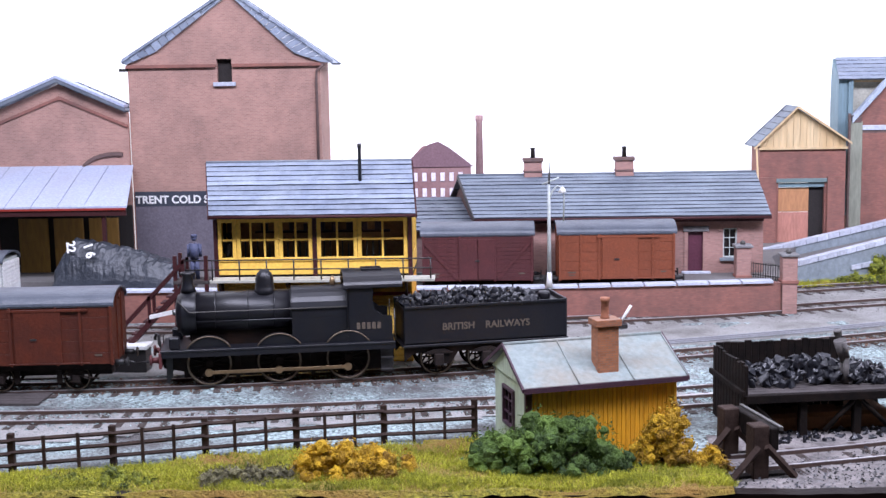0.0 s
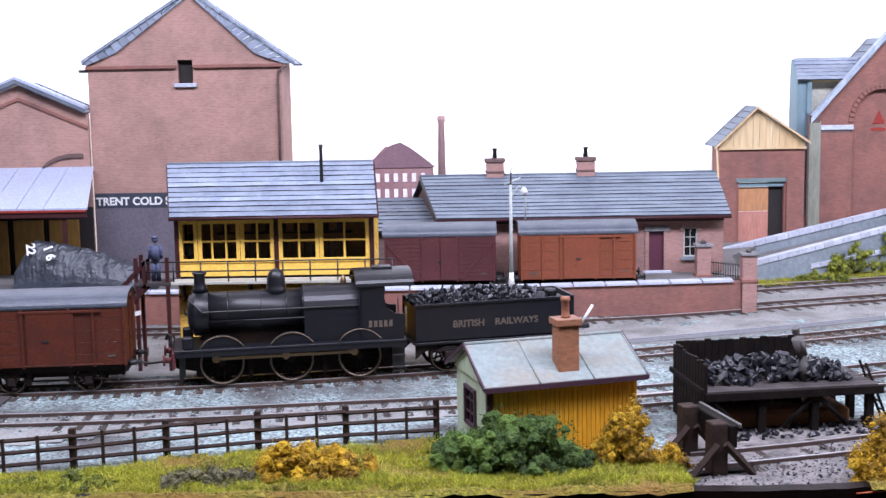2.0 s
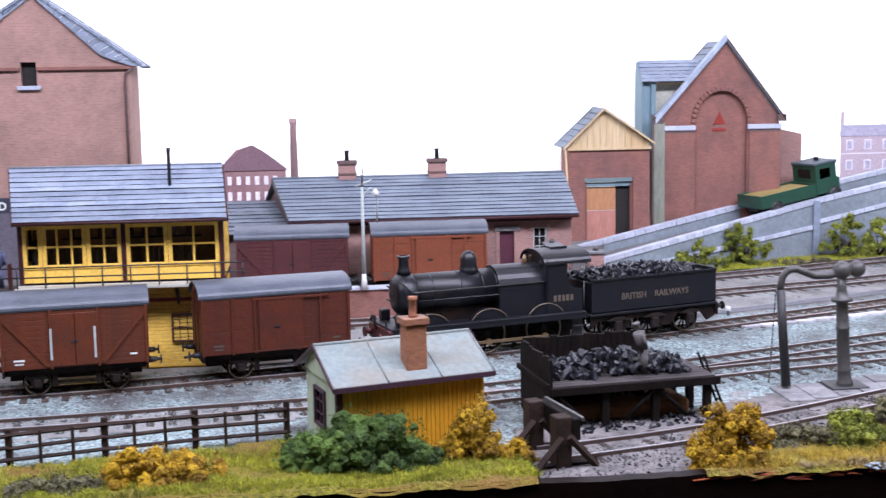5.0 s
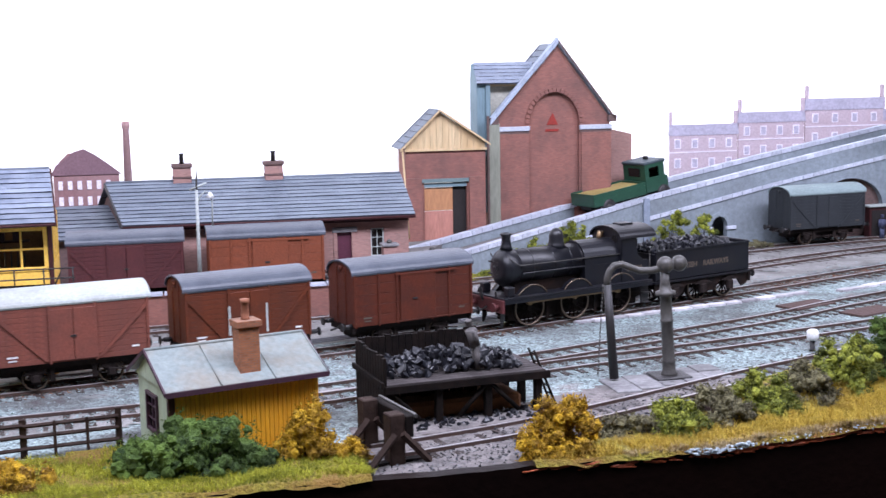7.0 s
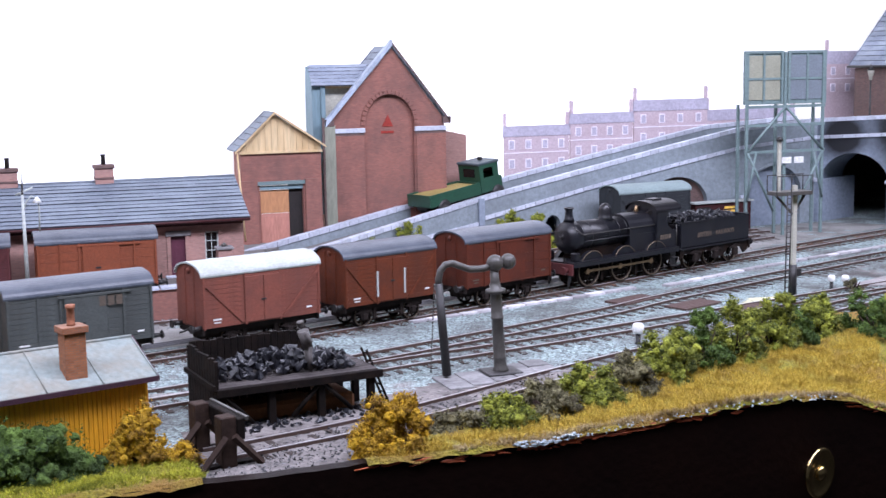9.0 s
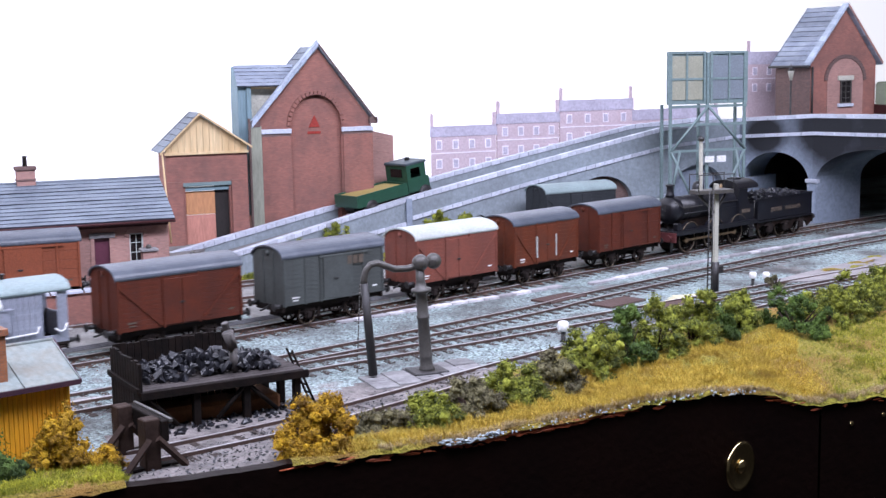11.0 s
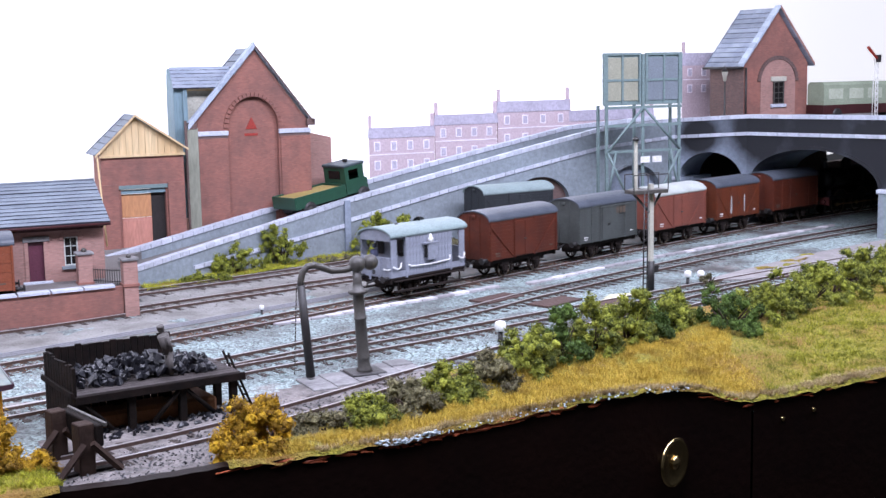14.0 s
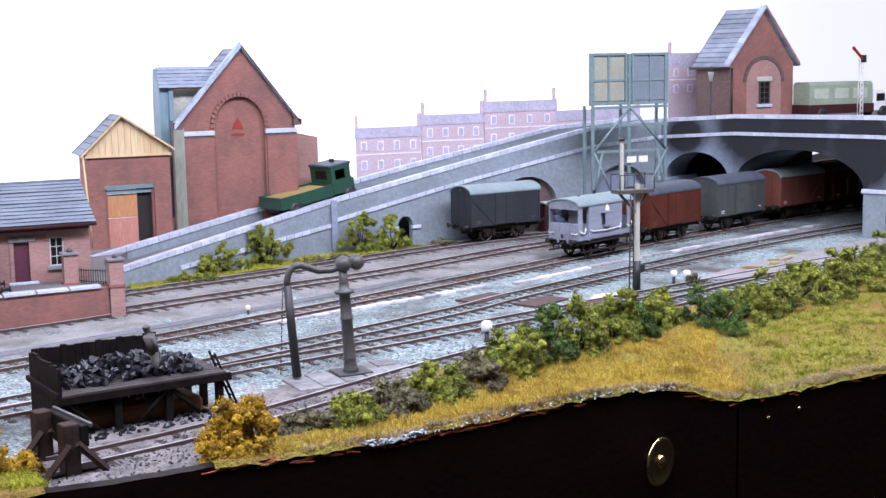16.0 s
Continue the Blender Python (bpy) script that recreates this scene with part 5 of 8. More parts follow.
# ---- goods side: store, shed, canopy ----
def cold_store():
    s = thing("warehouse", "tall brown brick cold store with a slated gable", "warehouse")
    x0, x1, y, xa, za, ze = -196, -67, 930, -126, 200, 154
    bm = prism(bmesh.new(), [(x0, 14), (x1, 14), (x1, ze), (-126, ze), (-126, 143), (-136, 143), (-136, ze), (x0, ze)], y, y + 4)
    part("front_wall", bm, BRICK_STORE, s)
    bm = bmesh.new()
    prism(bm, [(x0, ze), (-136, ze), (-136, 158.5), (-126, 158.5), (-126, ze), (x1, ze), (x1 + 4, ze + 3), (-84, ze + 9), (xa, za), (-176, ze + 11), (x0 - 1, ze + 3)], y - 0.6, y + 4)
    part("gable", bm, BRICK_STORE, s)
    for x in (x0, x1 - 4):
        part("side_wall", box(bmesh.new(), x, x + 4, y + 4, y + 46, 14, ze + 2), BRICK_STORE, s)
    for a, b in ((x0 - 1, -136.5), (-125.5, x1 + 1)):
        part("string_course", box(bmesh.new(), a, b, y - 2.2, y - 0.6, ze - 1, ze + 1.2, 0.2), BRICK_RED, s)
    part("window_sill", box(bmesh.new(), -138.5, -123.5, y - 2.4, y + 2, 140.5, 143.2, 0.3), COPING, s)
    part("window_reveal", box(bmesh.new(), -136, -126, y + 3.5, y + 4, 143, 158.5), GAP_DARK, s)
    slatted_roof(s, (x0 - 3, y - 3, ze + 2.5), (x0 - 3, y + 48, ze + 2.5), (xa, y + 48, za + 2), (xa, y - 3, za + 2), 12, SLATE)
    slatted_roof(s, (x1 + 9, y + 48, ze + 0.5), (x1 + 9, y - 3, ze + 0.5), (xa, y - 3, za + 2), (xa, y + 48, za + 2), 14, SLATE, 1.1)
    # slates hung down the front of both verges, over the head of the gable
    for out, mid, low, n in (((x1 + 9, ze + 0.5), (-84, ze + 9), (x1 + 1, ze + 2.6), 17), ((x0 - 3, ze + 2.5), (-176, ze + 11), (x0 - 1, ze + 2.6), 15)):
        top = Vector((xa, za + 2))
        far, mid, low = Vector(out), Vector(mid), Vector(low)
        bend = (mid - top).length / ((mid - top).length + (low - mid).length)
        inner = lambda u: top.lerp(mid, u / bend) if u < bend else mid.lerp(low, (u - bend) / (1 - bend))
        for i in range(n):
            u0, u1 = i / n, (i + 0.93) / n
            quad = [top.lerp(far, u0), top.lerp(far, u1), inner(u1) - Vector((0, 1.2)), inner(u0) - Vector((0, 1.2))]
            d = RNG.uniform(-0.5, 0.5)
            part("verge_slate", prism(bmesh.new(), [tuple(q) for q in quad], y - 2.6 + d, y - 1.0), SLATE, s)
    for (ax, az), (bx, bz) in (((x0 - 3, ze + 3), (xa, za + 2.5)), ((x1 + 9, ze + 1), (xa, za + 2.5))):
        for i in range(13):
            u0, u1 = i / 13, (i + 0.94) / 13
            p, q = (ax + (bx - ax) * u0, az + (bz - az) * u0), (ax + (bx - ax) * u1, az + (bz - az) * u1)
            part("verge_slate", prism(bmesh.new(), [p, q, (q[0], q[1] + 2.2), (p[0], p[1] + 2.2)], y - 4, y + 6), SLATE, s)
    bm = tube(bmesh.new(), [(x1 + 3, y - 3.2, ze), (x1 - 2, y - 2, ze - 4), (x1 - 2.5, y - 1.5, ze - 10), (x1 - 2.5, y - 1.5, 60)], 0.9)
    part("downpipe", bm, BRICK_DARK, s)
    part("gutter_end", box(bmesh.new(), x0 - 5, x0, y - 4, y, ze - 3, ze - 1), IRON, s)
    part("sign_board", box(bmesh.new(), x0 + 1, -90, y - 0.7, y - 0.2, 60.5, 70.5), painted("dark_blue_grey_sign", (0.035, 0.042, 0.06), 0.7), s, "dark painted wall sign")
    # lower wall in dark grey-mauve, up to the sign
    part("dark_plinth", box(bmesh.new(), x0 + 1, x1 - 1, y - 0.6, y - 0.1, 14, 60.4), painted("dark_mauve_render", (0.13, 0.115, 0.14), 0.85), s, "dark grey-mauve lower wall")
    lettering("sign_lettering", "TRENT COLD S", 7.25, WHITE_PAINT, s, mpose(-169.6, y - 0.8, 62.6, 90, 0, 0), "white painted sign lettering")
    return s


def goods_shed():
    s = thing("goods_shed", "brick goods shed with a shallow slated gable and sheeted canopy", "goods shed")
    y = 926
    part("gable_wall", prism(bmesh.new(), [(-340, 14), (-340, 105), (-242, 143.5), (-196.5, 124), (-196.5, 14)], y, y + 4), BRICK_STORE, s)
    bm = bmesh.new()
    for a, b in (((-340, 97), (-242, 135.5)), ((-242, 135.5), (-196.5, 116))):
        prism(bm, [a, b, (b[0], b[1] - 2), (a[0], a[1] - 2)], y - 1.2, y)
    part("corbel", bm, BRICK_RED, s)
    for a, b in (((-345, 103), (-242, 145)), ((-196.8, 125), (-242, 145))):
        lo, hi = Vector((a[0], y - 5, a[1])), Vector((b[0], y - 5, b[1]))
        d = Vector((0, 45, 0))
        corners = (lo, lo + d, hi + d, hi) if a[0] < b[0] else (lo + d, lo, hi, hi + d)
        slatted_roof(s, *corners, 9, SLATE)
        part("verge_board", prism(bmesh.new(), [a, b, (b[0], b[1] + 2.6), (a[0], a[1] + 2.6)], y - 6, y - 4.4), SLATE_DARK, s)
        part("verge_slate", prism(bmesh.new(), [(a[0], a[1] + 2.6), (b[0], b[1] + 2.6), (b[0], b[1] + 4.4), (a[0], a[1] + 4.4)], y - 6.5, y + 3), CANOPY, s)
    arc = [(-206 + 24 * math.cos(a), 84 + 14 * math.sin(a)) for a in [math.pi * (0.08 + 0.84 * k / 12) for k in range(13)]]
    part("arch_ring", prism(bmesh.new(), [p for p in arc if p[0] < -196] + [(p[0], p[1] - 2.6) for p in arc[::-1] if p[0] < -196], y - 1.5, y), BRICK_DARK, s)
    for k in range(9):
        xa, xb = -345 + k * 16.8, -345 + (k + 1) * 16.8 - 0.4
        xf = xb + (11 if k == 8 else 0)  # the last sheet splays out to the store's corner
        bm = bmesh.new()
        vs = [bm.verts.new(p) for p in ((xa, 866, 67.5), (xf, 866, 67.5), (xb, y, 89), (xa, y, 89), (xa, 866, 66.3), (xf, 866, 66.3), (xb, y, 87.8), (xa, y, 87.8))]
        for f_ in ((0, 1, 2, 3), (7, 6, 5, 4), (0, 4, 5, 1), (1, 5, 6, 2), (3, 7, 4, 0)):
            bm.faces.new([vs[i] for i in f_])
        part("canopy_sheet", bm, CANOPY, s)
    part("canopy_fascia", box(bmesh.new(), -345, -184, 866, 867.5, 61.5, 66.2), MAROON, s)
    part("canopy_edge_strip", box(bmesh.new(), -345, -184, 865, 866, 65.0, 66.2), MAROON_BRIGHT, s)
    # sheet over the gable wall: the canopy's shade put into a near-black colour
    part("canopy_shade_sheet", box(bmesh.new(), -345, -196, y - 2, y - 0.3, 14, 62), GAP_DARK, s)
    for x in (-262, -238, -214):
        part("sliding_door", box(bmesh.new(), x - 11, x + 9, y - 5, y - 3.2, 17, 54, 0.3), DOOR_OCHRE, s)
    for x in (-330, -268, -199):
        part("canopy_post", box(bmesh.new(), x - 1.2, x + 1.2, 868, 870.4, 17, 62), MAROON, s)
    return s


cold_store()
goods_shed()


def sheeted_wagon():
    w = thing("sheeted_wagon", "open wagon under a dark grey creased tarpaulin", "wagon", mpose(16, 0, 0))
    bm = bmesh.new()
    nx, ny = 60, 26
    grid = []
    for i in range(nx + 1):
        row = []
        for j in range(ny + 1):
            u, v = i / nx, j / ny
            x, y = -243 + 84 * u, 846 + 30 * v
            ridge = (1 - abs(2 * v - 1) ** 2.2) * (25 * min(1.0, u * 7) ** 0.6 * (1 - u) ** 0.55 + 6)
            z = 19 + ridge + 1.6 * noise.noise((x * 0.12, y * 0.16, 3)) + 2.2 * abs(noise.noise((x * 0.25, y * 0.3, 7))) - 1.2 * abs(noise.noise((x * 0.6, y * 0.5, 9)))
            row.append(bm.verts.new((x + noise.noise((y * 0.2, z * 0.1, 1)) * 2, y, z if 0 < j < ny else 15)))
        grid.append(row)
    for a, b in zip(grid, grid[1:]):
        for j in range(ny):
            bm.faces.new((a[j], b[j], b[j + 1], a[j + 1]))
    bm.faces.new([r for r in grid[0]])
    bm.faces.new([r for r in grid[-1]][::-1])
    part("tarpaulin", bm, TARP, w)
    part("wagon_body", box(bmesh.new(), -242, -160, 847, 875, 10, 19, 0.3), BAUXITE_DARK, w)
    lettering("sheet_number", "22", 7.5, WHITE_PAINT, w, mpose(-233.5, 850.5, 43.5, 62, 0, 0) @ pose(0, 0, 0, 0, 0, -80), "white painted sheet number")
    lettering("sheet_number", "1 6", 8.0, WHITE_PAINT, w, mpose(-222, 849.5, 41, 60, 0, 0) @ pose(0, 0, 0, 0, 0, -70), "white painted sheet number")
    return w


def planked_van():
    v = thing("planked_van", "off-white planked van with a dark grey roof", "goods van")
    for k in range(13):
        part("side_plank", box(bmesh.new(), -330, -247.5, 820, 821, 10 + k * 2.2, 12 + k * 2.2, 0.15), WHITE_PAINT, v)
        part("end_plank", box(bmesh.new(), -248.4, -247, 820, 848, 10 + k * 2.2, 12 + k * 2.2, 0.15), WHITE_PAINT, v)
    part("body", box(bmesh.new(), -330, -248.4, 821, 849, 9, 40), ROOF_WHITE, v)
    bm = van_roof(42.5, 14.5, 39, 5.5)
    bmesh.ops.translate(bm, vec=(-289, 834, 0), verts=bm.verts[:])
    part("roof", bm, ROOF_GREY, v)
    return v


sheeted_wagon()
planked_van()
# vans parked on the raised siding
box_van(CRIMSON, ROOF_GREY, "dull crimson van with a grey roof parked on the raised siding", "plank", half=34, at=mpose(36.8, 864.5, 6.5), group="parked vans")
box_van(ORANGE_BROWN, ROOF_GREY, "orange-brown sliding-door van parked on the raised siding", "slide", half=35.5, planks=False, at=mpose(121.8, 866, 6.5, 0, 0, 1.0), group="parked vans")
box_van(DARK_VAN, VAN_ROOF_GREEN, "near-black planked van with a pale green roof beside the ramp wall", "plank", half=37, at=mpose(594, 1035, 0.2, 0, 0, 9), group="parked vans")


# ---- station building ----
def station():
    s = thing("station_building", "long pink brick station building with a slate roof", "building")
    x0, x1, y, zt, skew = 38, 219, 890, 56, 10 / 44
    holes = [(170.5, 182, 17, 44), (193.5, 202.5, 27, 46), (95, 104, 27, 46), (60, 69, 27, 46)]
    part("front_wall", wall_with_holes(bmesh.new(), x0, x1, 12, zt, y, y + 3.5, holes), BRICK_PINK, s)
    for x in (x0, x1 - 3.5):
        bm = box(bmesh.new(), x, x + 3.5, y + 3.5, y + 84, 12, zt)
        prism(bm, [(y + 1, zt), (y + 44, 77), (y + 84, zt)], x, x + 3.5, "x")
        if x == x0:  # this end stands askew
            for v in bm.verts:
                v.co.x -= (v.co.y - y) * skew
        part("end_wall", bm, BRICK_DARK if x == x0 else BRICK_PINK, s)
    slatted_roof(s, (x0 - 3, y - 7, 54.5), (x1 + 3.5, y - 7, 54.5), (x1 + 3.5, y + 44, 78), (x0 - 14, y + 44, 78), 12, SLATE_WORN, 0.9)
    slatted_roof(s, (x1 + 3.5, y + 90, 55), (x0 - 23, y + 90, 55), (x0 - 14, y + 44, 78), (x1 + 3.5, y + 44, 78), 4, SLATE_WORN, 0.9)
    part("ridge_tile", rod(bmesh.new(), (x0 - 14, y + 44, 78.3), (x1 + 3.5, y + 44, 78.3), 1.0, 1.0, 8), SLATE_DARK, s)
    part("gutter", rod(bmesh.new(), (x0 - 3, y - 7.6, 53.6), (x1 + 3.5, y - 7.6, 53.6), 1.0, 1.0, 8), MAROON, s)
    part("eaves_band", box(bmesh.new(), x0, x1, y - 1.2, y, 50.5, 53, 0.1), MAROON, s)
    bm = prism(bmesh.new(), [(y - 7, 52.5), (y - 7, 54.8), (y + 44, 78.4), (y + 44, 76)], x0 - 5.2, x0 - 4.2, "x")
    for v in bm.verts:
        v.co.x -= (v.co.y - y) * skew
    part("bargeboard", bm, IRON, s)
    part("door", box(bmesh.new(), 171, 181.5, y + 1.4, y + 2.6, 17, 43.6, 0.2), painted("plum_door_paint", (0.10, 0.025, 0.045), 0.5), s, "plum-painted panelled door")
    part("door_lintel", box(bmesh.new(), 168, 184.5, y - 1.2, y + 1, 44, 47.5, 0.3), COPING_GREY, s)
    for x in (170, 182):
        part("door_jamb", box(bmesh.new(), x - 1.2, x + 1.2, y - 0.6, y + 0.4, 17, 44), BRICK_PINK, s)
    part("door_step", box(bmesh.new(), 167, 185.5, y - 3.5, y, 16.6, 18.6, 0.3), COPING, s)
    for x0w in (193.5, 95, 60):
        sash_window(s, x0w, x0w + 9, 27, 46, y + 1.2, 2, 3, ROOF_WHITE, "window", 0.9, 0.4)
        part("window_sill", box(bmesh.new(), x0w - 2, x0w + 11, y - 2, y + 1, 25, 27, 0.2), STONE_BLUE, s)
        cx = x0w + 4.5
        for k in range(9):
            a = math.pi * (k + 0.5) / 9
            bm = box(bmesh.new(), -1.0, 1.0, y - 0.8, y + 0.5, 4.6, 7.4, 0.15)
            bmesh.ops.transform(bm, matrix=Matrix.Translation((cx, 0, 44)) @ Matrix.Rotation(math.pi / 2 - a, 4, "Y"), verts=bm.verts[:])
            part("arch_voussoir", bm, BRICK_PINK, s)
    for x in (74, 135):
        c = part("brick_chimney", box(bmesh.new(), x - 6, x + 6, y + 40, y + 48, 72, 87, 0.2), BRICK_PINK, s)
        part("chimney_cap", box(bmesh.new(), x - 7, x + 7, y + 39, y + 49, 87, 89.5, 0.3), BRICK_DARK, c)
        part("chimney_pot", lathe(bmesh.new(), [(1.6, 89.5), (1.4, 95), (1.8, 95.4), (1.8, 96.4)], 10, Matrix.Translation((x, y + 44, 0))), IRON, c)
        part("chimney_band", box(bmesh.new(), x - 6.5, x + 6.5, y + 39.5, y + 48.5, 80, 81.2), BRICK_DARK, c)
    return s


def low_shed():
    s = thing("lean_to_shed", "low dark slate-roofed shed behind the vans", "shed")
    part("wall", box(bmesh.new(), -12, 36, 905, 960, 14, 46), BRICK_DARK, s)
    slatted_roof(s, (-14, 900, 45), (36, 900, 45), (36, 950, 62), (-14, 950, 62), 9, SLATE_DARK)
    return s


station()
low_shed()


# ---- warehouse pair beside the ramp ----
def lock_up():
    s = thing("timber_gabled_store", "small brick store with a weathered ochre boarded gable", "store")
    x0, x1, y, ze = 245, 308, 1030, 88
    part("front_wall", wall_with_holes(bmesh.new(), x0, x1, 10, ze, y, y + 4, [(259, 293, 10, 62)]), BRICK_RED, s)
    for x in (x0, x1 - 4):
        part("side_wall", box(bmesh.new(), x, x + 4, y + 4, y + 30, 10, ze), BRICK_RED, s)
    for x in (250.5, 301):
        part("pilaster", box(bmesh.new(), x - 6.5, x + 6.5, y - 2.4, y, 10, 66, 0.2), BRICK_RED, s)
    for k in range(13):
        xa, xb = x0 + k * 63 / 13, x0 + (k + 1) * 63 / 13 - 0.25
        top = lambda x: 116.5 - abs(x - 271.5) * (26 if x < 271.5 else 24) / (26.5 if x < 271.5 else 36.5)
        pts = [(xa, ze), (xb, ze), (xb, top(xb))] + ([(271.5, 116.5)] if xa < 271.5 < xb else []) + [(xa, top(xa))]
        part("gable_board", prism(bmesh.new(), pts, y - 1.2 + RNG.uniform(-0.2, 0.2), y + 2), PLANK_OCHRE, s)
    part("gable_rail", box(bmesh.new(), x0 - 1, x1 + 1, y - 2, y - 0.4, ze - 1.5, ze + 0.3), PLANK_OCHRE, s)
    slatted_roof(s, (x0 - 5, y - 5, 89), (x0 - 5, y + 34, 89), (271.5, y + 34, 118.5), (271.5, y - 5, 118.5), 7, SLATE_WORN)
    slatted_roof(s, (x1 + 3, y + 34, 91.5), (x1 + 3, y - 5, 91.5), (271.5, y - 5, 118.5), (271.5, y + 34, 118.5), 7, SLATE_WORN)
    for (ax, az), (bx, bz) in (((x0 - 5, 87), (271.5, 117)), ((x1 + 3, 90), (271.5, 117))):
        part("bargeboard", prism(bmesh.new(), [(ax, az), (bx, bz), (bx, bz + 1.6), (ax, az + 1.6)], y - 5.6, y - 4.6), PLANK_OCHRE, s)
    part("lintel_beam", box(bmesh.new(), 257, 295, y - 1.4, y + 1, 62, 65, 0.2), STEEL_GREEN, s)
    part("roller_beam", box(bmesh.new(), 259, 293, y + 0.6, y + 2, 58.5, 61.5), CLAD_BLUE, s)
    part("upper_door", box(bmesh.new(), 259.5, 282, y + 2.4, y + 3.4, 40, 58, 0.2), painted("faded_orange_door", (0.46, 0.22, 0.10), 0.7, stretch=(1, 1, 0.2)), s, "faded orange-brown door leaf")
    part("lower_door", box(bmesh.new(), 259.5, 282, y + 2.4, y + 3.4, 12, 39.7, 0.2), painted("pink_lower_door", (0.45, 0.20, 0.15), 0.7, stretch=(1, 1, 0.2)), s, "faded pink lower door leaf")
    part("doorway_dark", box(bmesh.new(), 282, 293, y + 3.6, y + 3.9, 10, 62), GAP_DARK, s)
    part("corner_downpipe", rod(bmesh.new(), (x0 + 1, y - 2.6, 20), (x0 - 3, y - 2.6, 88), 0.7, 0.7, 8), PLANK_OCHRE, s)
    return s


def gable_warehouse():
    s = thing("arched_warehouse", "red brick warehouse with a steep gable and blind arch", "warehouse")
    x0, x1, y, ze, xa, za = 323, 419, 1055, 108, 375, 166
    al, ar, spring = 351, 393, 104
    arc = [((al + ar) / 2 + 21 * math.cos(a), spring + 25 * math.sin(a)) for a in [math.pi * k / 20 for k in range(21)]]
    bm = bmesh.new()
    left = [p for p in arc if p[0] <= 372.0]
    right = [p for p in arc if p[0] >= 372.0]
    prism(bm, [(x0, 14), (al, 14)] + left[::-1] + [(372, za - 3), (x0, ze)], y, y + 5)
    prism(bm, [(ar, 14), (x1, 14), (x1, ze), (xa, za), (372, za - 3)] + right[::-1], y, y + 5)
    part("front_wall", bm, BRICK_RED, s)
    part("recessed_panel", box(bmesh.new(), al - 1, ar + 1, y + 3, y + 4.6, 14, 131), BRICK_RED, s)
    for k in range(21):
        a = math.pi * (k + 0.5) / 21
        bm = box(bmesh.new(), -1.5, 1.5, y - 1.3, y + 1, 0, 3.4, 0.15)
        bmesh.ops.transform(bm, matrix=Matrix.Translation((372 + 21 * math.cos(a), 0, spring + 25 * math.sin(a))) @ Matrix.Rotation(math.pi / 2 - a, 4, "Y"), verts=bm.verts[:])
        part("arch_voussoir", bm, BRICK_RED, s)
    for a, b in ((x0 - 1.5, al), (ar, x1 + 1.5)):
        part("impost_band", box(bmesh.new(), a, b, y - 2.6, y, 98.6, 102.4, 0.4), COPING, s)
        # strip below the band: its cast shade put into a dark brick colour
        part("impost_shadow_course", box(bmesh.new(), a + 0.6, b - 0.4, y - 1.4, y, 96.6, 98.5), BRICK_DARK, s)
        part("pilaster", box(bmesh.new(), a + 1.5, b - 0.5, y - 1.4, y, 14, 96.5, 0.2), BRICK_RED, s)
    for x in (x0, x1 - 4):
        part("side_wall", box(bmesh.new(), x, x + 4, y + 5, y + 46, 14, ze), BRICK_RED, s)
    slatted_roof(s, (x0 - 4, y - 3, 106), (x0 - 4, y + 48, 106), (xa, y + 48, za + 2), (xa, y - 3, za + 2), 12, SLATE_WORN)
    slatted_roof(s, (x1 + 4, y + 48, 106), (x1 + 4, y - 3, 106), (xa, y - 3, za + 2), (xa, y + 48, za + 2), 12, SLATE_WORN)
    for i in range(11):
        u0, u1 = i / 11, (i + 0.95) / 11
        p, q = (x0 - 5 + (xa - x0 + 5) * u0, 104 + (za - 101.5) * u0), (x0 - 5 + (xa - x0 + 5) * u1, 104 + (za - 101.5) * u1)
        part("verge_slab", prism(bmesh.new(), [p, q, (q[0], q[1] + 4.5), (p[0], p[1] + 4.5)], y - 4.2, y + 4), VERGE, s)
        p, q = (x1 + 4.5 + (xa - x1 - 4.5) * u0, 105 + (za - 102.5) * u0), (x1 + 4.5 + (xa - x1 - 4.5) * u1, 105 + (za - 102.5) * u1)
        part("verge_slab", prism(bmesh.new(), [p, q, (q[0], q[1] + 2.2), (p[0], p[1] + 2.2)], y - 3.4, y + 4), BRICK_DARK, s)
    part("corner_corbel", box(bmesh.new(), x0 - 5, x0 + 2, y - 3.4, y, 104.5, 110, 0.3), BRICK_DARK, s)
    part("corner_corbel", box(bmesh.new(), x1 - 2, x1 + 5, y - 3.4, y, 104.5, 110, 0.3), BRICK_DARK, s)
    part("brewery_mark_triangle", prism(bmesh.new(), [(366.5, 103), (376, 103), (371.5, 112.5)], y + 2.4, y + 2.95), MAROON_BRIGHT, s, "red painted triangle sign")
    part("painted_sign_bar", box(bmesh.new(), 365.5, 376.5, y + 2.5, y + 2.95, 97.5, 99.5), MAROON_BRIGHT, s)
    return s


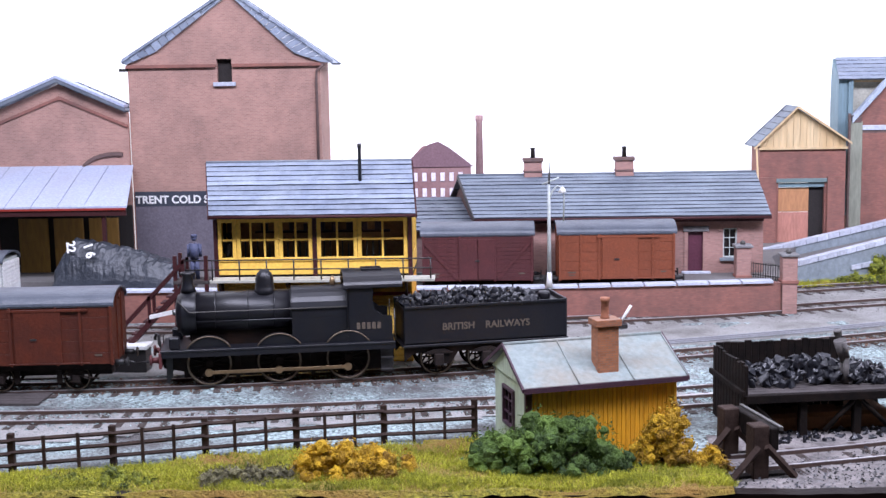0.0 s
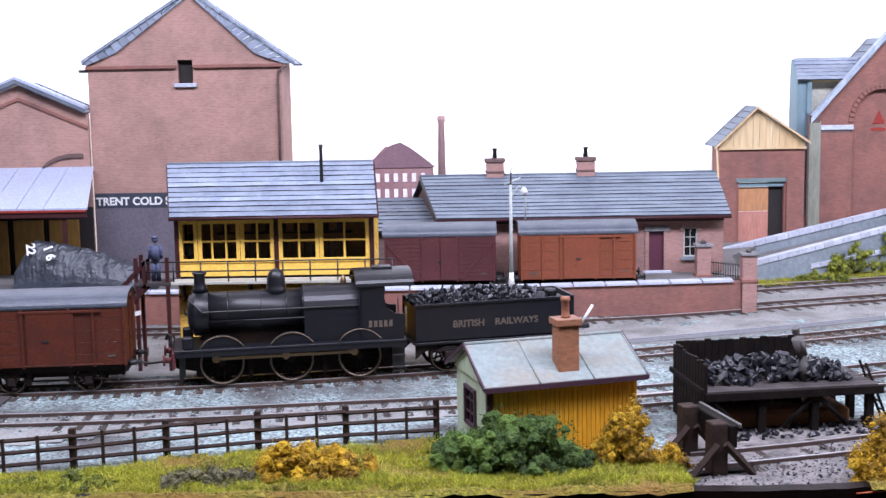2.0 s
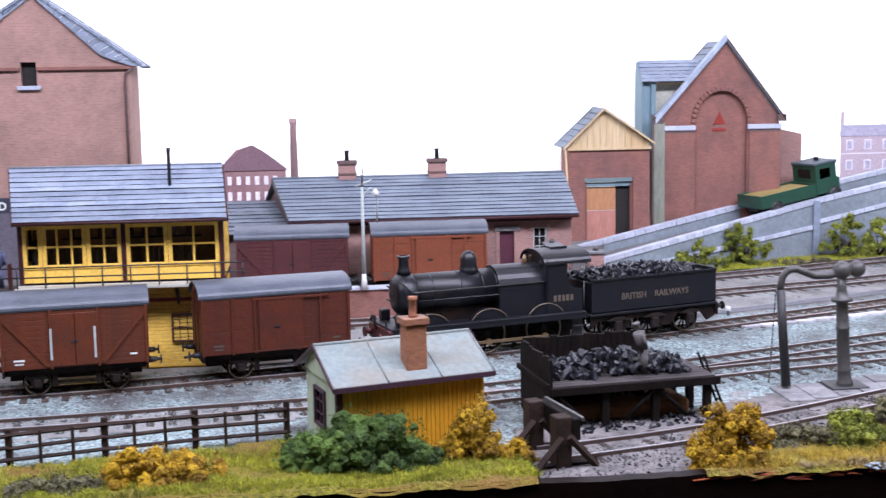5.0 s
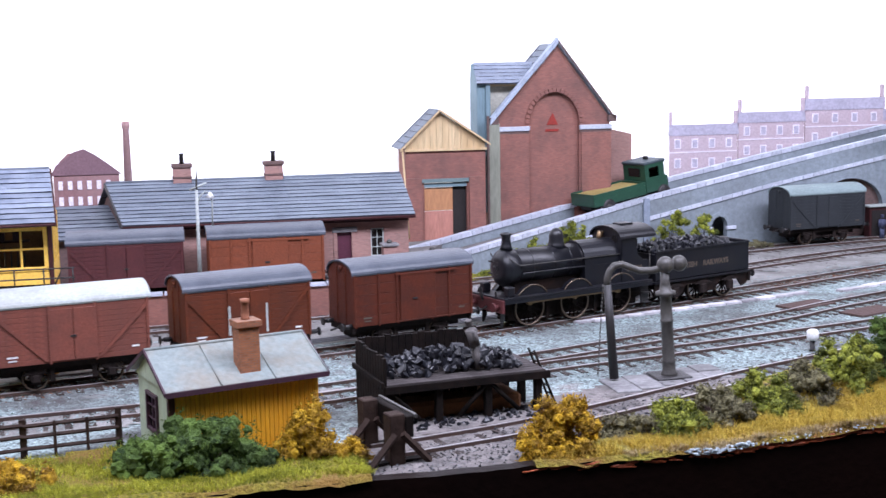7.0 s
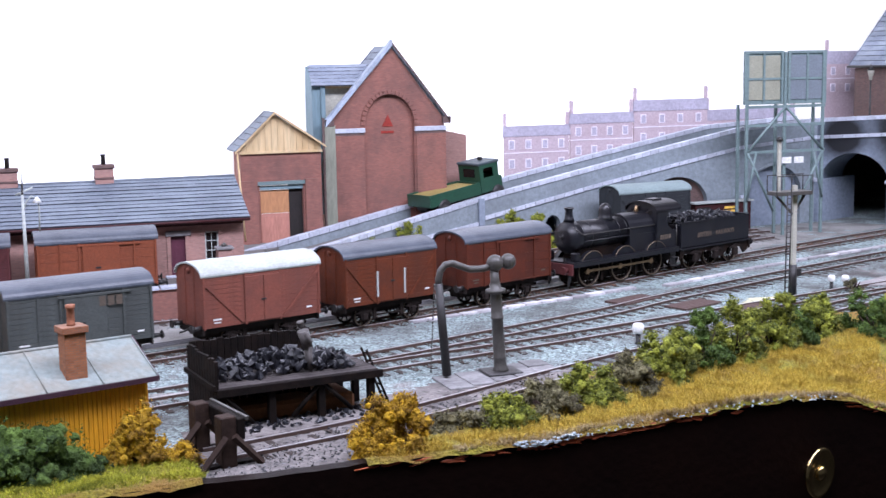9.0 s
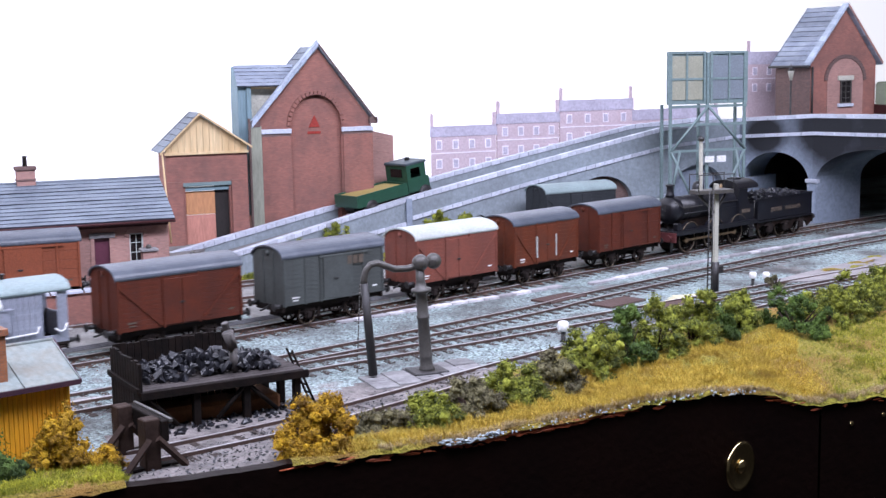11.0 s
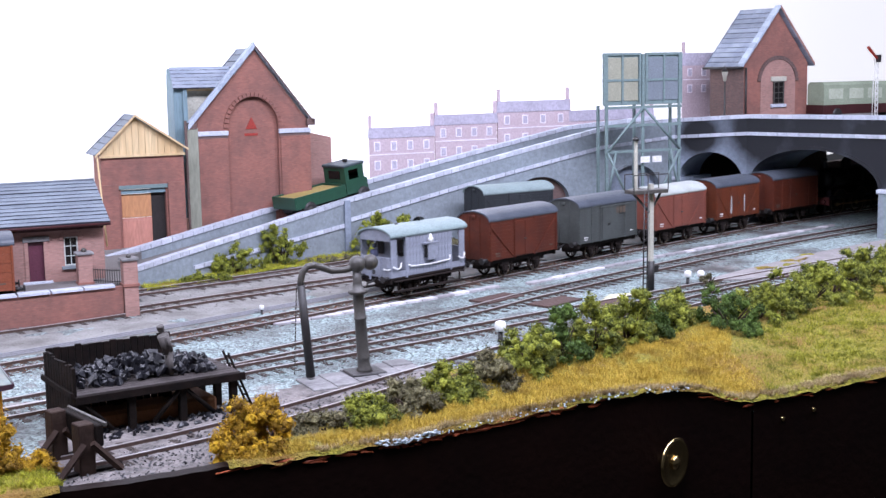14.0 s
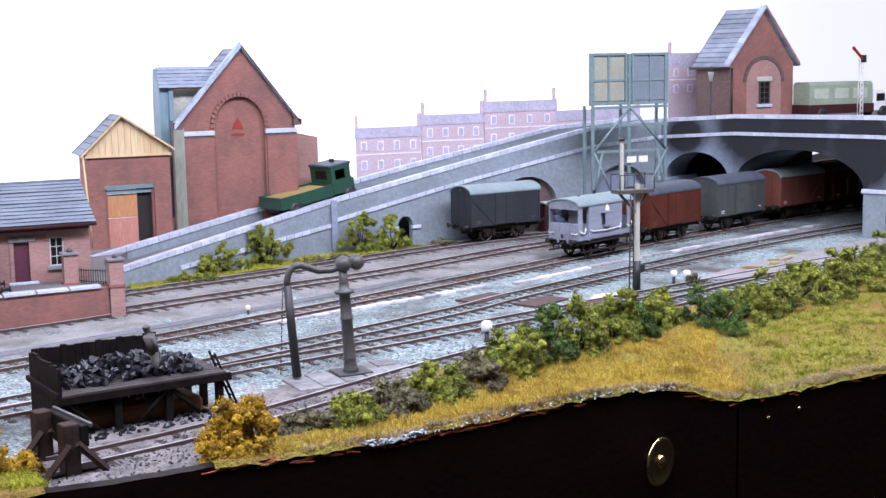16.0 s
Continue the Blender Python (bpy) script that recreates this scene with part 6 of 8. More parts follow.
def hoist_tower():
    s = thing("hoist_tower", "blue-grey clad hoist tower with a slated roof", "tower", mpose(6, 0, -6.5))
    part("side_cladding", box(bmesh.new(), 304, 311, 1062, 1085, 40, 145), CLAD_BLUE, s)
    part("front_panel", box(bmesh.new(), 314, 352, 1068, 1070, 40, 141), CREAM, s)
    part("corner_post", box(bmesh.new(), 311, 314.5, 1060, 1066, 40, 143), CLAD_BLUE, s)
    part("front_head", box(bmesh.new(), 311, 352, 1061, 1063, 141, 143), PLANK_OCHRE, s)
    slatted_roof(s, (303, 1058, 143), (356, 1058, 143), (362, 1082, 160), (306, 1082, 160), 6, SLATE)
    part("side_gable", prism(bmesh.new(), [(1062, 145), (1082, 159), (1085, 145)], 304, 307, "x"), CLAD_BLUE, s)
    part("chute_leg", box(bmesh.new(), 311, 320, 1052, 1054, 30, 112, 0.3), CHUTE_GREY, s)
    part("chute_edge", box(bmesh.new(), 309.5, 311, 1051, 1054, 24, 118), BRICK_DARK, s)
    return s


def wing_wall():
    bm = box(bmesh.new(), 424, 452, 1092, 1100, 10, 92)
    prism(bm, [(424, 92), (452, 92), (430, 97), (424, 99)], 1092, 1100)
    return solid("low_annexe", bm, BRICK_PINK, "low brick annexe beside the warehouse", "building")


lock_up()
gable_warehouse()
hoist_tower()
wing_wall()


# ---- ramp and bridge ----
FACE = [(252, 961, 12), (444, 1040, 43), (565, 1062, 64), (640, 1069, 78), (713, 1075, 91), (806, 1090, 96)]


def along(pts, u):
    """A point at the share u of the way along a polyline."""
    d = [(Vector(b) - Vector(a)).length for a, b in zip(pts, pts[1:])]
    s = u * sum(d)
    for (a, b), L in zip(zip(pts, pts[1:]), d):
        if s <= L:
            return Vector(a).lerp(Vector(b), s / L), (Vector(b) - Vector(a)).normalized()
        s -= L
    return Vector(pts[-1]), (Vector(pts[-1]) - Vector(pts[-2])).normalized()


def wall_run(parent, name, pts, z0, z1, thick, material, out=0.0):
    """A wall of even thickness along plan points; z0 and z1 are functions of the point."""
    bm = bmesh.new()
    rings = []
    for i, p in enumerate(pts):
        a, b = Vector(pts[max(i - 1, 0)][:2]), Vector(pts[min(i + 1, len(pts) - 1)][:2])
        d = (b - a).normalized()
        n = Vector((-d.y, d.x))
        q = Vector(p[:2])
        f_, r = q - n * out, q + n * thick
        rings.append([bm.verts.new((*f_, z0(p))), bm.verts.new((*f_, z1(p))), bm.verts.new((*r, z1(p))), bm.verts.new((*r, z0(p)))])
    for a, b in zip(rings, rings[1:]):
        for k in range(4):
            bm.faces.new((a[k], b[k], b[(k + 1) % 4], a[(k + 1) % 4]))
    bm.faces.new(rings[0])
    bm.faces.new(rings[-1][::-1])
    bmesh.ops.recalc_face_normals(bm, faces=bm.faces[:])
    return part(name, bm, material, parent)


def coping_run(parent, pts, dz, size, thick, count, h=3.6, name="coping_stone"):
    for k in range(count):
        a, d = along(pts, (k + 0.02) / count)
        b, _ = along(pts, (k + 0.96) / count)
        n = Vector((-d.y, d.x, 0)).normalized()
        bm = bmesh.new()
        vs = []
        for p in (a, b):
            for o in (-size, thick + size):
                for z in (0, h):
                    vs.append(bm.verts.new(p + n * o + Vector((0, 0, dz + z))))
        for f_ in ((0, 1, 3, 2), (4, 6, 7, 5), (0, 4, 5, 1), (2, 3, 7, 6), (1, 5, 7, 3), (0, 2, 6, 4)):
            bm.faces.new([vs[i] for i in f_])
        bmesh.ops.recalc_face_normals(bm, faces=bm.faces[:])
        part(name, bm, COPING, parent)


def arch_wall(parent, a, b, x0, x1, spring, rise, top_a, top_b, material, name, depth=5.0):
    """A wall from plan point a to b with one arched opening between x0 and x1 along it."""
    a, b = Vector(a), Vector(b)
    L = (b - a).length
    d = (b - a).normalized()
    n = Vector((-d.y, d.x))
    top = lambda s: top_a + (top_b - top_a) * s / L
    arc = [((x0 + x1) / 2 - (x1 - x0) / 2 * math.cos(t), spring + rise * math.sin(t)) for t in [math.pi * k / 24 for k in range(25)]]
    low = [(0, -3), (x0, -3)] + arc + [(x1, -3), (L, -3)]
    bm = bmesh.new()
    for dd in (0, depth):
        cols = []
        pts = [(0.0, -3.0), (x0, -3.0)] + arc + [(x1, -3.0), (L, -3.0)]
        lowv = [bm.verts.new((*(a + d * s + n * dd), z)) for s, z in pts]
        upv = [bm.verts.new((*(a + d * s + n * dd), top(s))) for s, z in pts]
        for i in range(len(pts) - 1):
            if abs(pts[i][0] - pts[i + 1][0]) > 1e-6:
                bm.faces.new((lowv[i], lowv[i + 1], upv[i + 1], upv[i]))
        cols.append(lowv)
        if dd == 0:
            front = lowv
        else:
            for i in range(1, len(pts) - 2):
                bm.faces.new((front[i + 1], front[i], lowv[i], lowv[i + 1]))
    bmesh.ops.recalc_face_normals(bm, faces=bm.faces[:])
    part(name, bm, material, parent)
    ring = bmesh.new()
    for (s0, z0), (s1, z1) in zip(arc, arc[1:]):
        mid = Vector(((x0 + x1) / 2, spring - 2))
        o = [(Vector((s, z)) - mid).normalized() * 3.2 + Vector((s, z)) for s, z in ((s0, z0), (s1, z1))]
        vs = [ring.verts.new((*(a + d * s + n * dd), z)) for dd in (-0.9, 0.3) for s, z in ((s0, z0), (s1, z1), tuple(o[1]), tuple(o[0]))]
        for f_ in ((0, 1, 2, 3), (0, 4, 5, 1), (3, 2, 6, 7)):
            ring.faces.new([vs[i] for i in f_])
    bmesh.ops.remove_doubles(ring, verts=ring.verts[:], dist=0.01)
    part("arch_ring", ring, STONE_BLUE if material is STONE_BLUE else STONE_SOOT, parent)
    for s in (x0 - 3.5, x1 + 3.5):
        for z, w, h in ((spring - 2.5, 4.6, 3.0),):
            bm = box(bmesh.new(), -w, w, -1.8, 1, z, z + h, 0.3)
            part("impost", bm, COPING, parent, at=Matrix.Translation((*((a + d * s) * K), 0)) @ Matrix.Rotation(math.atan2(d.y, d.x), 4, "Z"))


def ramp_and_bridge():
    r = thing("road_ramp", "grey stone road ramp with pale coped parapets", "ramp")
    solid_pts = [p for p in FACE if p[0] <= 444]
    wall_run(r, "ramp_wall", solid_pts, lambda p: -3, lambda p: p[2] - 3.6, 4, STONE_BLUE)
    # string courses
    coping_run(r, [(p[0], p[1], p[2]) for p in FACE[:2]], -3.6, 0.9, 4, 26)
    coping_run(r, [(p[0], p[1], p[2]) for p in FACE[1:6]], -3.6, 0.9, 4, 44)
    coping_run(r, [(300, 980.3, 6), (444, 1040, 22)], -2.2, 1.2, 0.5, 18, 3.2, "string_stone")
    coping_run(r, [(448, 1040.5, 26), (565, 1062, 47), (713, 1075, 73), (806, 1090, 79)], -2.2, 1.2, 0.5, 36, 3.2, "string_stone")
    part("expansion_pilaster", box(bmesh.new(), 442, 447, 1036.5, 1042, -2, 42), STONE_SOOT, r)
    back = [(238, 992, 17), (431, 1076, 45), (552, 1098, 66), (700, 1112, 92), (812, 1132, 97)]
    wall_run(r, "rear_parapet", back, lambda p: -3, lambda p: p[2] - 3.6, 4, STONE_BLUE)
    coping_run(r, back, -3.6, 0.9, 4, 60)
    # road between the parapets
    bm = bmesh.new()
    lanes = [((254, 966, 8), (239, 990, 8)), ((446, 1044, 33), (432, 1074, 33)), ((566, 1066, 54), (553, 1096, 54)), ((713, 1079, 80), (701, 1110, 80)), ((808, 1094, 85), (812, 1130, 85))]
    vs = [[bm.verts.new(p) for p in pair] for pair in lanes]
    for a, b in zip(vs, vs[1:]):
        bm.faces.new((a[0], b[0], b[1], a[1]))
    part("roadway", bm, CINDER, r)
    # arches under the upper ramp
    arch_wall(r, (444, 1040), (565, 1062), 64, 80, 14, 9, 41, 62, STONE_BLUE, "arch_wall")
    arch_wall(r, (565, 1062), (713, 1075), 46, 112, 24, 25, 62, 89, STONE_BLUE, "arch_wall")
    # brown recess wall, with the shade under the arch put into its dark brick
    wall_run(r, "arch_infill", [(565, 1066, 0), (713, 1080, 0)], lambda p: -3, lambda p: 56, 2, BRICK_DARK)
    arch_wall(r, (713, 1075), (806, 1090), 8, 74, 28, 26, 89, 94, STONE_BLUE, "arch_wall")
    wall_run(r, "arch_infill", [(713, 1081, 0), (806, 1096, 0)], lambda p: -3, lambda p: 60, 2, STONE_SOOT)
    b = thing("road_bridge", "sooty grey stone road bridge with wide arches over the tracks", "bridge")
    A, B, C, D = (806, 1090), (846, 1030), (872, 872), (905, 740)
    arch_wall(b, A, B, 3, 69, 34, 30, 94, 98, STONE_SOOT, "arch_wall", 60)
    arch_wall(b, B, C, 5, 150, 38, 32, 98, 100, STONE_SOOT, "arch_wall", 60)
    arch_wall(b, C, D, 14, 110, 38, 34, 100, 98, STONE_SOOT, "arch_wall", 60)
    top = [(806, 1090, 96), (846, 1030, 100), (872, 872, 102), (905, 740, 100)]
    coping_run(b, top, -3.6, 1.0, 5, 40)
    coping_run(b, [(p[0], p[1], p[2] - 18) for p in top], -1.5, 1.4, 0.5, 30, 3.2, "string_stone")
    # deck carried far beyond the house to shut light out below
    deck = bmesh.new()
    prism(deck, [(810, 1094), (850, 1032), (876, 873), (909, 742), (1500, 742), (1500, 1500), (850, 1250), (812, 1132)], 82, 86, "z")
    part("road_deck", deck, CINDER, b)
    # enclosing walls added under the deck so that the arches stay dark
    part("added_undercroft_wall", prism(bmesh.new(), [(812, 1136), (850, 1250), (1272, 1405), (1272, 1415), (846, 1256), (808, 1138)], -3, 82, "z"), BRICK_DARK, b)
    # low wall added to bound the bright gap seen through the arch
    part("added_low_undercroft_wall", prism(bmesh.new(), [(1272, 1405), (1500, 1490), (1500, 1500), (1272, 1415)], -3, 13, "z"), BRICK_DARK, b)
    part("added_undercroft_wall", box(bmesh.new(), 1490, 1500, 742, 1488, -3, 82), STONE_SOOT, b)
    part("added_undercroft_wall", box(bmesh.new(), 912, 1489, 742, 750, -3, 82), STONE_SOOT, b)
    for (x, y), w in (((846, 1030), 4.5), ((872, 870), 10), ((806, 1090), 4)):
        g = math.atan2(-1, 0.42)
        part("pier", box(bmesh.new(), -w, w, -2.4, 62, -3, 38, 0.3), STONE_SOOT if w != 10 else STONE_BLUE, b, at=Matrix.Translation((x * K, y * K, 0)) @ Matrix.Rotation(g, 4, "Z"))
        part("pier_cap", box(bmesh.new(), -w - 1.5, w + 1.5, -3.6, 3, 36, 39.5, 0.4), COPING, b, at=Matrix.Translation((x * K, y * K, 0)) @ Matrix.Rotation(g, 4, "Z"))
    return r


ramp_and_bridge()


def bridge_house():
    h = thing("bridge_house", "red brick gabled house on the bridge approach", "house")
    x0, x1, y, z0, ze = 935, 1019, 1150, 84, 147
    xa, za = 977, 203
    part("front_wall", box(bmesh.new(), x0, x1, y, y + 4, z0, ze), BRICK_RED, h)
    part("front_gable", prism(bmesh.new(), [(x0, ze), (x1, ze), (xa, za)], y, y + 4), BRICK_RED, h)
    bm = bmesh.new()
    prism(bm, [(x0, y + 0.5), (x0 + 4, y + 4), (x0 - 5 + 4, y + 52), (x0 - 5, y + 52)], z0, ze - 2, "z")
    part("side_wall", bm, BRICK_DARK, h)
    cx = (x0 + x1) / 2 + 2
    arc = [(cx + 23 * math.cos(a), 128 + 23 * math.sin(a)) for a in [math.pi * k / 20 for k in range(21)]]
    part("blind_arch", prism(bmesh.new(), [(cx + 23, z0), *arc, (cx - 23, z0)], y - 0.9, y - 0.1), BRICK_PINK, h)
    for k in range(21):
        a = math.pi * (k + 0.5) / 21
        bm = box(bmesh.new(), -1.7, 1.7, y - 1.8, y, 0, 4, 0.15)
        bmesh.ops.transform(bm, matrix=Matrix.Translation((cx + 23 * math.cos(a), 0, 128 + 23 * math.sin(a))) @ Matrix.Rotation(math.pi / 2 - a, 4, "Y"), verts=bm.verts[:])
        part("arch_voussoir", bm, BRICK_DARK, h)
    sash_window(h, cx - 7, cx + 7, 104, 128, y - 2.4, 2, 4, GREY_IRON, "window", 1.2, 0.6)
    part("window_head", box(bmesh.new(), cx - 10, cx + 10, y - 2.6, y - 0.4, 128, 133, 0.3), CREAM, h)
    part("window_sill", box(bmesh.new(), cx - 10, cx + 10, y - 3.2, y - 0.4, 100.5, 104, 0.3), COPING, h)
    slatted_roof(h, (x0 - 6, y - 5, ze - 3), (x0 - 11, y + 55, ze - 3), (xa - 5, y + 55, za + 2), (xa, y - 5, za + 2), 12, SLATE, 1.1)
    slatted_roof(h, (x1, y + 55, ze - 3), (x1 + 5, y - 5, ze - 3), (xa, y - 5, za + 2), (xa - 5, y + 55, za + 2), 6, SLATE)
    for i in range(11):
        u0, u1 = i / 11, (i + 0.95) / 11
        for ex in (x0 - 6, x1 + 5):
            p, q = (ex + (xa - ex) * u0, ze - 3 + (za + 5 - ze) * u0), (ex + (xa - ex) * u1, ze - 3 + (za + 5 - ze) * u1)
            part("verge_slab", prism(bmesh.new(), [p, q, (q[0], q[1] + 3.2), (p[0], p[1] + 3.2)], y - 6, y + 3), VERGE if ex < xa else BRICK_PINK, h)
    part("downpipe", rod(bmesh.new(), (x0 + 1, y - 2, z0), (x0 + 1, y - 2, ze - 4), 1.1, 1.1, 8), IRON, h)
    part("gutter", rod(bmesh.new(), (x0 - 7, y - 5, ze - 4), (x0 - 12, y + 55, ze - 4), 1.4, 1.4, 8), IRON, h)
    return h


bridge_house()


def terrace(name, x0, x1, y, z0, ze, zr, label, heading=0, wins=3):
    """A row of houses printed faintly on the backscene: thin card relief."""
    t_ = thing(name, label, "houses", mpose(x0, y, 0, 0, 0, heading), kind="structure")
    w = x1 - x0
    part("printed_wall", box(bmesh.new(), 0, w, 0, 2, z0, ze), LILAC_PRINT, t_)
    part("printed_roof", prism(bmesh.new(), [(-1.5, ze), (w + 1.5, ze), (w, zr), (0, zr)], -0.6, 2), LILAC_ROOF, t_)
    part("printed_string_course", box(bmesh.new(), 0, w, -0.4, 0, ze - 16, ze - 15), PRINT_PALE, t_)
    for k in range(wins):
        x = w * (k + 0.5) / wins
        for z in (ze - 12, ze - 30):
            f_ = part("printed_window", box(bmesh.new(), x - 3.2, x + 3.2, -0.5, 0, z, z + 9), PRINT_PALE, t_)
            part("pane", box(bmesh.new(), x - 2.2, x + 2.2, -0.8, -0.5, z + 0.8, z + 8), LILAC_ROOF, f_)
    for x in (1.5, w - 1.5):
        part("printed_chimney", box(bmesh.new(), x - 1.6, x + 1.6, -0.5, 2, zr - 2, zr + 12), LILAC_PRINT, t_)
    return t_


terrace("terraced_houses", 520, 589, 1176, 40, 84, 94, "faded lilac printed terrace on the backscene", 2, 4)
terrace("terraced_houses", 590, 658, 1178, 40, 94, 104, "faded lilac printed terrace on the backscene", 2, 4)
terrace("terraced_houses", 659, 742, 1180, 40, 104, 115, "faded lilac printed terrace on the backscene", 2, 4)
terrace("terraced_houses", 745, 860, 1190, 40, 92, 103, "faded lilac printed terrace on the backscene", 8, 5)
terrace("terraced_houses", 928, 985, 1250, 60, 146, 160, "faded lilac printed terrace on the backscene", 0, 3)


def mill():
    m = thing("mill", "printed brown mill and chimney on the backscene", "mill", kind="structure")
    y = 978
    part("printed_block", prism(bmesh.new(), [(-12, 40), (32, 40), (32, 82), (22, 90), (14, 96), (-2, 96), (-8, 90), (-12, 82)], y, y + 3), MILL_PRINT, m)
    part("printed_roof", prism(bmesh.new(), [(-14, 81), (34, 81), (24, 89), (16, 95), (9, 99), (2, 97), (-4, 92), (-10, 88)], y - 0.8, y), painted("printed_mill_roof", (0.22, 0.13, 0.15), 0.9), m)
    for k in range(6):
        for z in (60, 71):
            part("printed_window", box(bmesh.new(), -9 + k * 6.4, -6 + k * 6.4, y - 0.6, y, z, z + 6), PRINT_PALE, m)
    part("printed_annexe", prism(bmesh.new(), [(18, 40), (60, 40), (60, 62), (46, 72), (30, 66), (18, 62)], y - 2, y - 0.8), MILL_PRINT, m)
    part("printed_stack", lathe(bmesh.new(), [(3.4, 40), (2.2, 112), (2.8, 113), (2.8, 117)], 12, Matrix.Translation((38, y, 0))), painted("printed_stack_brick", (0.42, 0.26, 0.25), 0.9), m)
    return m


mill()


def hoarding():
    h = thing("advertising_hoarding", "grey-green steel hoarding frame seen from behind", "hoarding", mpose(680, 1018, 0))
    for x in (0, 44):
        p = part("board", box(bmesh.new(), x, x + 39, 1, 2.4, 113, 159, 0.8), STEEL_GREEN, h)
        part("board_back", box(bmesh.new(), x + 3, x + 36, 0.2, 1, 117, 155), painted("weathered_board", (0.30, 0.30, 0.23) if x == 0 else (0.17, 0.20, 0.23), 0.8, broad=40), p)
        for xx in (x + 1.2, x + 19.5, x + 37.8):
            part("board_stile", box(bmesh.new(), xx - 1, xx + 1, -0.8, 1, 113, 159), STEEL_GREEN, p)
        for z in (114.2, 135, 157.8):
            part("board_rail", box(bmesh.new(), x, x + 39, -0.5, 0.9, z - 1, z + 1), STEEL_GREEN, p)
    for x in (3, 41, 80):
        for y in (0, 14):
            part("leg", box(bmesh.new(), x - 1.2, x + 1.2, y - 1, y + 1, -2, 113 if y else 158), STEEL_GREEN, h)
    for z in (72, 95, 111):
        part("cross_beam", box(bmesh.new(), 1, 82, -1.4, 0, z - 1.2, z + 1.2), STEEL_GREEN, h)
    for a, b in (((3, 72), (41, 111)), ((41, 111), (80, 72)), ((3, 72), (30, 20)), ((80, 72), (52, 20)), ((12, 72), (3, 30)), ((70, 72), (80, 30))):
        part("brace", rod(bmesh.new(), (a[0], -1.6, a[1]), (b[0], -1.6, b[1]), 1.2, 1.2, 6), STEEL_GREEN, h)
    for x in (37, 49.5):
        part("white_name_bar", box(bmesh.new(), x, x + 9.5, -3.4, -2.8, 61.5, 67), WHITE_PAINT, h)
    return h


hoarding()


def lineside_stall():
    k = thing("lineside_stall", "dark maroon timber stall with a cream sign and flat pale-edged roof", "stall", mpose(655, 1055, -2.2, 0, 0, 4))
    part("stall_body", box(bmesh.new(), 0, 60, 0, 8, 0, 27, 0.4), MAROON, k)
    part("stall_roof", box(bmesh.new(), -2, 62, -2, 9, 27, 28.6, 0.3), ROOF_WHITE, k)
    part("dark_doorway", box(bmesh.new(), 2, 16, -0.4, 0.2, 0, 24), GAP_DARK, k)
    for i in range(4):
        part("sign_bar", box(bmesh.new(), 30 + (i % 2), 46 - (i % 2), -0.7, -0.2, 12 + i * 3.2, 14 + i * 3.2), YELLOW_PALE, k)
    return k


lineside_stall()
miniature_figure(mpose(664, 1050, -2.2, 0, 0, -90), NAVY, "small painted figure in blue beside the lineside stall", 0.0, 0.9)


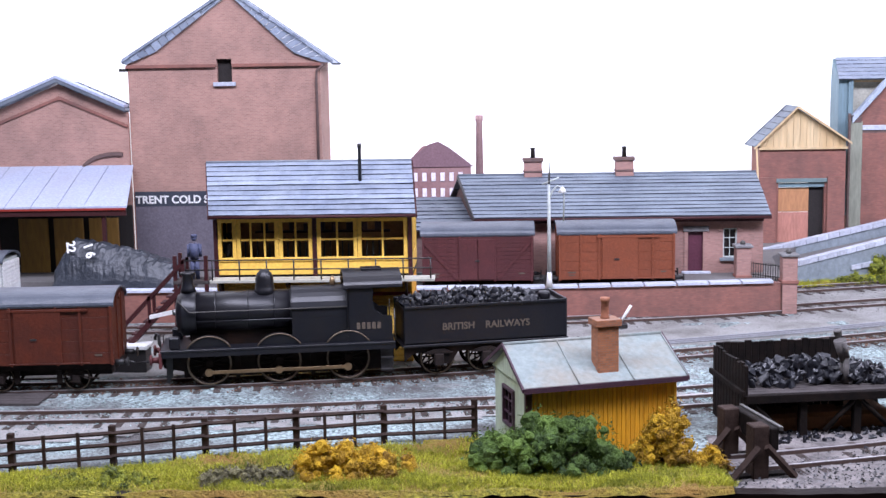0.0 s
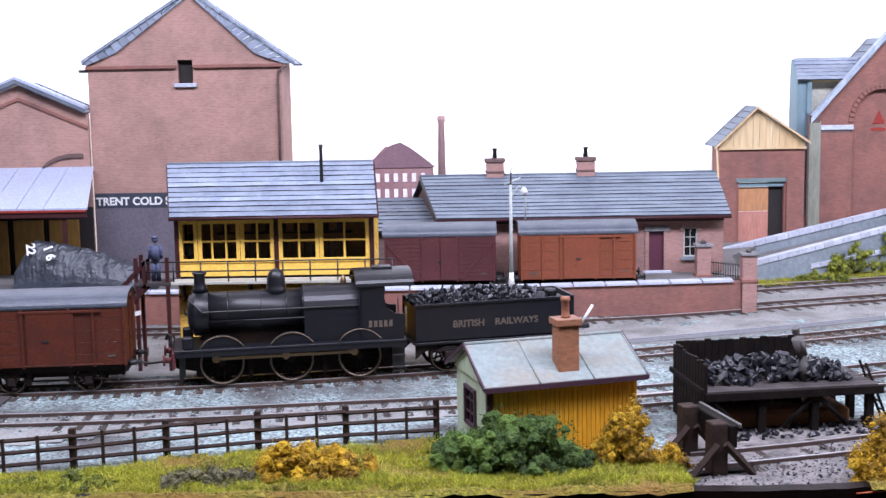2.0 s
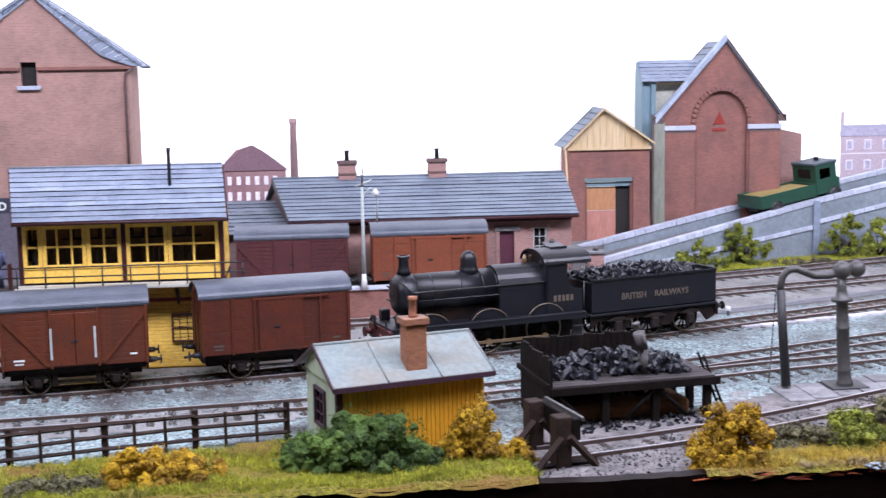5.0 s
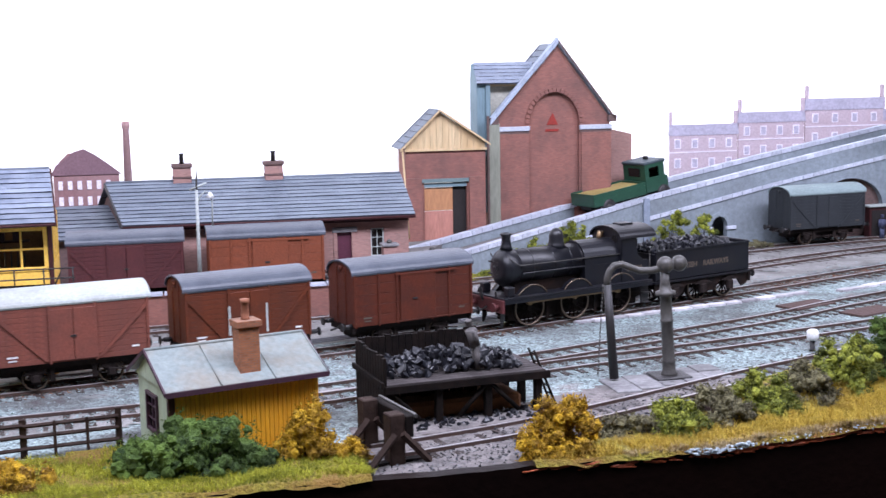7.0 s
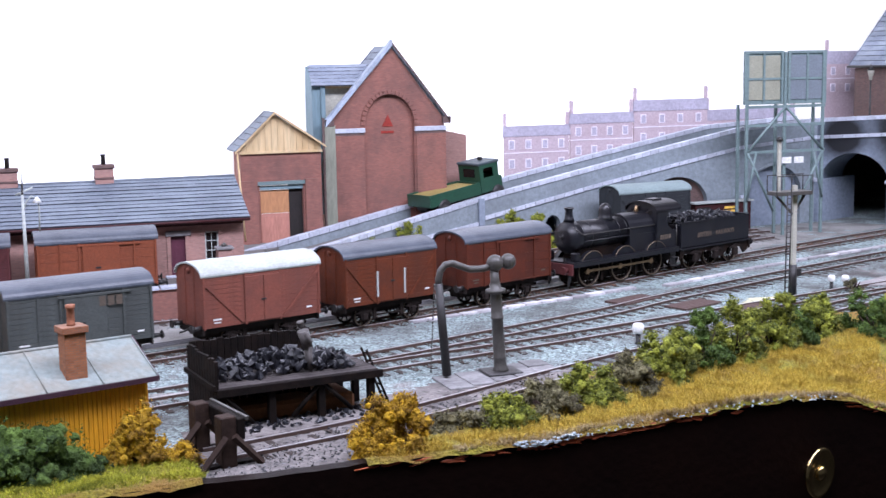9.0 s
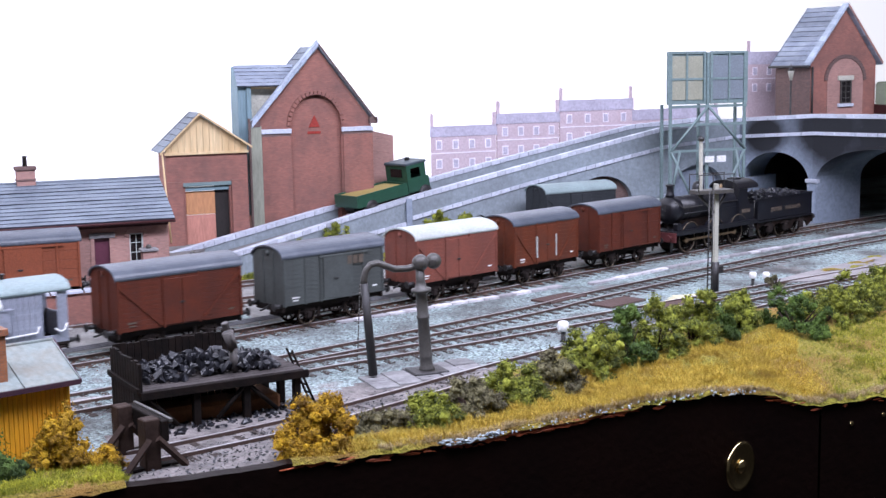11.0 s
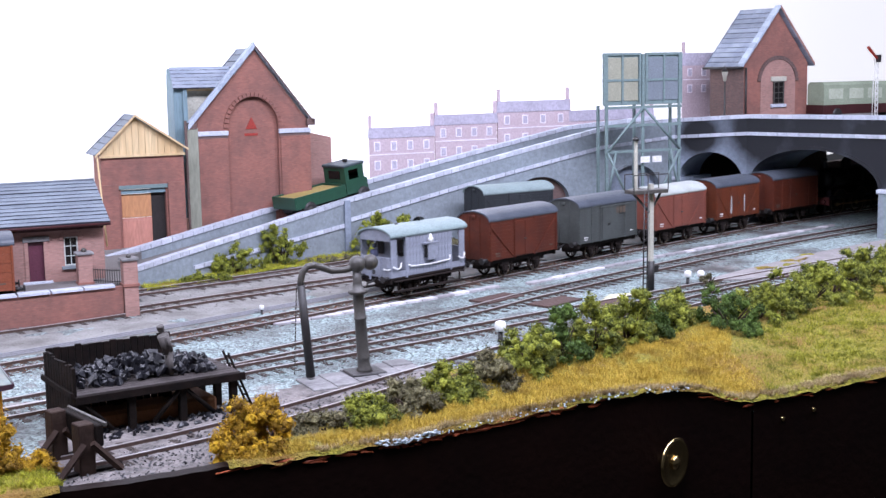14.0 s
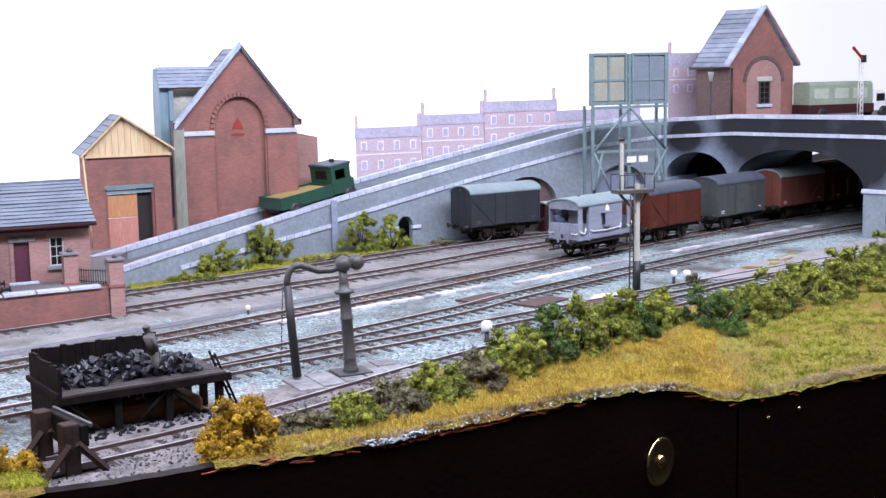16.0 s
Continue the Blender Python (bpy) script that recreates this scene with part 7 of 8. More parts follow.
# ---- platelayers' hut ----
def hut():
    h = thing("platelayers_hut", "yellow boarded lineside hut with a pale felt roof", "hut", mpose(57, 541, -1.5, 0, 0, 17))
    L, W, ze, zr = 65, 48, 31, 43
    for k in range(32):
        xa = 2 + k * 61 / 32
        part("wall_board", box(bmesh.new(), xa, xa + 61 / 32 - 0.16, 2.2, 3.4 + RNG.uniform(-0.1, 0.1), 0, ze - 1, 0.12), YELLOW, h)
    part("inner_wall", box(bmesh.new(), 3.6, 63, 3.4, W - 3, 0, ze - 1), YELLOW, h)
    bm = wall_with_holes(bmesh.new(), 0, W - 5, 0, ze - 1, 0, 1.2, [(12, 26, 9, 25)])
    end = part("end_wall", bm, PALE_GREEN, h, "pale green boarded end wall", mpose(2, W - 3, 0, 0, 0, -90))
    part("end_gable", prism(bmesh.new(), [(3, ze - 1), (W - 3, ze - 1), (W / 2, zr - 1)], 0.8, 2, "x"), PALE_GREEN, h)
    part("end_gable", prism(bmesh.new(), [(3, ze - 1), (W - 3, ze - 1), (W / 2, zr - 1)], 62, 63.2, "x"), PALE_GREEN, h)
    w = sash_window(h, 12, 26, 9, 25, 0, 2, 3, PURPLE_BROWN, "end_window", 1.4, 0.6)
    w.matrix_basis = mpose(1.4, W - 3, 0, 0, 0, -90)
    part("corner_board", box(bmesh.new(), 0.6, 3.2, 1.4, 3.6, 0, ze - 1, 0.2), MAROON, h)
    part("corner_board", box(bmesh.new(), 61.8, 63.4, 1.8, 3.6, 0, ze - 1, 0.2), YELLOW, h)
    for k in range(3):
        xa, xb = -1 + k * 22.5, -1 + (k + 1) * 22.5 - 0.25
        for side in (0, 1):
            bm = bmesh.new()
            ya, yb = (-1.5, W / 2) if side == 0 else (W + 1.5, W / 2)
            vs = [bm.verts.new(p) for p in ((xa, ya, ze), (xb, ya, ze), (xb, yb, zr), (xa, yb, zr), (xa, ya, ze - 0.9), (xb, ya, ze - 0.9), (xb, yb, zr - 0.9), (xa, yb, zr - 0.9))]
            for f_ in ((0, 1, 2, 3), (4, 7, 6, 5), (0, 4, 5, 1), (1, 5, 6, 2), (0, 3, 7, 4)):
                bm.faces.new([vs[i] for i in f_])
            bmesh.ops.recalc_face_normals(bm, faces=bm.faces[:])
            part("roof_sheet", bm, ROOF_PALE, h)
            part("roof_batten", rod(bmesh.new(), (xb, ya, ze + 0.2), (xb, yb, zr + 0.2), 0.35, 0.35, 5), ROOF_PALE, h)
    part("ridge_cap", rod(bmesh.new(), (-1.2, W / 2, zr), (66.5, W / 2, zr), 0.8, 0.8, 8), ROOF_PALE, h)
    part("fascia_board", box(bmesh.new(), -1.2, 66.4, -2.2, -1.5, ze - 2.2, ze - 0.2), PURPLE_BROWN, h)
    for x in (-1.8, 66.4):
        for a, b in (((-1.8, ze - 1.8), (W / 2, zr - 1)), ((W + 1.8, ze - 1.8), (W / 2, zr - 1))):
            part("bargeboard", prism(bmesh.new(), [a, b, (b[0], b[1] + 1.5), (a[0], a[1] + 1.5)], x, x + 0.7, "x"), PURPLE_BROWN, h)
    c = part("brick_chimney", box(bmesh.new(), 31, 39.5, 3.5, 11, 26, 54, 0.15), coursed("orange_brick", (0.36, 0.13, 0.055), (0.25, 0.14, 0.09), 2.6, 0.95), h, "orange brick chimney stack")
    part("chimney_cap", box(bmesh.new(), 30, 40.5, 2.6, 11.9, 51.5, 54.2, 0.2), coursed("orange_brick_cap", (0.33, 0.12, 0.055), (0.25, 0.14, 0.09), 2.6, 0.95), c)
    part("chimney_pot", lathe(bmesh.new(), [(2.0, 54), (1.6, 55), (1.5, 60.5), (1.9, 61), (1.9, 62.4), (1.2, 62.4)], 12, Matrix.Translation((35.2, 7.2, 0))), painted("terracotta", (0.30, 0.115, 0.06), 0.8), c)
    return h


hut()


# ---- coal stage ----
def coal_stage():
    s = thing("coal_stage", "tarred timber coaling stage heaped with coal", "coal stage", mpose(148, 577, 0, 0, 0, 8))
    L, W, zd = 74, 42, 17
    for k in range(11):
        ya = k * W / 11
        part("deck_plank", box(bmesh.new(), 0, L, ya, ya + W / 11 - 0.3, zd - 1.4, zd + RNG.uniform(-0.1, 0.2), 0.15), TIMBER_DECK, s)
    for x in (2, 24, 47, 71):
        for y in (2, 20, W - 3):
            part("post", box(bmesh.new(), x - 1.6, x + 1.6, y - 1.6, y + 1.6, -2.2, zd - 1.4, 0.2), TIMBER_DARK, s)
        part("cross_bearer", box(bmesh.new(), x - 1.4, x + 1.4, -0.5, W, zd - 4, zd - 1.5, 0.2), TIMBER_DARK, s)
    for x0, x1 in ((2, 24), (47, 24), (47, 71)):
        part("brace", rod(bmesh.new(), (x0, 1.2, zd - 3), (x0 + (x1 - x0) * 0.6, 1.2, 0), 1.1, 1.1, 6), TIMBER_DARK, s)
    part("front_beam", box(bmesh.new(), -1, L + 2, -1.2, 0.4, zd - 4, zd - 0.6, 0.2), TIMBER_DARK, s)
    for k in range(18):
        x = k * L / 18 * 0.78
        part("back_plank", box(bmesh.new(), x, x + L / 18 * 0.78 - 0.25, W - 1.4, W, zd, 30 + RNG.uniform(-0.5, 0.5), 0.15), TIMBER_DARK, s)
    for k in range(11):
        y = k * W / 11
        part("side_plank", box(bmesh.new(), -1.2, 0.2, y, y + W / 11 - 0.3, -2, 29 + RNG.uniform(-0.6, 0.6), 0.15), TIMBER_DARK, s)
    part("side_rail", box(bmesh.new(), -2.6, -1.2, -1, W + 1, zd - 1, zd + 1.4, 0.2), TIMBER_DARK, s)
    for k in range(14):
        x = 3 + k * 3.4
        part("skirt_plank", box(bmesh.new(), x, x + RNG.uniform(2.2, 3.1), 22, 23, -2, zd - 3), TIMBER_DARK, s)
    lad = part("ladder", bmesh.new(), TIMBER_DARK, s)
    for dy in (0, 6):
        part("ladder_stile", rod(bmesh.new(), (L + 8, 6 + dy, -2), (L - 2, 8 + dy, 24), 0.6, 0.6, 6), TIMBER_DARK, lad)
    for k in range(7):
        u = (k + 0.5) / 7
        part("rung", rod(bmesh.new(), (L + 8 - 10 * u, 6 + 2 * u, -2 + 26 * u), (L + 8 - 10 * u, 12 + 2 * u, -2 + 26 * u), 0.4, 0.4, 5), TIMBER_DARK, lad)
    return s


coal_stage()
STAGE = mpose(148, 577, 0, 0, 0, 8)
bm = lumps(bmesh.new(), 340, 4, 66, 8, 39, 17.2, 0.9, 3.3, 8)
solid("coal_heap", bm, COAL, "heap of black coal lumps on the stage", "coal", STAGE, kind="stuff")
bm = lumps(bmesh.new(), 190, 0, 80, -9, 16, -1.6, 0.7, 2.0, 0)
solid("spilt_coal", bm, COAL, "spilt coal lumps round the stage's feet", "coal", STAGE, kind="stuff")
miniature_figure(STAGE @ mpose(45, 10.5, 17.6, 0, 0, 190), FLESH_GREY, "small painted figure stooping on the coal stage", 0.3, 1.0)
bm = box(bmesh.new(), 10, 66, 8, 34, -2.4, 5.5, 1.5)
solid("earth_mound", bm, painted("rust_brown_earth", (0.20, 0.085, 0.035), 0.95, broad=60), "rust-brown earth under the coal stage", "earth", STAGE)


def buffer_stop():
    b = thing("buffer_stop", "heavy dark timber buffer stop with raking struts", "buffer stop", mpose(139, 541, -1.8, 0, 0, 14))
    for y in (-13, 13):
        part("upright", box(bmesh.new(), -3.2, 3.2, y - 3.4, y + 3.4, -1, 20, 0.4), FENCE_WOOD, b)
        for q in (-1, 1):
            part("raking_strut", rod(bmesh.new(), (q * 13, y - 4.6, 0), (q * 1.5, y - 4.6, 12.5), 1.5, 1.5, 4, False), FENCE_WOOD, b)
        part("sole_timber", box(bmesh.new(), -15, 15, y - 2, y + 2, -1, 1.2, 0.2), TIMBER_DARK, b)
    part("buffer_beam", box(bmesh.new(), 3.2, 6.6, -17, 17, 10.5, 19.0, 0.4), TIMBER_DARK, b)
    part("iron_rail", box(bmesh.new(), 6.6, 8.0, -17.5, 17.5, 18.0, 19.6, 0.2), GREY_IRON, b)
    for y in (-14, -12, -10, 10, 12, 14):
        part("bolt_head", rod(bmesh.new(), (6.6, y, 13), (7.3, y, 13), 0.6, 0.5, 6), GREY_IRON, b)
    return b


buffer_stop()


def fence():
    pts = [(-212, 514), (-176, 525), (-140, 536), (-104, 547), (-70, 558), (-35, 568), (0, 575.5), (37, 580.5)]
    f_ = thing("post_and_rail_fence", "dark creosoted timber post and rail fence", "fence")
    for x, y in pts:
        part("post", box(bmesh.new(), x - 1.3, x + 1.3, y - 1.2, y + 1.2, -3, 14.6 + RNG.uniform(-0.5, 0.6), 0.25), FENCE_WOOD, f_)
    for a, b in zip(pts, pts[1:]):
        A, B = Vector((*a, 0)), Vector((*b, 0))
        for z in (2.2, 6.8, 11.6):
            bm = rod(bmesh.new(), A + Vector((0, -1.2, z + RNG.uniform(-0.4, 0.4))), B + Vector((0, -1.2, z + RNG.uniform(-0.4, 0.4))), 0.85, 0.85, 4, False)
            part("rail", bm, FENCE_WOOD, f_)
        for u in (0.33, 0.67):
            p = A.lerp(B, u)
            part("prick_post", box(bmesh.new(), p.x - 0.6, p.x + 0.6, p.y - 2.4, p.y - 1.4, -2.5, 12.8), FENCE_WOOD, f_)
    return f_


fence()


# ---- water crane ----
def water_crane():
    c = thing("water_crane", "grey iron water crane with a swan-neck arm", "water crane", mpose(297, 629, -2, 0, 0, 0))
    lean = Matrix.Rotation(-0.055, 4, "Y")
    part("base_plate", box(bmesh.new(), -9, 9, -8, 8, 0.4, 1.9, 0.4), IRON, c)
    col = lathe(bmesh.new(), [(4.2, 1), (3.9, 3), (3.3, 4), (3.1, 8), (3.4, 8.6), (3.1, 9.2), (2.9, 28), (3.3, 28.4), (3.3, 29.2), (2.9, 29.6), (2.8, 40.6), (3.2, 41.2), (5.0, 41.6), (5.0, 43.0), (3.0, 43.5), (2.3, 47), (2.1, 53)], 18, lean)
    part("column", col, GREY_IRON, c)
    bm = bmesh.new()
    for x, r in ((-2.5, 4.2), (4.5, 4.0)):
        bb = bmesh.new()
        bmesh.ops.create_uvsphere(bb, u_segments=16, v_segments=12, radius=r)
        merge(bm, bb, Matrix.Translation((x, 0, 56 + (0.4 if x > 0 else 0))))
    rod(bm, (-2.5, 0, 56), (4.5, 0, 56.4), 2.2, 2.2, 12)
    part("counterweight", bm, GREY_IRON, c)
    pts = [(-3, 0, 55), (-9, 0, 53.6), (-16, 0, 53.8), (-21, 0, 55.8), (-25, 0, 57.4), (-28.5, 0, 56.8), (-31, 0, 54), (-32, 0, 50), (-32, 0, 47)]
    bm = tube(bmesh.new(), pts, 1.7, 12)
    for p in pts[1:-1]:
        bb = bmesh.new()
        bmesh.ops.create_uvsphere(bb, u_segments=10, v_segments=6, radius=1.7)
        merge(bm, bb, Matrix.Translation(p))
    part("swan_neck", bm, GREY_IRON, c)
    part("leather_bag", rod(bmesh.new(), (-32, 0, 48), (-28.5, 0, 2), 2.0, 2.3, 12), IRON, c, "black leather filling bag")
    bm = bmesh.new()
    for k in range(22):
        z = 48 - k * 2
        rod(bm, (-34.5 - k * 0.12, -1, z), (-34.5 - (k + 1) * 0.12, -1 + 0.3 * (k % 2), z - 1.7), 0.35, 0.35, 5)
    part("chain", bm, GREY_IRON, c)
    return c


water_crane()
SLABS = thing("stone_paving", "grey stone paving slabs round the water crane", "paving", kind="structure")
for i in range(5):
    for j in range(2):
        part("slab", box(bmesh.new(), 262 + i * 13, 274.4 + i * 13, 606 + j * 14 + i * 3.6, 619.5 + j * 14 + i * 3.6, -3, -1.0 + RNG.uniform(-0.2, 0.3), 0.3), COPING_GREY, SLABS)


def lamp_post():
    p = thing("yard_lamp", "white-based grey swan-neck yard lamp post", "lamp post", mpose(80, 834, 18.5))
    part("base", lathe(bmesh.new(), [(2.2, 0), (1.6, 5), (1.3, 9)], 10), WHITE_PAINT, p)
    part("pole", rod(bmesh.new(), (0, 0, 8), (0, 0, 62), 1.3, 0.8, 10), ROOF_WHITE, p)
    part("finial", rod(bmesh.new(), (0, 0, 62), (0.5, 0, 76), 0.7, 0.2, 8), GREY_IRON, p)
    part("bracket", tube(bmesh.new(), [(0, 0, 52), (2, 0, 58), (5, 0, 61), (8, 0, 59.5), (9, 0, 54), (8.6, 0, 40)], 0.5, 6), ROOF_WHITE, p)
    part("lamp_head", lathe(bmesh.new(), [(2.6, 57), (1.6, 59), (0.5, 60.5)], 10, Matrix.Translation((8, 0, 0))), WHITE_PAINT, p)
    part("crossbar", rod(bmesh.new(), (-4, 0, 62), (6, 0, 66), 0.6, 0.6, 6), ROOF_WHITE, p)
    return p


lamp_post()


def bracket_signal():
    s = thing("bracket_signal", "grey bracket signal post with a white doll and platform", "signal", mpose(556, 760, -2))
    part("post_base", lathe(bmesh.new(), [(2.6, 0), (2.6, 20)], 8), IRON, s)
    part("post", box(bmesh.new(), -1.5, 1.5, -1.5, 1.5, 18, 72, 0.2), CREAM, s)
    part("platform", box(bmesh.new(), -17, 10, -6, 6, 66, 68.5, 0.2), GREY_IRON, s)
    for x in (-17, -6, 10):
        for y in (-5.5, 5.5):
            part("rail_post", rod(bmesh.new(), (x, y, 68), (x, y, 79), 0.35, 0.35, 5), IRON, s)
    for y in (-5.5, 5.5):
        part("guard_rail", rod(bmesh.new(), (-17, y, 78.6), (10, y, 78.6), 0.35, 0.35, 5), IRON, s)
    for a, b in (((0, 52), (-14, 66)), ((0, 54), (8, 66))):
        part("bracket_strut", rod(bmesh.new(), (a[0], 0, a[1]), (b[0], 0, b[1]), 0.9, 0.9, 6), GREY_IRON, s)
    part("doll", box(bmesh.new(), -13.0, -11.0, -1.0, 1.0, 68, 101, 0.2), CREAM, s)
    part("doll_cap", lathe(bmesh.new(), [(2.2, 101), (2.2, 102.4), (0.4, 104)], 8, Matrix.Translation((-12, 0, 0))), IRON, s)
    for dx in (0, 5):
        part("ladder_stile", rod(bmesh.new(), (-9 - dx * 0.6, -9, 0), (-6 - dx * 0.6, -6, 68), 0.45, 0.45, 5), IRON, s)
    for k in range(18):
        z = 3 + k * 3.6
        part("rung", rod(bmesh.new(), (-9 + 3 * z / 68, -9 + 3 * z / 68, z), (-12 + 3 * z / 68, -9 + 3 * z / 68, z), 0.3, 0.3, 4), IRON, s)
    part("counterweight", box(bmesh.new(), 2, 6, -1, 1, 12, 17, 0.3), IRON, s)
    return s


bracket_signal()


def ground_signal(x, y, s=1.0, label="small white-capped ground signal on a black post"):
    g = thing("ground_signal", label, "ground signal", mpose(x, y, -2), group="ground signals")
    part("post", lathe(bmesh.new(), [(2.0 * s, 0), (1.4 * s, 1), (1.4 * s, 6 * s)], 10), IRON, g)
    part("lamp_case", lathe(bmesh.new(), [(2.6 * s, 6 * s), (3.1 * s, 7 * s), (3.1 * s, 10.5 * s), (2.2 * s, 11.5 * s)], 12), WHITE_PAINT, g)
    return g


ground_signal(392, 664)
ground_signal(592, 768, 0.8)
ground_signal(600, 764, 0.8)
ground_signal(300, 812, 0.5)
PL = thing("point_lever", "white point lever set at an angle in the ballast", "lever", mpose(119, 809, -1.5))
part("lever_arm", rod(bmesh.new(), (0, 0, 1), (7, -1, 13), 0.9, 0.9, 8), WHITE_PAINT, PL)
part("lever_box", box(bmesh.new(), -5, 5, -3, 3, 0, 2.4, 0.3), IRON, PL)
CR = thing("boarded_crossing", "brown timber boards between the rails", "crossing", kind="structure")
for k in range(8):
    part("board", box(bmesh.new(), -210, -166, 640 + k * 3.1, 642.8 + k * 3.1, -2.4, -0.9, 0.15), TIMBER_DECK, CR)
BOARDS = painted("red_brown_boards", (0.085, 0.05, 0.042), 0.85, broad=80)
for x, y, n in ((452, 783, 6), (478, 752, 6), (500, 728, 5)):
    b_ = thing("trackside_cover", "red-brown boarded cover over the point rodding", "cover", mpose(x, y, -2.2, 0, 0, 22), group="covers")
    for k in range(n):
        part("board", box(bmesh.new(), -18, 18, -8 + k * 3, -5.3 + k * 3, 0, 1.4, 0.15), BOARDS, b_)
RODDING = thing("point_rodding", "white-grey point rodding run beside the rails", "rodding")
for d in (26, 30, 34):
    line = [Vector((*p, -0.9)) for p in offset_line([(x, d) for x in range(60, 500, 40)])]
    part("rod", tube(bmesh.new(), line, 0.5, 5), ROD_GREY, RODDING)
bm = prism(bmesh.new(), [(609, 772), (631, 759), (712, 765), (834, 820), (1050, 880), (1050, 925), (866, 864), (776, 838), (688, 806)], -2.6, -0.9, "z")
solid("ash_path", bm, PATH_ASH, "pale pinkish ash path between the lines", "path", kind="structure")
TROUGH = thing("cable_trough", "pale concrete cable troughing laid beside the running line", "cable trough", kind="structure")
for run_ in ([(296, 772), (366, 793), (418, 807), (474, 825)], [(496, 822), (549, 845), (621, 874), (757, 920), (893, 962)]):
    line = catmull(run_, 12)
    for a, b in zip(line, line[1:]):
        d = b - a
        w = RNG.uniform(2.2, 2.9)
        me_ = box(bmesh.new(), 0.2, d.length - RNG.uniform(0.2, 0.9), -w, w, -2.4, -0.7 + RNG.uniform(-0.25, 0.25), 0.2)
        part("trough_lid", me_, TROUGH_STONE, TROUGH, at=mpose(a.x, a.y, 0, 0, 0, math.degrees(math.atan2(d.y, d.x)) + RNG.uniform(-2, 2)))
bm = box(bmesh.new(), -150, -132, 705, 716, -2, 10, 0.3)
BUNK = solid("coal_bunker", bm, IRON, "dark bunker with a white lid below the stairs", "bunker")
bm = box(bmesh.new(), -151, -131, 703.5, 716.5, 10.2, 12.2, 0.2)
solid("bunker_lid", bm, WHITE_PAINT, "white painted board lying on the bunker", "board")


# ---- lorries ----
def lorry():
    t_ = thing("flatbed_lorry", "dark green dropside lorry with an ochre load bed", "lorry", mpose(433, 1053.5, 35.2, 0, -7.5, 21))
    part("chassis", box(bmesh.new(), -42, 40, -6, 6, 5, 8, 0.3), IRON, t_)
    part("bed_floor", box(bmesh.new(), -44, 10, -14, 14, 9, 10.5), TRUCK_BED, t_)
    part("bed_load", box(bmesh.new(), -42, 8, -12.6, 12.6, 10.5, 17.4, 0.4), TRUCK_BED, t_)
    for y in (-14.6, 13.6):
        part("dropside", box(bmesh.new(), -44, 10, y, y + 1, 8.5, 18.6, 0.2), TRUCK_GREEN, t_)
    for x in (-45, 9.5):
        part("endboard", box(bmesh.new(), x, x + 1, -14.4, 14.4, 8.5, 18.6, 0.2), TRUCK_GREEN, t_)
    bm = wall_with_holes(bmesh.new(), 12, 33, 9, 32, -13.2, -12.4, [(16, 27, 21, 29)])
    wall_with_holes(bm, 12, 33, 9, 32, 12.4, 13.2, [(16, 27, 21, 29)])
    part("cab", bm, TRUCK_GREEN, t_)
    part("cab_back", box(bmesh.new(), 12, 13, -12.4, 12.4, 9, 32), TRUCK_GREEN, t_)
    part("rear_window", box(bmesh.new(), 11.6, 12, -7, 7, 22, 29), GLASS_DARK, t_)
    bm = box(bmesh.new(), 32.2, 33, -12.4, 12.4, 9, 21)
    box(bm, 32.2, 33, -12.4, 12.4, 29, 32)
    part("cab_front", bm, TRUCK_GREEN, t_)
    part("windscreen", box(bmesh.new(), 32.4, 32.7, -12, 12, 21, 29), GLASS_DARK, t_)
    part("cab_roof", box(bmesh.new(), 10.5, 35, -13.8, 13.8, 31.6, 34, 0.8), painted("dark_blue_roof_paint", (0.05, 0.07, 0.08), 0.5), t_)
    part("bonnet", box(bmesh.new(), 33, 41, -9, 9, 8, 19, 1.2), TRUCK_GREEN, t_)
    part("roof_horn", box(bmesh.new(), 24, 27, -2, 2, 34, 36.6, 0.4), IRON, t_)
    for x in (-30, 30):
        for y in (-12.5, 12.5):
            w = part("wheel", lathe(bmesh.new(), [(3.6, -2.4), (6.4, -2.2), (6.6, 0), (6.4, 2.2), (3.6, 2.4)], 20, Matrix.Translation((x, y, 6.4)) @ Matrix.Rotation(math.pi / 2, 4, "X")), IRON, t_)
            part("hub", lathe(bmesh.new(), [(2.4, -2.7), (2.4, 2.7)], 12, Matrix.Translation((x, y, 6.4)) @ Matrix.Rotation(math.pi / 2, 4, "X")), GREY_IRON, w)
    return t_


lorry()


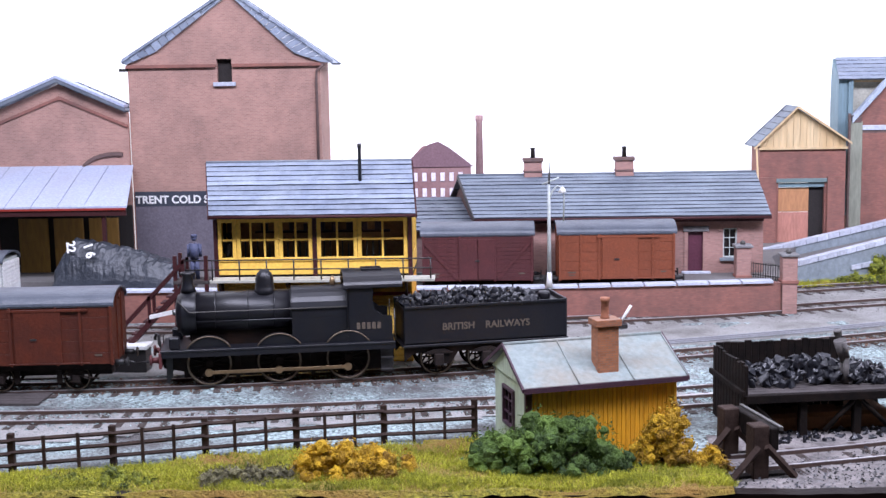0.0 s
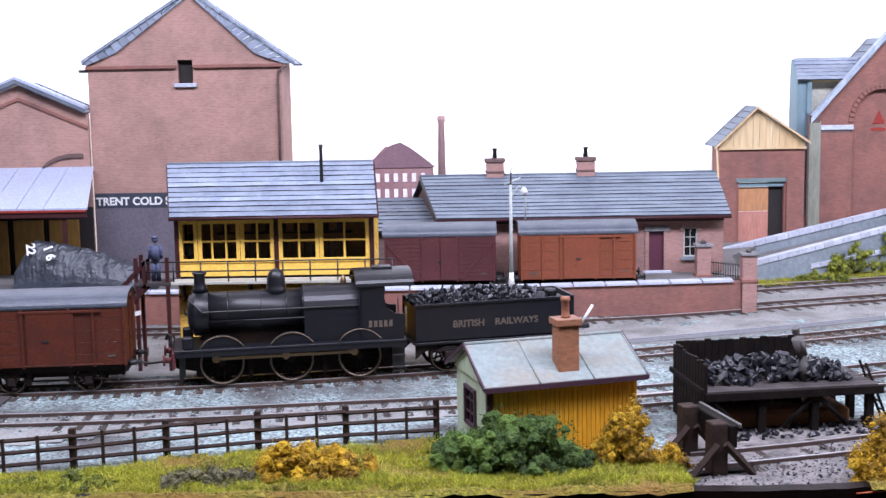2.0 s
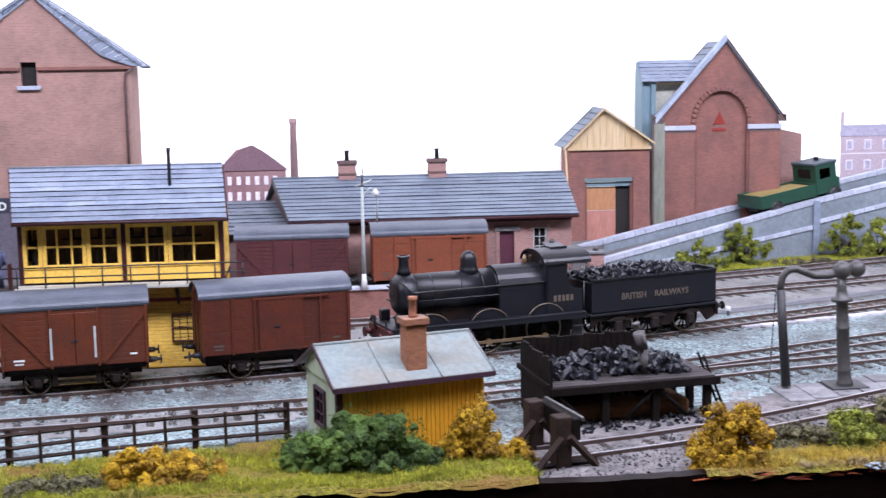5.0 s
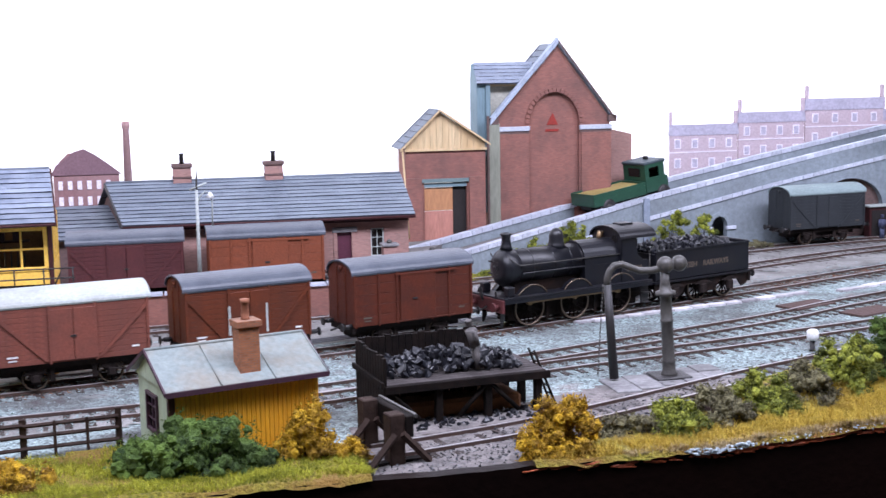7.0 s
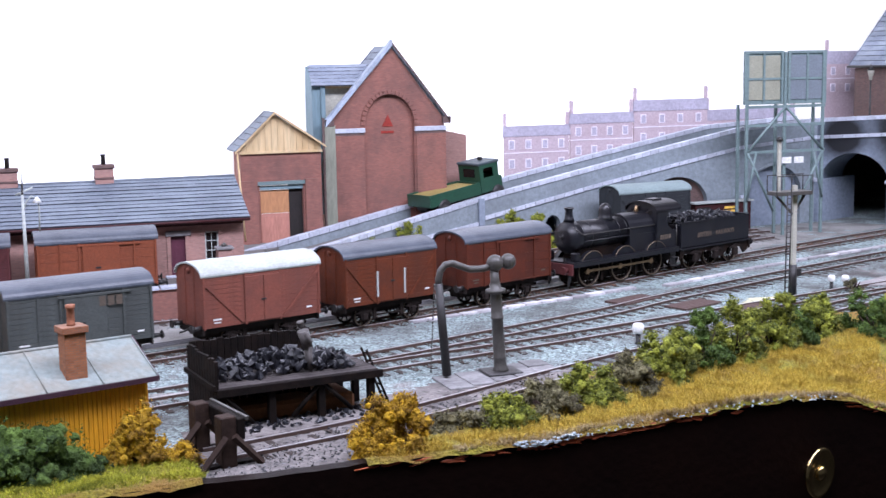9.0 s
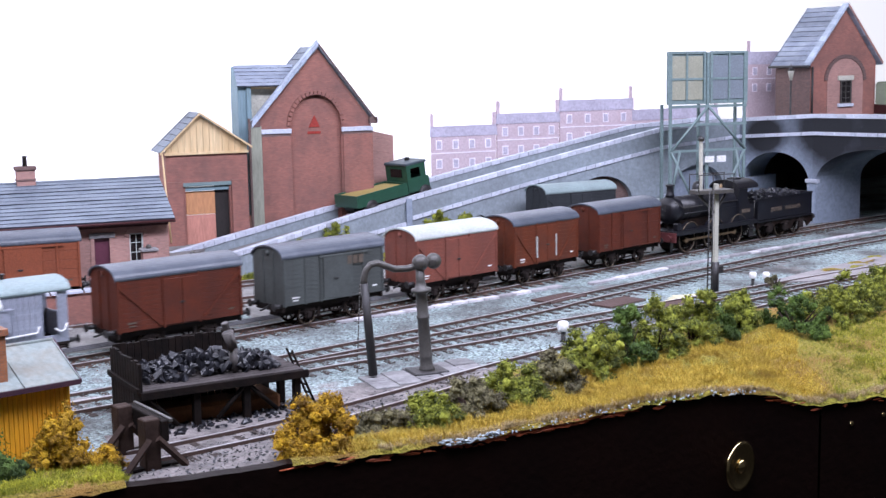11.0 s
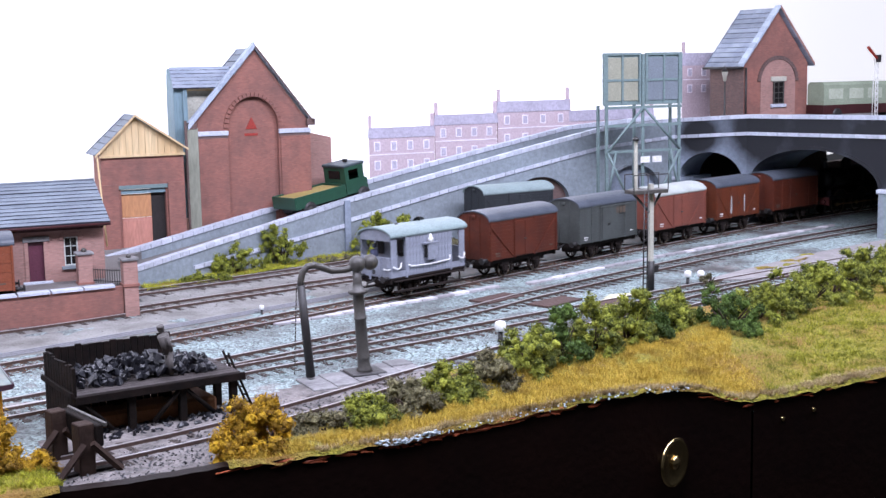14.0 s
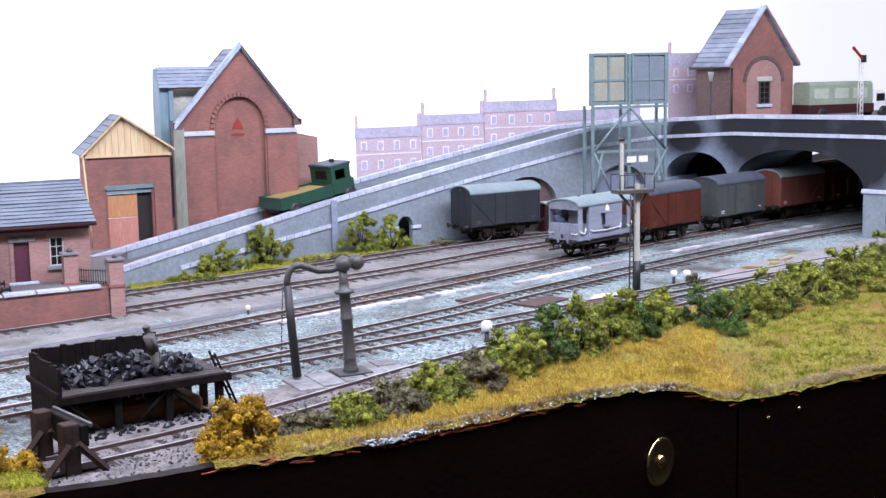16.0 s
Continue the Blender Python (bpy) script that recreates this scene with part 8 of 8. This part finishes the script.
def covered_lorry():
    t_ = thing("covered_lorry", "maroon lorry with an olive canvas tilt on the bridge", "lorry", mpose(1062, 1135, 86))
    part("canvas_tilt", prism(bmesh.new(), [(-13, 16), (-13, 37), (-10, 40), (10, 40), (13, 37), (13, 16)], -44, 44, "x"), CANVAS, t_)
    for x in (-28, 0, 26):
        part("tilt_panel", box(bmesh.new(), x - 10, x + 10, -13.5, -12.9, 22, 33, 0.3), painted("pale_canvas_patch", (0.42, 0.46, 0.36), 0.9), t_)
    part("body_side", box(bmesh.new(), -45, 46, -13.6, 13.6, 6, 16, 0.4), MAROON, t_)
    part("cab", box(bmesh.new(), 46, 66, -12.5, 12.5, 6, 30, 2), WHITE_PAINT, t_)
    part("cab_window", box(bmesh.new(), 50, 62, -12.9, -12.4, 18, 26), GLASS_DARK, t_)
    part("bonnet", box(bmesh.new(), 66, 82, -9, 9, 6, 18, 1.5), MAROON, t_)
    for x in (-26, 60):
        for y in (-12, 12):
            part("wheel", lathe(bmesh.new(), [(3, -2), (6.5, -1.8), (6.5, 1.8), (3, 2)], 18, Matrix.Translation((x, y, 6.2)) @ Matrix.Rotation(math.pi / 2, 4, "X")), IRON, t_)
    return t_


covered_lorry()


def street_lamp():
    p = thing("street_lamp", "black iron street lamp with a pale lantern", "lamp post", mpose(880, 1110, 86))
    part("column", lathe(bmesh.new(), [(1.8, 0), (1.1, 8), (0.8, 44)], 10), IRON, p)
    part("lantern", lathe(bmesh.new(), [(1.4, 44), (3.4, 53), (3.6, 53.6), (1.0, 57)], 6), CREAM, p)
    part("lantern_cap", lathe(bmesh.new(), [(3.8, 53.6), (0.8, 58), (0.3, 60)], 6), IRON, p)
    return p


street_lamp()


def lattice_signal():
    s = thing("semaphore_signal", "white lattice semaphore signal with a red and black arm", "signal", mpose(1068, 1100, 86))
    for x in (-2, 2):
        for y in (-2, 2):
            part("lattice_leg", rod(bmesh.new(), (x, y, 0), (x * 0.7, y * 0.7, 64), 0.5, 0.5, 5), WHITE_PAINT, s)
    bm = bmesh.new()
    for k in range(10):
        z = k * 6
        rod(bm, (-2, -2, z), (2, -2, z + 6), 0.35, 0.35, 4)
        rod(bm, (2, -2, z), (-2, -2, z + 6), 0.35, 0.35, 4)
    part("lattice_bracing", bm, WHITE_PAINT, s)
    part("spectacle", box(bmesh.new(), -4, 4, -4, -3, 60, 68, 0.6), IRON, s)
    part("arm", rod(bmesh.new(), (-2, -3.6, 64), (-15, -3.6, 76), 1.6, 2.0, 4, False), MAROON_BRIGHT, s)
    return s


lattice_signal()


# ---- brass disc on the board front ----
def brass_disc():
    d = thing("brass_disc", "polished brass washer and screw on the board front", "fitting", mpose(388.3, EDGE - 5, -24.2, 90, 0, 24))
    part("bolt", rod(bmesh.new(), (0, 0, -8), (0, 0, 0.5), 2.4, 2.4, 10), BRASS, d)
    part("washer", lathe(bmesh.new(), [(11, 0), (11.2, 0.6), (10.6, 1.4), (9.6, 1.2), (4, 0.9)], 36), BRASS, d)
    part("screw_head", lathe(bmesh.new(), [(3.4, 0.8), (3.0, 2.0), (1.4, 2.7), (0.2, 2.8)], 16), BRASS, d)
    return d


brass_disc()
for x, z in ((452, -14), (470, -12)):
    solid("small_screw", lathe(bmesh.new(), [(1.2, 0), (1.0, 0.6), (0.2, 0.8)], 10), BRASS, "small brass screw head in the dark board", "screw", mpose(x, EDGE - 0.6, z, 90, 0, 0), group="screws")


# ---- bushes, hedge and grass ----
def clump(bm, x, y, z, r, rng, flat=1.0):
    bb = bmesh.new()
    bmesh.ops.create_icosphere(bb, subdivisions=2, radius=r)
    o = rng.uniform(0, 100)
    for v in bb.verts:
        n = noise.noise(v.co * (1.6 / r) + Vector((o, 0, 0))) * 0.45 + noise.noise(v.co * (4.5 / r) + Vector((0, o, 0))) * 0.4
        v.co *= 1 + n
        v.co.z *= flat
    merge(bm, bb, Matrix.Translation((x, y, z)))


def bush(at, rx, ry, h, material, n, seed, label, size=(2.2, 4.2), group=""):
    """A mound of many small foam clumps with twigs."""
    rng = random.Random(seed)
    b = thing("bush", label, "bush", mpose(at[0], at[1], at[2] if len(at) > 2 else -2), group=group)
    bm = bmesh.new()
    spots = []
    lobe = size[1] * 1.25
    for _ in range(max(5, int(n / 2.2))):  # rounded lobes with gaps between them
        a, u = rng.uniform(0, 2 * math.pi), math.sqrt(rng.random())
        x, y = (rx - lobe * 0.4) * u * math.cos(a), (ry - lobe * 0.4) * u * math.sin(a)
        top = h * math.sqrt(max(0.05, 1 - u * u)) * (0.92 + 0.4 * noise.noise((x * 0.09 + seed, y * 0.09, 0)))
        z = max(lobe * 0.35, (top - lobe * 0.5) * rng.uniform(0.12, 1.0))
        for _c in range(5):
            d = Vector((rng.gauss(0, 1), rng.gauss(0, 1), rng.gauss(0.2, 1))).normalized() * lobe * rng.uniform(0.3, 1.0)
            p = (x + d.x, y + d.y, max(0.5, z + d.z))
            clump(bm, *p, rng.uniform(size[0] * 0.6, size[1] * 0.72), rng)
            spots.append(p)
    for x, y, z in spots:  # foam shreds that fray the outline
        for _ in range(48):
            d = Vector((rng.gauss(0, 1), rng.gauss(0, 1), rng.gauss(0.35, 1))).normalized()
            p = Vector((x, y, z)) + d * rng.uniform(0.7, 1.3) * size[1] * 0.85
            k = rng.uniform(0.22, 0.6)
            bm.faces.new([bm.verts.new(p + Vector((rng.gauss(0, k), rng.gauss(0, k), rng.gauss(0, k)))) for _v in range(3)])
    part("crown", bm, material, b)
    bm = bmesh.new()
    for _ in range(9):
        a = rng.uniform(0, 6.28)
        rod(bm, (0, 0, 0), (rx * 0.5 * math.cos(a), ry * 0.5 * math.sin(a), h * rng.uniform(0.3, 0.5)), 0.9, 0.3, 5)
    part("stem", bm, FENCE_WOOD, b)
    return b


bush((66, 535), 28, 19, 27, GREEN_LEAF, 120, 1, "dense dark green foam bush by the hut", (2.8, 5.2))
bush((110, 545), 12, 11, 25, YELLOW_LEAF, 60, 2, "mustard-yellow foam bush by the hut", (2.0, 3.6))
bush((127, 540), 7, 6, 9, YELLOW_LEAF, 18, 3, "small mustard-yellow foam bush", (1.4, 2.6))
bush((-9, 527), 24, 16, 15, YELLOW_LEAF, 80, 4, "yellow-brown gorse-like foam bush", (2.0, 3.8))
bush((-48, 518), 18, 12, 10, OLIVE_LEAF, 50, 5, "low olive-yellow foam bush", (1.8, 3.2))
bush((-100, 515), 22, 10, 6, MID_LEAF, 40, 6, "low green scatter bush on the bank", (1.6, 3.0))
bush((207, 515), 20, 13, 26, YELLOW_LEAF, 110, 7, "bright mustard foam bush at the board edge", (1.8, 3.4))
bush((243, 537), 20, 11, 10, OLIVE_LEAF, 44, 8, "thin grey-olive scrub beside the siding", (1.4, 2.8))
hedge = [(262, 556, 12, 14), (285, 566, 13, 15), (310, 576, 14, 15), (335, 588, 13, 17), (362, 600, 14, 19), (388, 610, 13, 24), (412, 620, 12, 26), (440, 632, 12, 22), (462, 645, 11, 22), (485, 655, 10, 18),
         (505, 640, 16, 26), (533, 652, 17, 26), (560, 664, 17, 25), (590, 678, 18, 27), (622, 690, 18, 26), (655, 702, 18, 28), (690, 714, 18, 28), (726, 726, 19, 28), (762, 738, 19, 28)]
for k, (x, y, r, h) in enumerate(hedge):
    y, h = (y - 22, h + 6) if x < 500 else (y - 33, h + 7)
    bush((x, y, turf_z(x, y, 0) - 1), r * 1.05, r * 1.7, (h - 1) * RNG.uniform(0.7, 1.2), (OLIVE_LEAF, MID_LEAF, GREEN_LEAF, MID_LEAF)[(0 if k % 2 else 1) if k < 4 else (1 if k < 5 else (2 if k in (5, 8, 10) else 3))], 74, 20 + k, "mid-green clump of the lineside hedge", (1.3, 3.0), "hedge clumps")
bush((332, 985), 26, 9, 22, MID_LEAF, 50, 50, "bright green ivy growing by the ramp wall", (1.6, 3.0), "wall shrubs")
bush((375, 1004), 22, 8, 42, MID_LEAF, 80, 51, "bright green shrub climbing the ramp wall", (1.2, 2.6), "wall shrubs")
bush((462, 1028), 20, 8, 40, MID_LEAF, 80, 52, "bright green shrub climbing the ramp wall", (1.2, 2.6), "wall shrubs")
bush((492, 1028), 18, 8, 32, MID_LEAF, 60, 53, "bright green shrub by the ramp arch", (1.6, 3.0), "wall shrubs")
bush((598, 752), 9, 6, 14, OLIVE_LEAF, 12, 57, "thin pale scrub beside the signal", (0.8, 1.6), "weeds")
bush((300, 955), 22, 8, 6, MID_LEAF, 30, 54, "low weeds between the sidings", (1.2, 2.2), "weeds")
bush((420, 1000), 26, 8, 5, OLIVE_LEAF, 34, 55, "low weeds between the sidings", (1.2, 2.2), "weeds")
bush((540, 1032), 16, 6, 7, OLIVE_LEAF, 24, 56, "low weeds between the sidings", (1.2, 2.2), "weeds")


def blades(name, outline, count, material, tall, seed, label):
    """Static grass: single tapered blades inside a plan outline."""
    rng = random.Random(seed)
    x0, x1 = min(p[0] for p in outline), max(p[0] for p in outline)
    y0, y1 = min(p[1] for p in outline), max(p[1] for p in outline)
    vs, fs = [], []
    while len(fs) < count:
        x, y = rng.uniform(x0, x1), rng.uniform(y0, y1)
        if not inside(x, y, outline) or noise.noise((x * 0.04, y * 0.05, seed)) < rng.uniform(-0.55, 0.25):
            continue
        z = turf_z(x, y, 0.8)
        a, w, h = rng.uniform(0, 6.28), rng.uniform(0.12, 0.26), rng.uniform(0.4, 1.0) * tall
        dx, dy = math.cos(a) * w, math.sin(a) * w
        lx, ly = rng.gauss(0, 0.45) * h, rng.gauss(0, 0.45) * h
        k = len(vs)
        vs += [((x - dx) * K, (y - dy) * K, z * K), ((x + dx) * K, (y + dy) * K, z * K), ((x + lx) * K, (y + ly) * K, (z + h) * K)]
        fs.append((k, k + 1, k + 2))
    me = bpy.data.meshes.new(name)
    me.from_pydata(vs, [], fs)
    me.materials.append(material)
    return tagged(new(name, me), label, "grass", kind="stuff")


blades("static_grass", [(-260, 500), (130, 500), (128, 552), (60, 558), (38, 576), (-35, 564), (-140, 532), (-260, 506)], 46000, GRASS, 2.6, 3, "yellow-green static grass on the front bank")
blades("static_grass", [(190, 499), (448, 499), (470, 560), (520, 625), (440, 615), (330, 575), (262, 540), (200, 510)], 44000, STRAW, 2.2, 4, "straw-coloured static grass along the board edge")
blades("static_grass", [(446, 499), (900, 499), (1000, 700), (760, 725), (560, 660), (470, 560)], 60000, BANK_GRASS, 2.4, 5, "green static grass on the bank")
blades("static_grass", [(255, 935), (300, 948), (380, 985), (530, 1030), (505, 1050), (440, 1036), (255, 958)], 7000, GRASS, 3.0, 6, "mossy grass by the ramp wall")


def tussocks(name, outline, count, material, tall, seed, label):
    """Coarse tufts of longer blades that lean outwards from one foot."""
    rng = random.Random(seed)
    x0, x1 = min(p[0] for p in outline), max(p[0] for p in outline)
    y0, y1 = min(p[1] for p in outline), max(p[1] for p in outline)
    vs, fs = [], []
    while count:
        cx, cy = rng.uniform(x0, x1), rng.uniform(y0, y1)
        if not inside(cx, cy, outline):
            continue
        count -= 1
        h0 = tall * rng.uniform(0.5, 1.2)
        for _ in range(34):
            a, r = rng.uniform(0, 6.28), rng.uniform(0.0, 1.0) * h0 * 0.7
            x, y = cx + math.cos(a) * r, max(EDGE - 0.8, cy + math.sin(a) * r)
            z, h, w = turf_z(x, y, 0.6), h0 * rng.uniform(0.5, 1.0), rng.uniform(0.12, 0.24)
            lx, ly = math.cos(a) * h * 0.45 + rng.gauss(0, 0.25) * h, math.sin(a) * h * 0.45 + rng.gauss(0, 0.25) * h
            b = rng.uniform(0, 6.28)
            k = len(vs)
            vs += [((x - math.cos(b) * w) * K, (y - math.sin(b) * w) * K, z * K), ((x + math.cos(b) * w) * K, (y + math.sin(b) * w) * K, z * K), ((x + lx) * K, (y + ly) * K, (z + h) * K)]
            fs.append((k, k + 1, k + 2))
    me = bpy.data.meshes.new(name)
    me.from_pydata(vs, [], fs)
    me.materials.append(material)
    return tagged(new(name, me), label, "grass", kind="stuff")


tussocks("grass_tufts", [(190, 500), (440, 500), (470, 560), (500, 605), (440, 600), (330, 562), (262, 528), (205, 508)], 1100, STRAW, 4.4, 14, "coarse straw-coloured tufts on the bank")
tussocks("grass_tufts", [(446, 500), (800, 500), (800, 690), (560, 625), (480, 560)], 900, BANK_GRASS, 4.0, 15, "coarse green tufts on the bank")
tussocks("grass_tufts", [(-260, 500), (130, 500), (128, 545), (38, 565), (-140, 525), (-260, 504)], 520, GRASS, 3.2, 16, "coarse yellow-green tufts on the front bank")
tussocks("dry_fringe", [(225, 498), (780, 498), (780, 503), (225, 503)], 950, DRY_FRINGE, 3.0, 17, "bleached straw fringe along the board edge")


def stones(name, count, lines, spread, material, size, seed, label):
    """Loose ballast chippings on either side of the lines."""
    rng = random.Random(seed)
    vs, fs = [], []
    for _ in range(count):
        p = rng.choice(rng.choice(lines))
        x, y = p.x + rng.gauss(0, spread), p.y + rng.gauss(0, spread)
        if not (-230 < x < 900 and 545 < y < 1040):
            continue
        r, k = rng.uniform(*size), len(vs)
        z = -2.0 + rng.uniform(-0.2, 0.35)
        for _c in range(4):
            vs.append(((x + rng.uniform(-r, r)) * K, (y + rng.uniform(-r, r)) * K, (z + rng.uniform(-0.3, 0.8) * r) * K))
        fs += [(k, k + 1, k + 2), (k, k + 2, k + 3), (k, k + 3, k + 1), (k + 1, k + 3, k + 2)]
    me = bpy.data.meshes.new(name)
    me.from_pydata(vs, [], fs)
    me.materials.append(material)
    return tagged(new(name, me), label, "ballast", kind="stuff")


stones("ballast", 42000, TRACKS[:3], 14, BALLAST_STONE, (0.5, 1.05), 8, "blue-grey ballast chippings between the sleepers")
stones("rusty_ballast", 17000, TRACKS[:1], 7.5, RUST_STONE, (0.5, 1.0), 10, "rust-stained ballast between the rails of the running line")
stones("oily_ballast", 13000, TRACKS[1:3] + TRACKS[4:6], 5.5, OILY_STONE, (0.4, 0.9), 11, "oil-darkened ballast between the rails")
stones("cinders", 16000, TRACKS[3:6], 14, CINDER, (0.4, 1.0), 9, "dark cinders over the sidings")


def rubble(name, count, material, size, seed, label):
    """Grit and crumbs strewn over the dusty yard round the siding's end."""
    rng = random.Random(seed)
    vs, fs = [], []
    while len(fs) < count * 4:
        x = rng.uniform(126, 330)
        y = rng.uniform(EDGE + 3, 545) + max(0.0, x - 150) * rng.uniform(0.2, 0.62)
        if y > 640 or noise.noise((x * 0.05, y * 0.05, seed)) < rng.uniform(-0.5, 0.3) or y < 500 + max(0.0, x - 190) * 0.62:
            continue
        r, k = rng.uniform(*size), len(vs)
        for _c in range(4):
            vs.append(((x + rng.uniform(-r, r)) * K, (y + rng.uniform(-r, r)) * K, (-1.75 + rng.uniform(-0.3, 0.9) * r) * K))
        fs += [(k, k + 1, k + 2), (k, k + 2, k + 3), (k, k + 3, k + 1), (k + 1, k + 3, k + 2)]
    me = bpy.data.meshes.new(name)
    me.from_pydata(vs, [], fs)
    me.materials.append(material)
    return tagged(new(name, me), label, "rubble", kind="stuff")


rubble("coal_crumbs", 1300, COAL, (0.4, 1.3), 31, "black coal crumbs strewn over the dusty yard")
rubble("stone_crumbs", 1800, COPING_GREY, (0.3, 0.8), 32, "pale stone grit strewn over the dusty yard")



# ---- what moves ----
TRAVEL = [  # seconds and how far the dome has come along the line, in millimetres
    (0.0, -67), (0.5, -63.5), (1.0, -57.5), (1.5, -53), (2.0, -42.8), (2.5, -24.5), (3.0, 9), (3.5, 41), (5.0, 136), (5.5, 171.5), (6.1, 224), (6.5, 258), (7.0, 301.5),
    (7.5, 348), (8.0, 397), (9.0, 493), (10.1, 589), (11.0, 695), (12.0, 828), (12.5, 889), (13.5, 985), (14.5, 1082), (15.3, 1170), (16.0, 1251),
]


def motions():
    xs = np.arange(-900.0, 1801.0, 2.0)
    ys = np.array([main_y(x) if x < 1000 else main_y(1000) + (x - 1000) * 0.23 for x in xs])
    run = np.concatenate(([0.0], np.cumsum(np.hypot(np.diff(xs), np.diff(ys)))))
    run -= np.interp(0.0, xs, run)
    keys = np.array(TRAVEL)
    slopes = np.gradient(keys[:, 1], keys[:, 0])

    def come(t):
        i = min(max(int(np.searchsorted(keys[:, 0], t, "right")) - 1, 0), len(keys) - 2)
        h = keys[i + 1, 0] - keys[i, 0]
        u = (t - keys[i, 0]) / h
        a, b, c, d = 2 * u ** 3 - 3 * u ** 2 + 1, u ** 3 - 2 * u ** 2 + u, -2 * u ** 3 + 3 * u ** 2, u ** 3 - u ** 2
        return a * keys[i, 1] + b * h * slopes[i] + c * keys[i + 1, 1] + d * h * slopes[i + 1]

    def placed(s, half):
        (xa, ya), (xb, yb) = ((np.interp(s + d, run, xs), np.interp(s + d, run, ys)) for d in (-half, half))
        return mpose((xa + xb) / 2, (ya + yb) / 2, 0, 0, 0, math.degrees(math.atan2(yb - ya, xb - xa)))

    times = [k * 0.25 for k in range(65)]
    fleet = [(LOCO, AXLES[1], 33.4), (TENDER, 106.5, 24.0)] + [(v, d, 18.0) for v, d in zip(VANS, (-107.5, -202.5, -290.0, -392.0, -496.0))] + [(BRAKE, -596.0, 17.0)]
    guard = miniature_figure(Matrix.Identity(4), NAVY, "small painted figure in blue on the brake van's verandah", 0.0, 0.9)
    walk(guard, [(t, placed(come(t) - 596.0, 17.0) @ mpose(-30, 7, 14.2, 0, 0, 180)) for t in times])
    for ob, ahead, half in fleet:
        shift = mpose(-ahead, 0, 0) if ob is LOCO else Matrix.Identity(4)
        walk(ob, [(t, placed(come(t) + ahead, half) @ shift) for t in times])
    fine = [k / 15 for k in range(241)]
    for ws, r, x in ROLLING:
        walk(ws, [(t, mpose(x, 0, r, 0, math.degrees(come(t) / r) % 360, 0)) for t in fine])
    for rod_ in ROD:
        rows = []
        for t in fine:
            a = come(t) / 10.8
            rows.append((t, mpose(-4 * math.sin(a), 0, 10.8 - 4 * math.cos(a))))
        walk(rod_, rows)


motions()
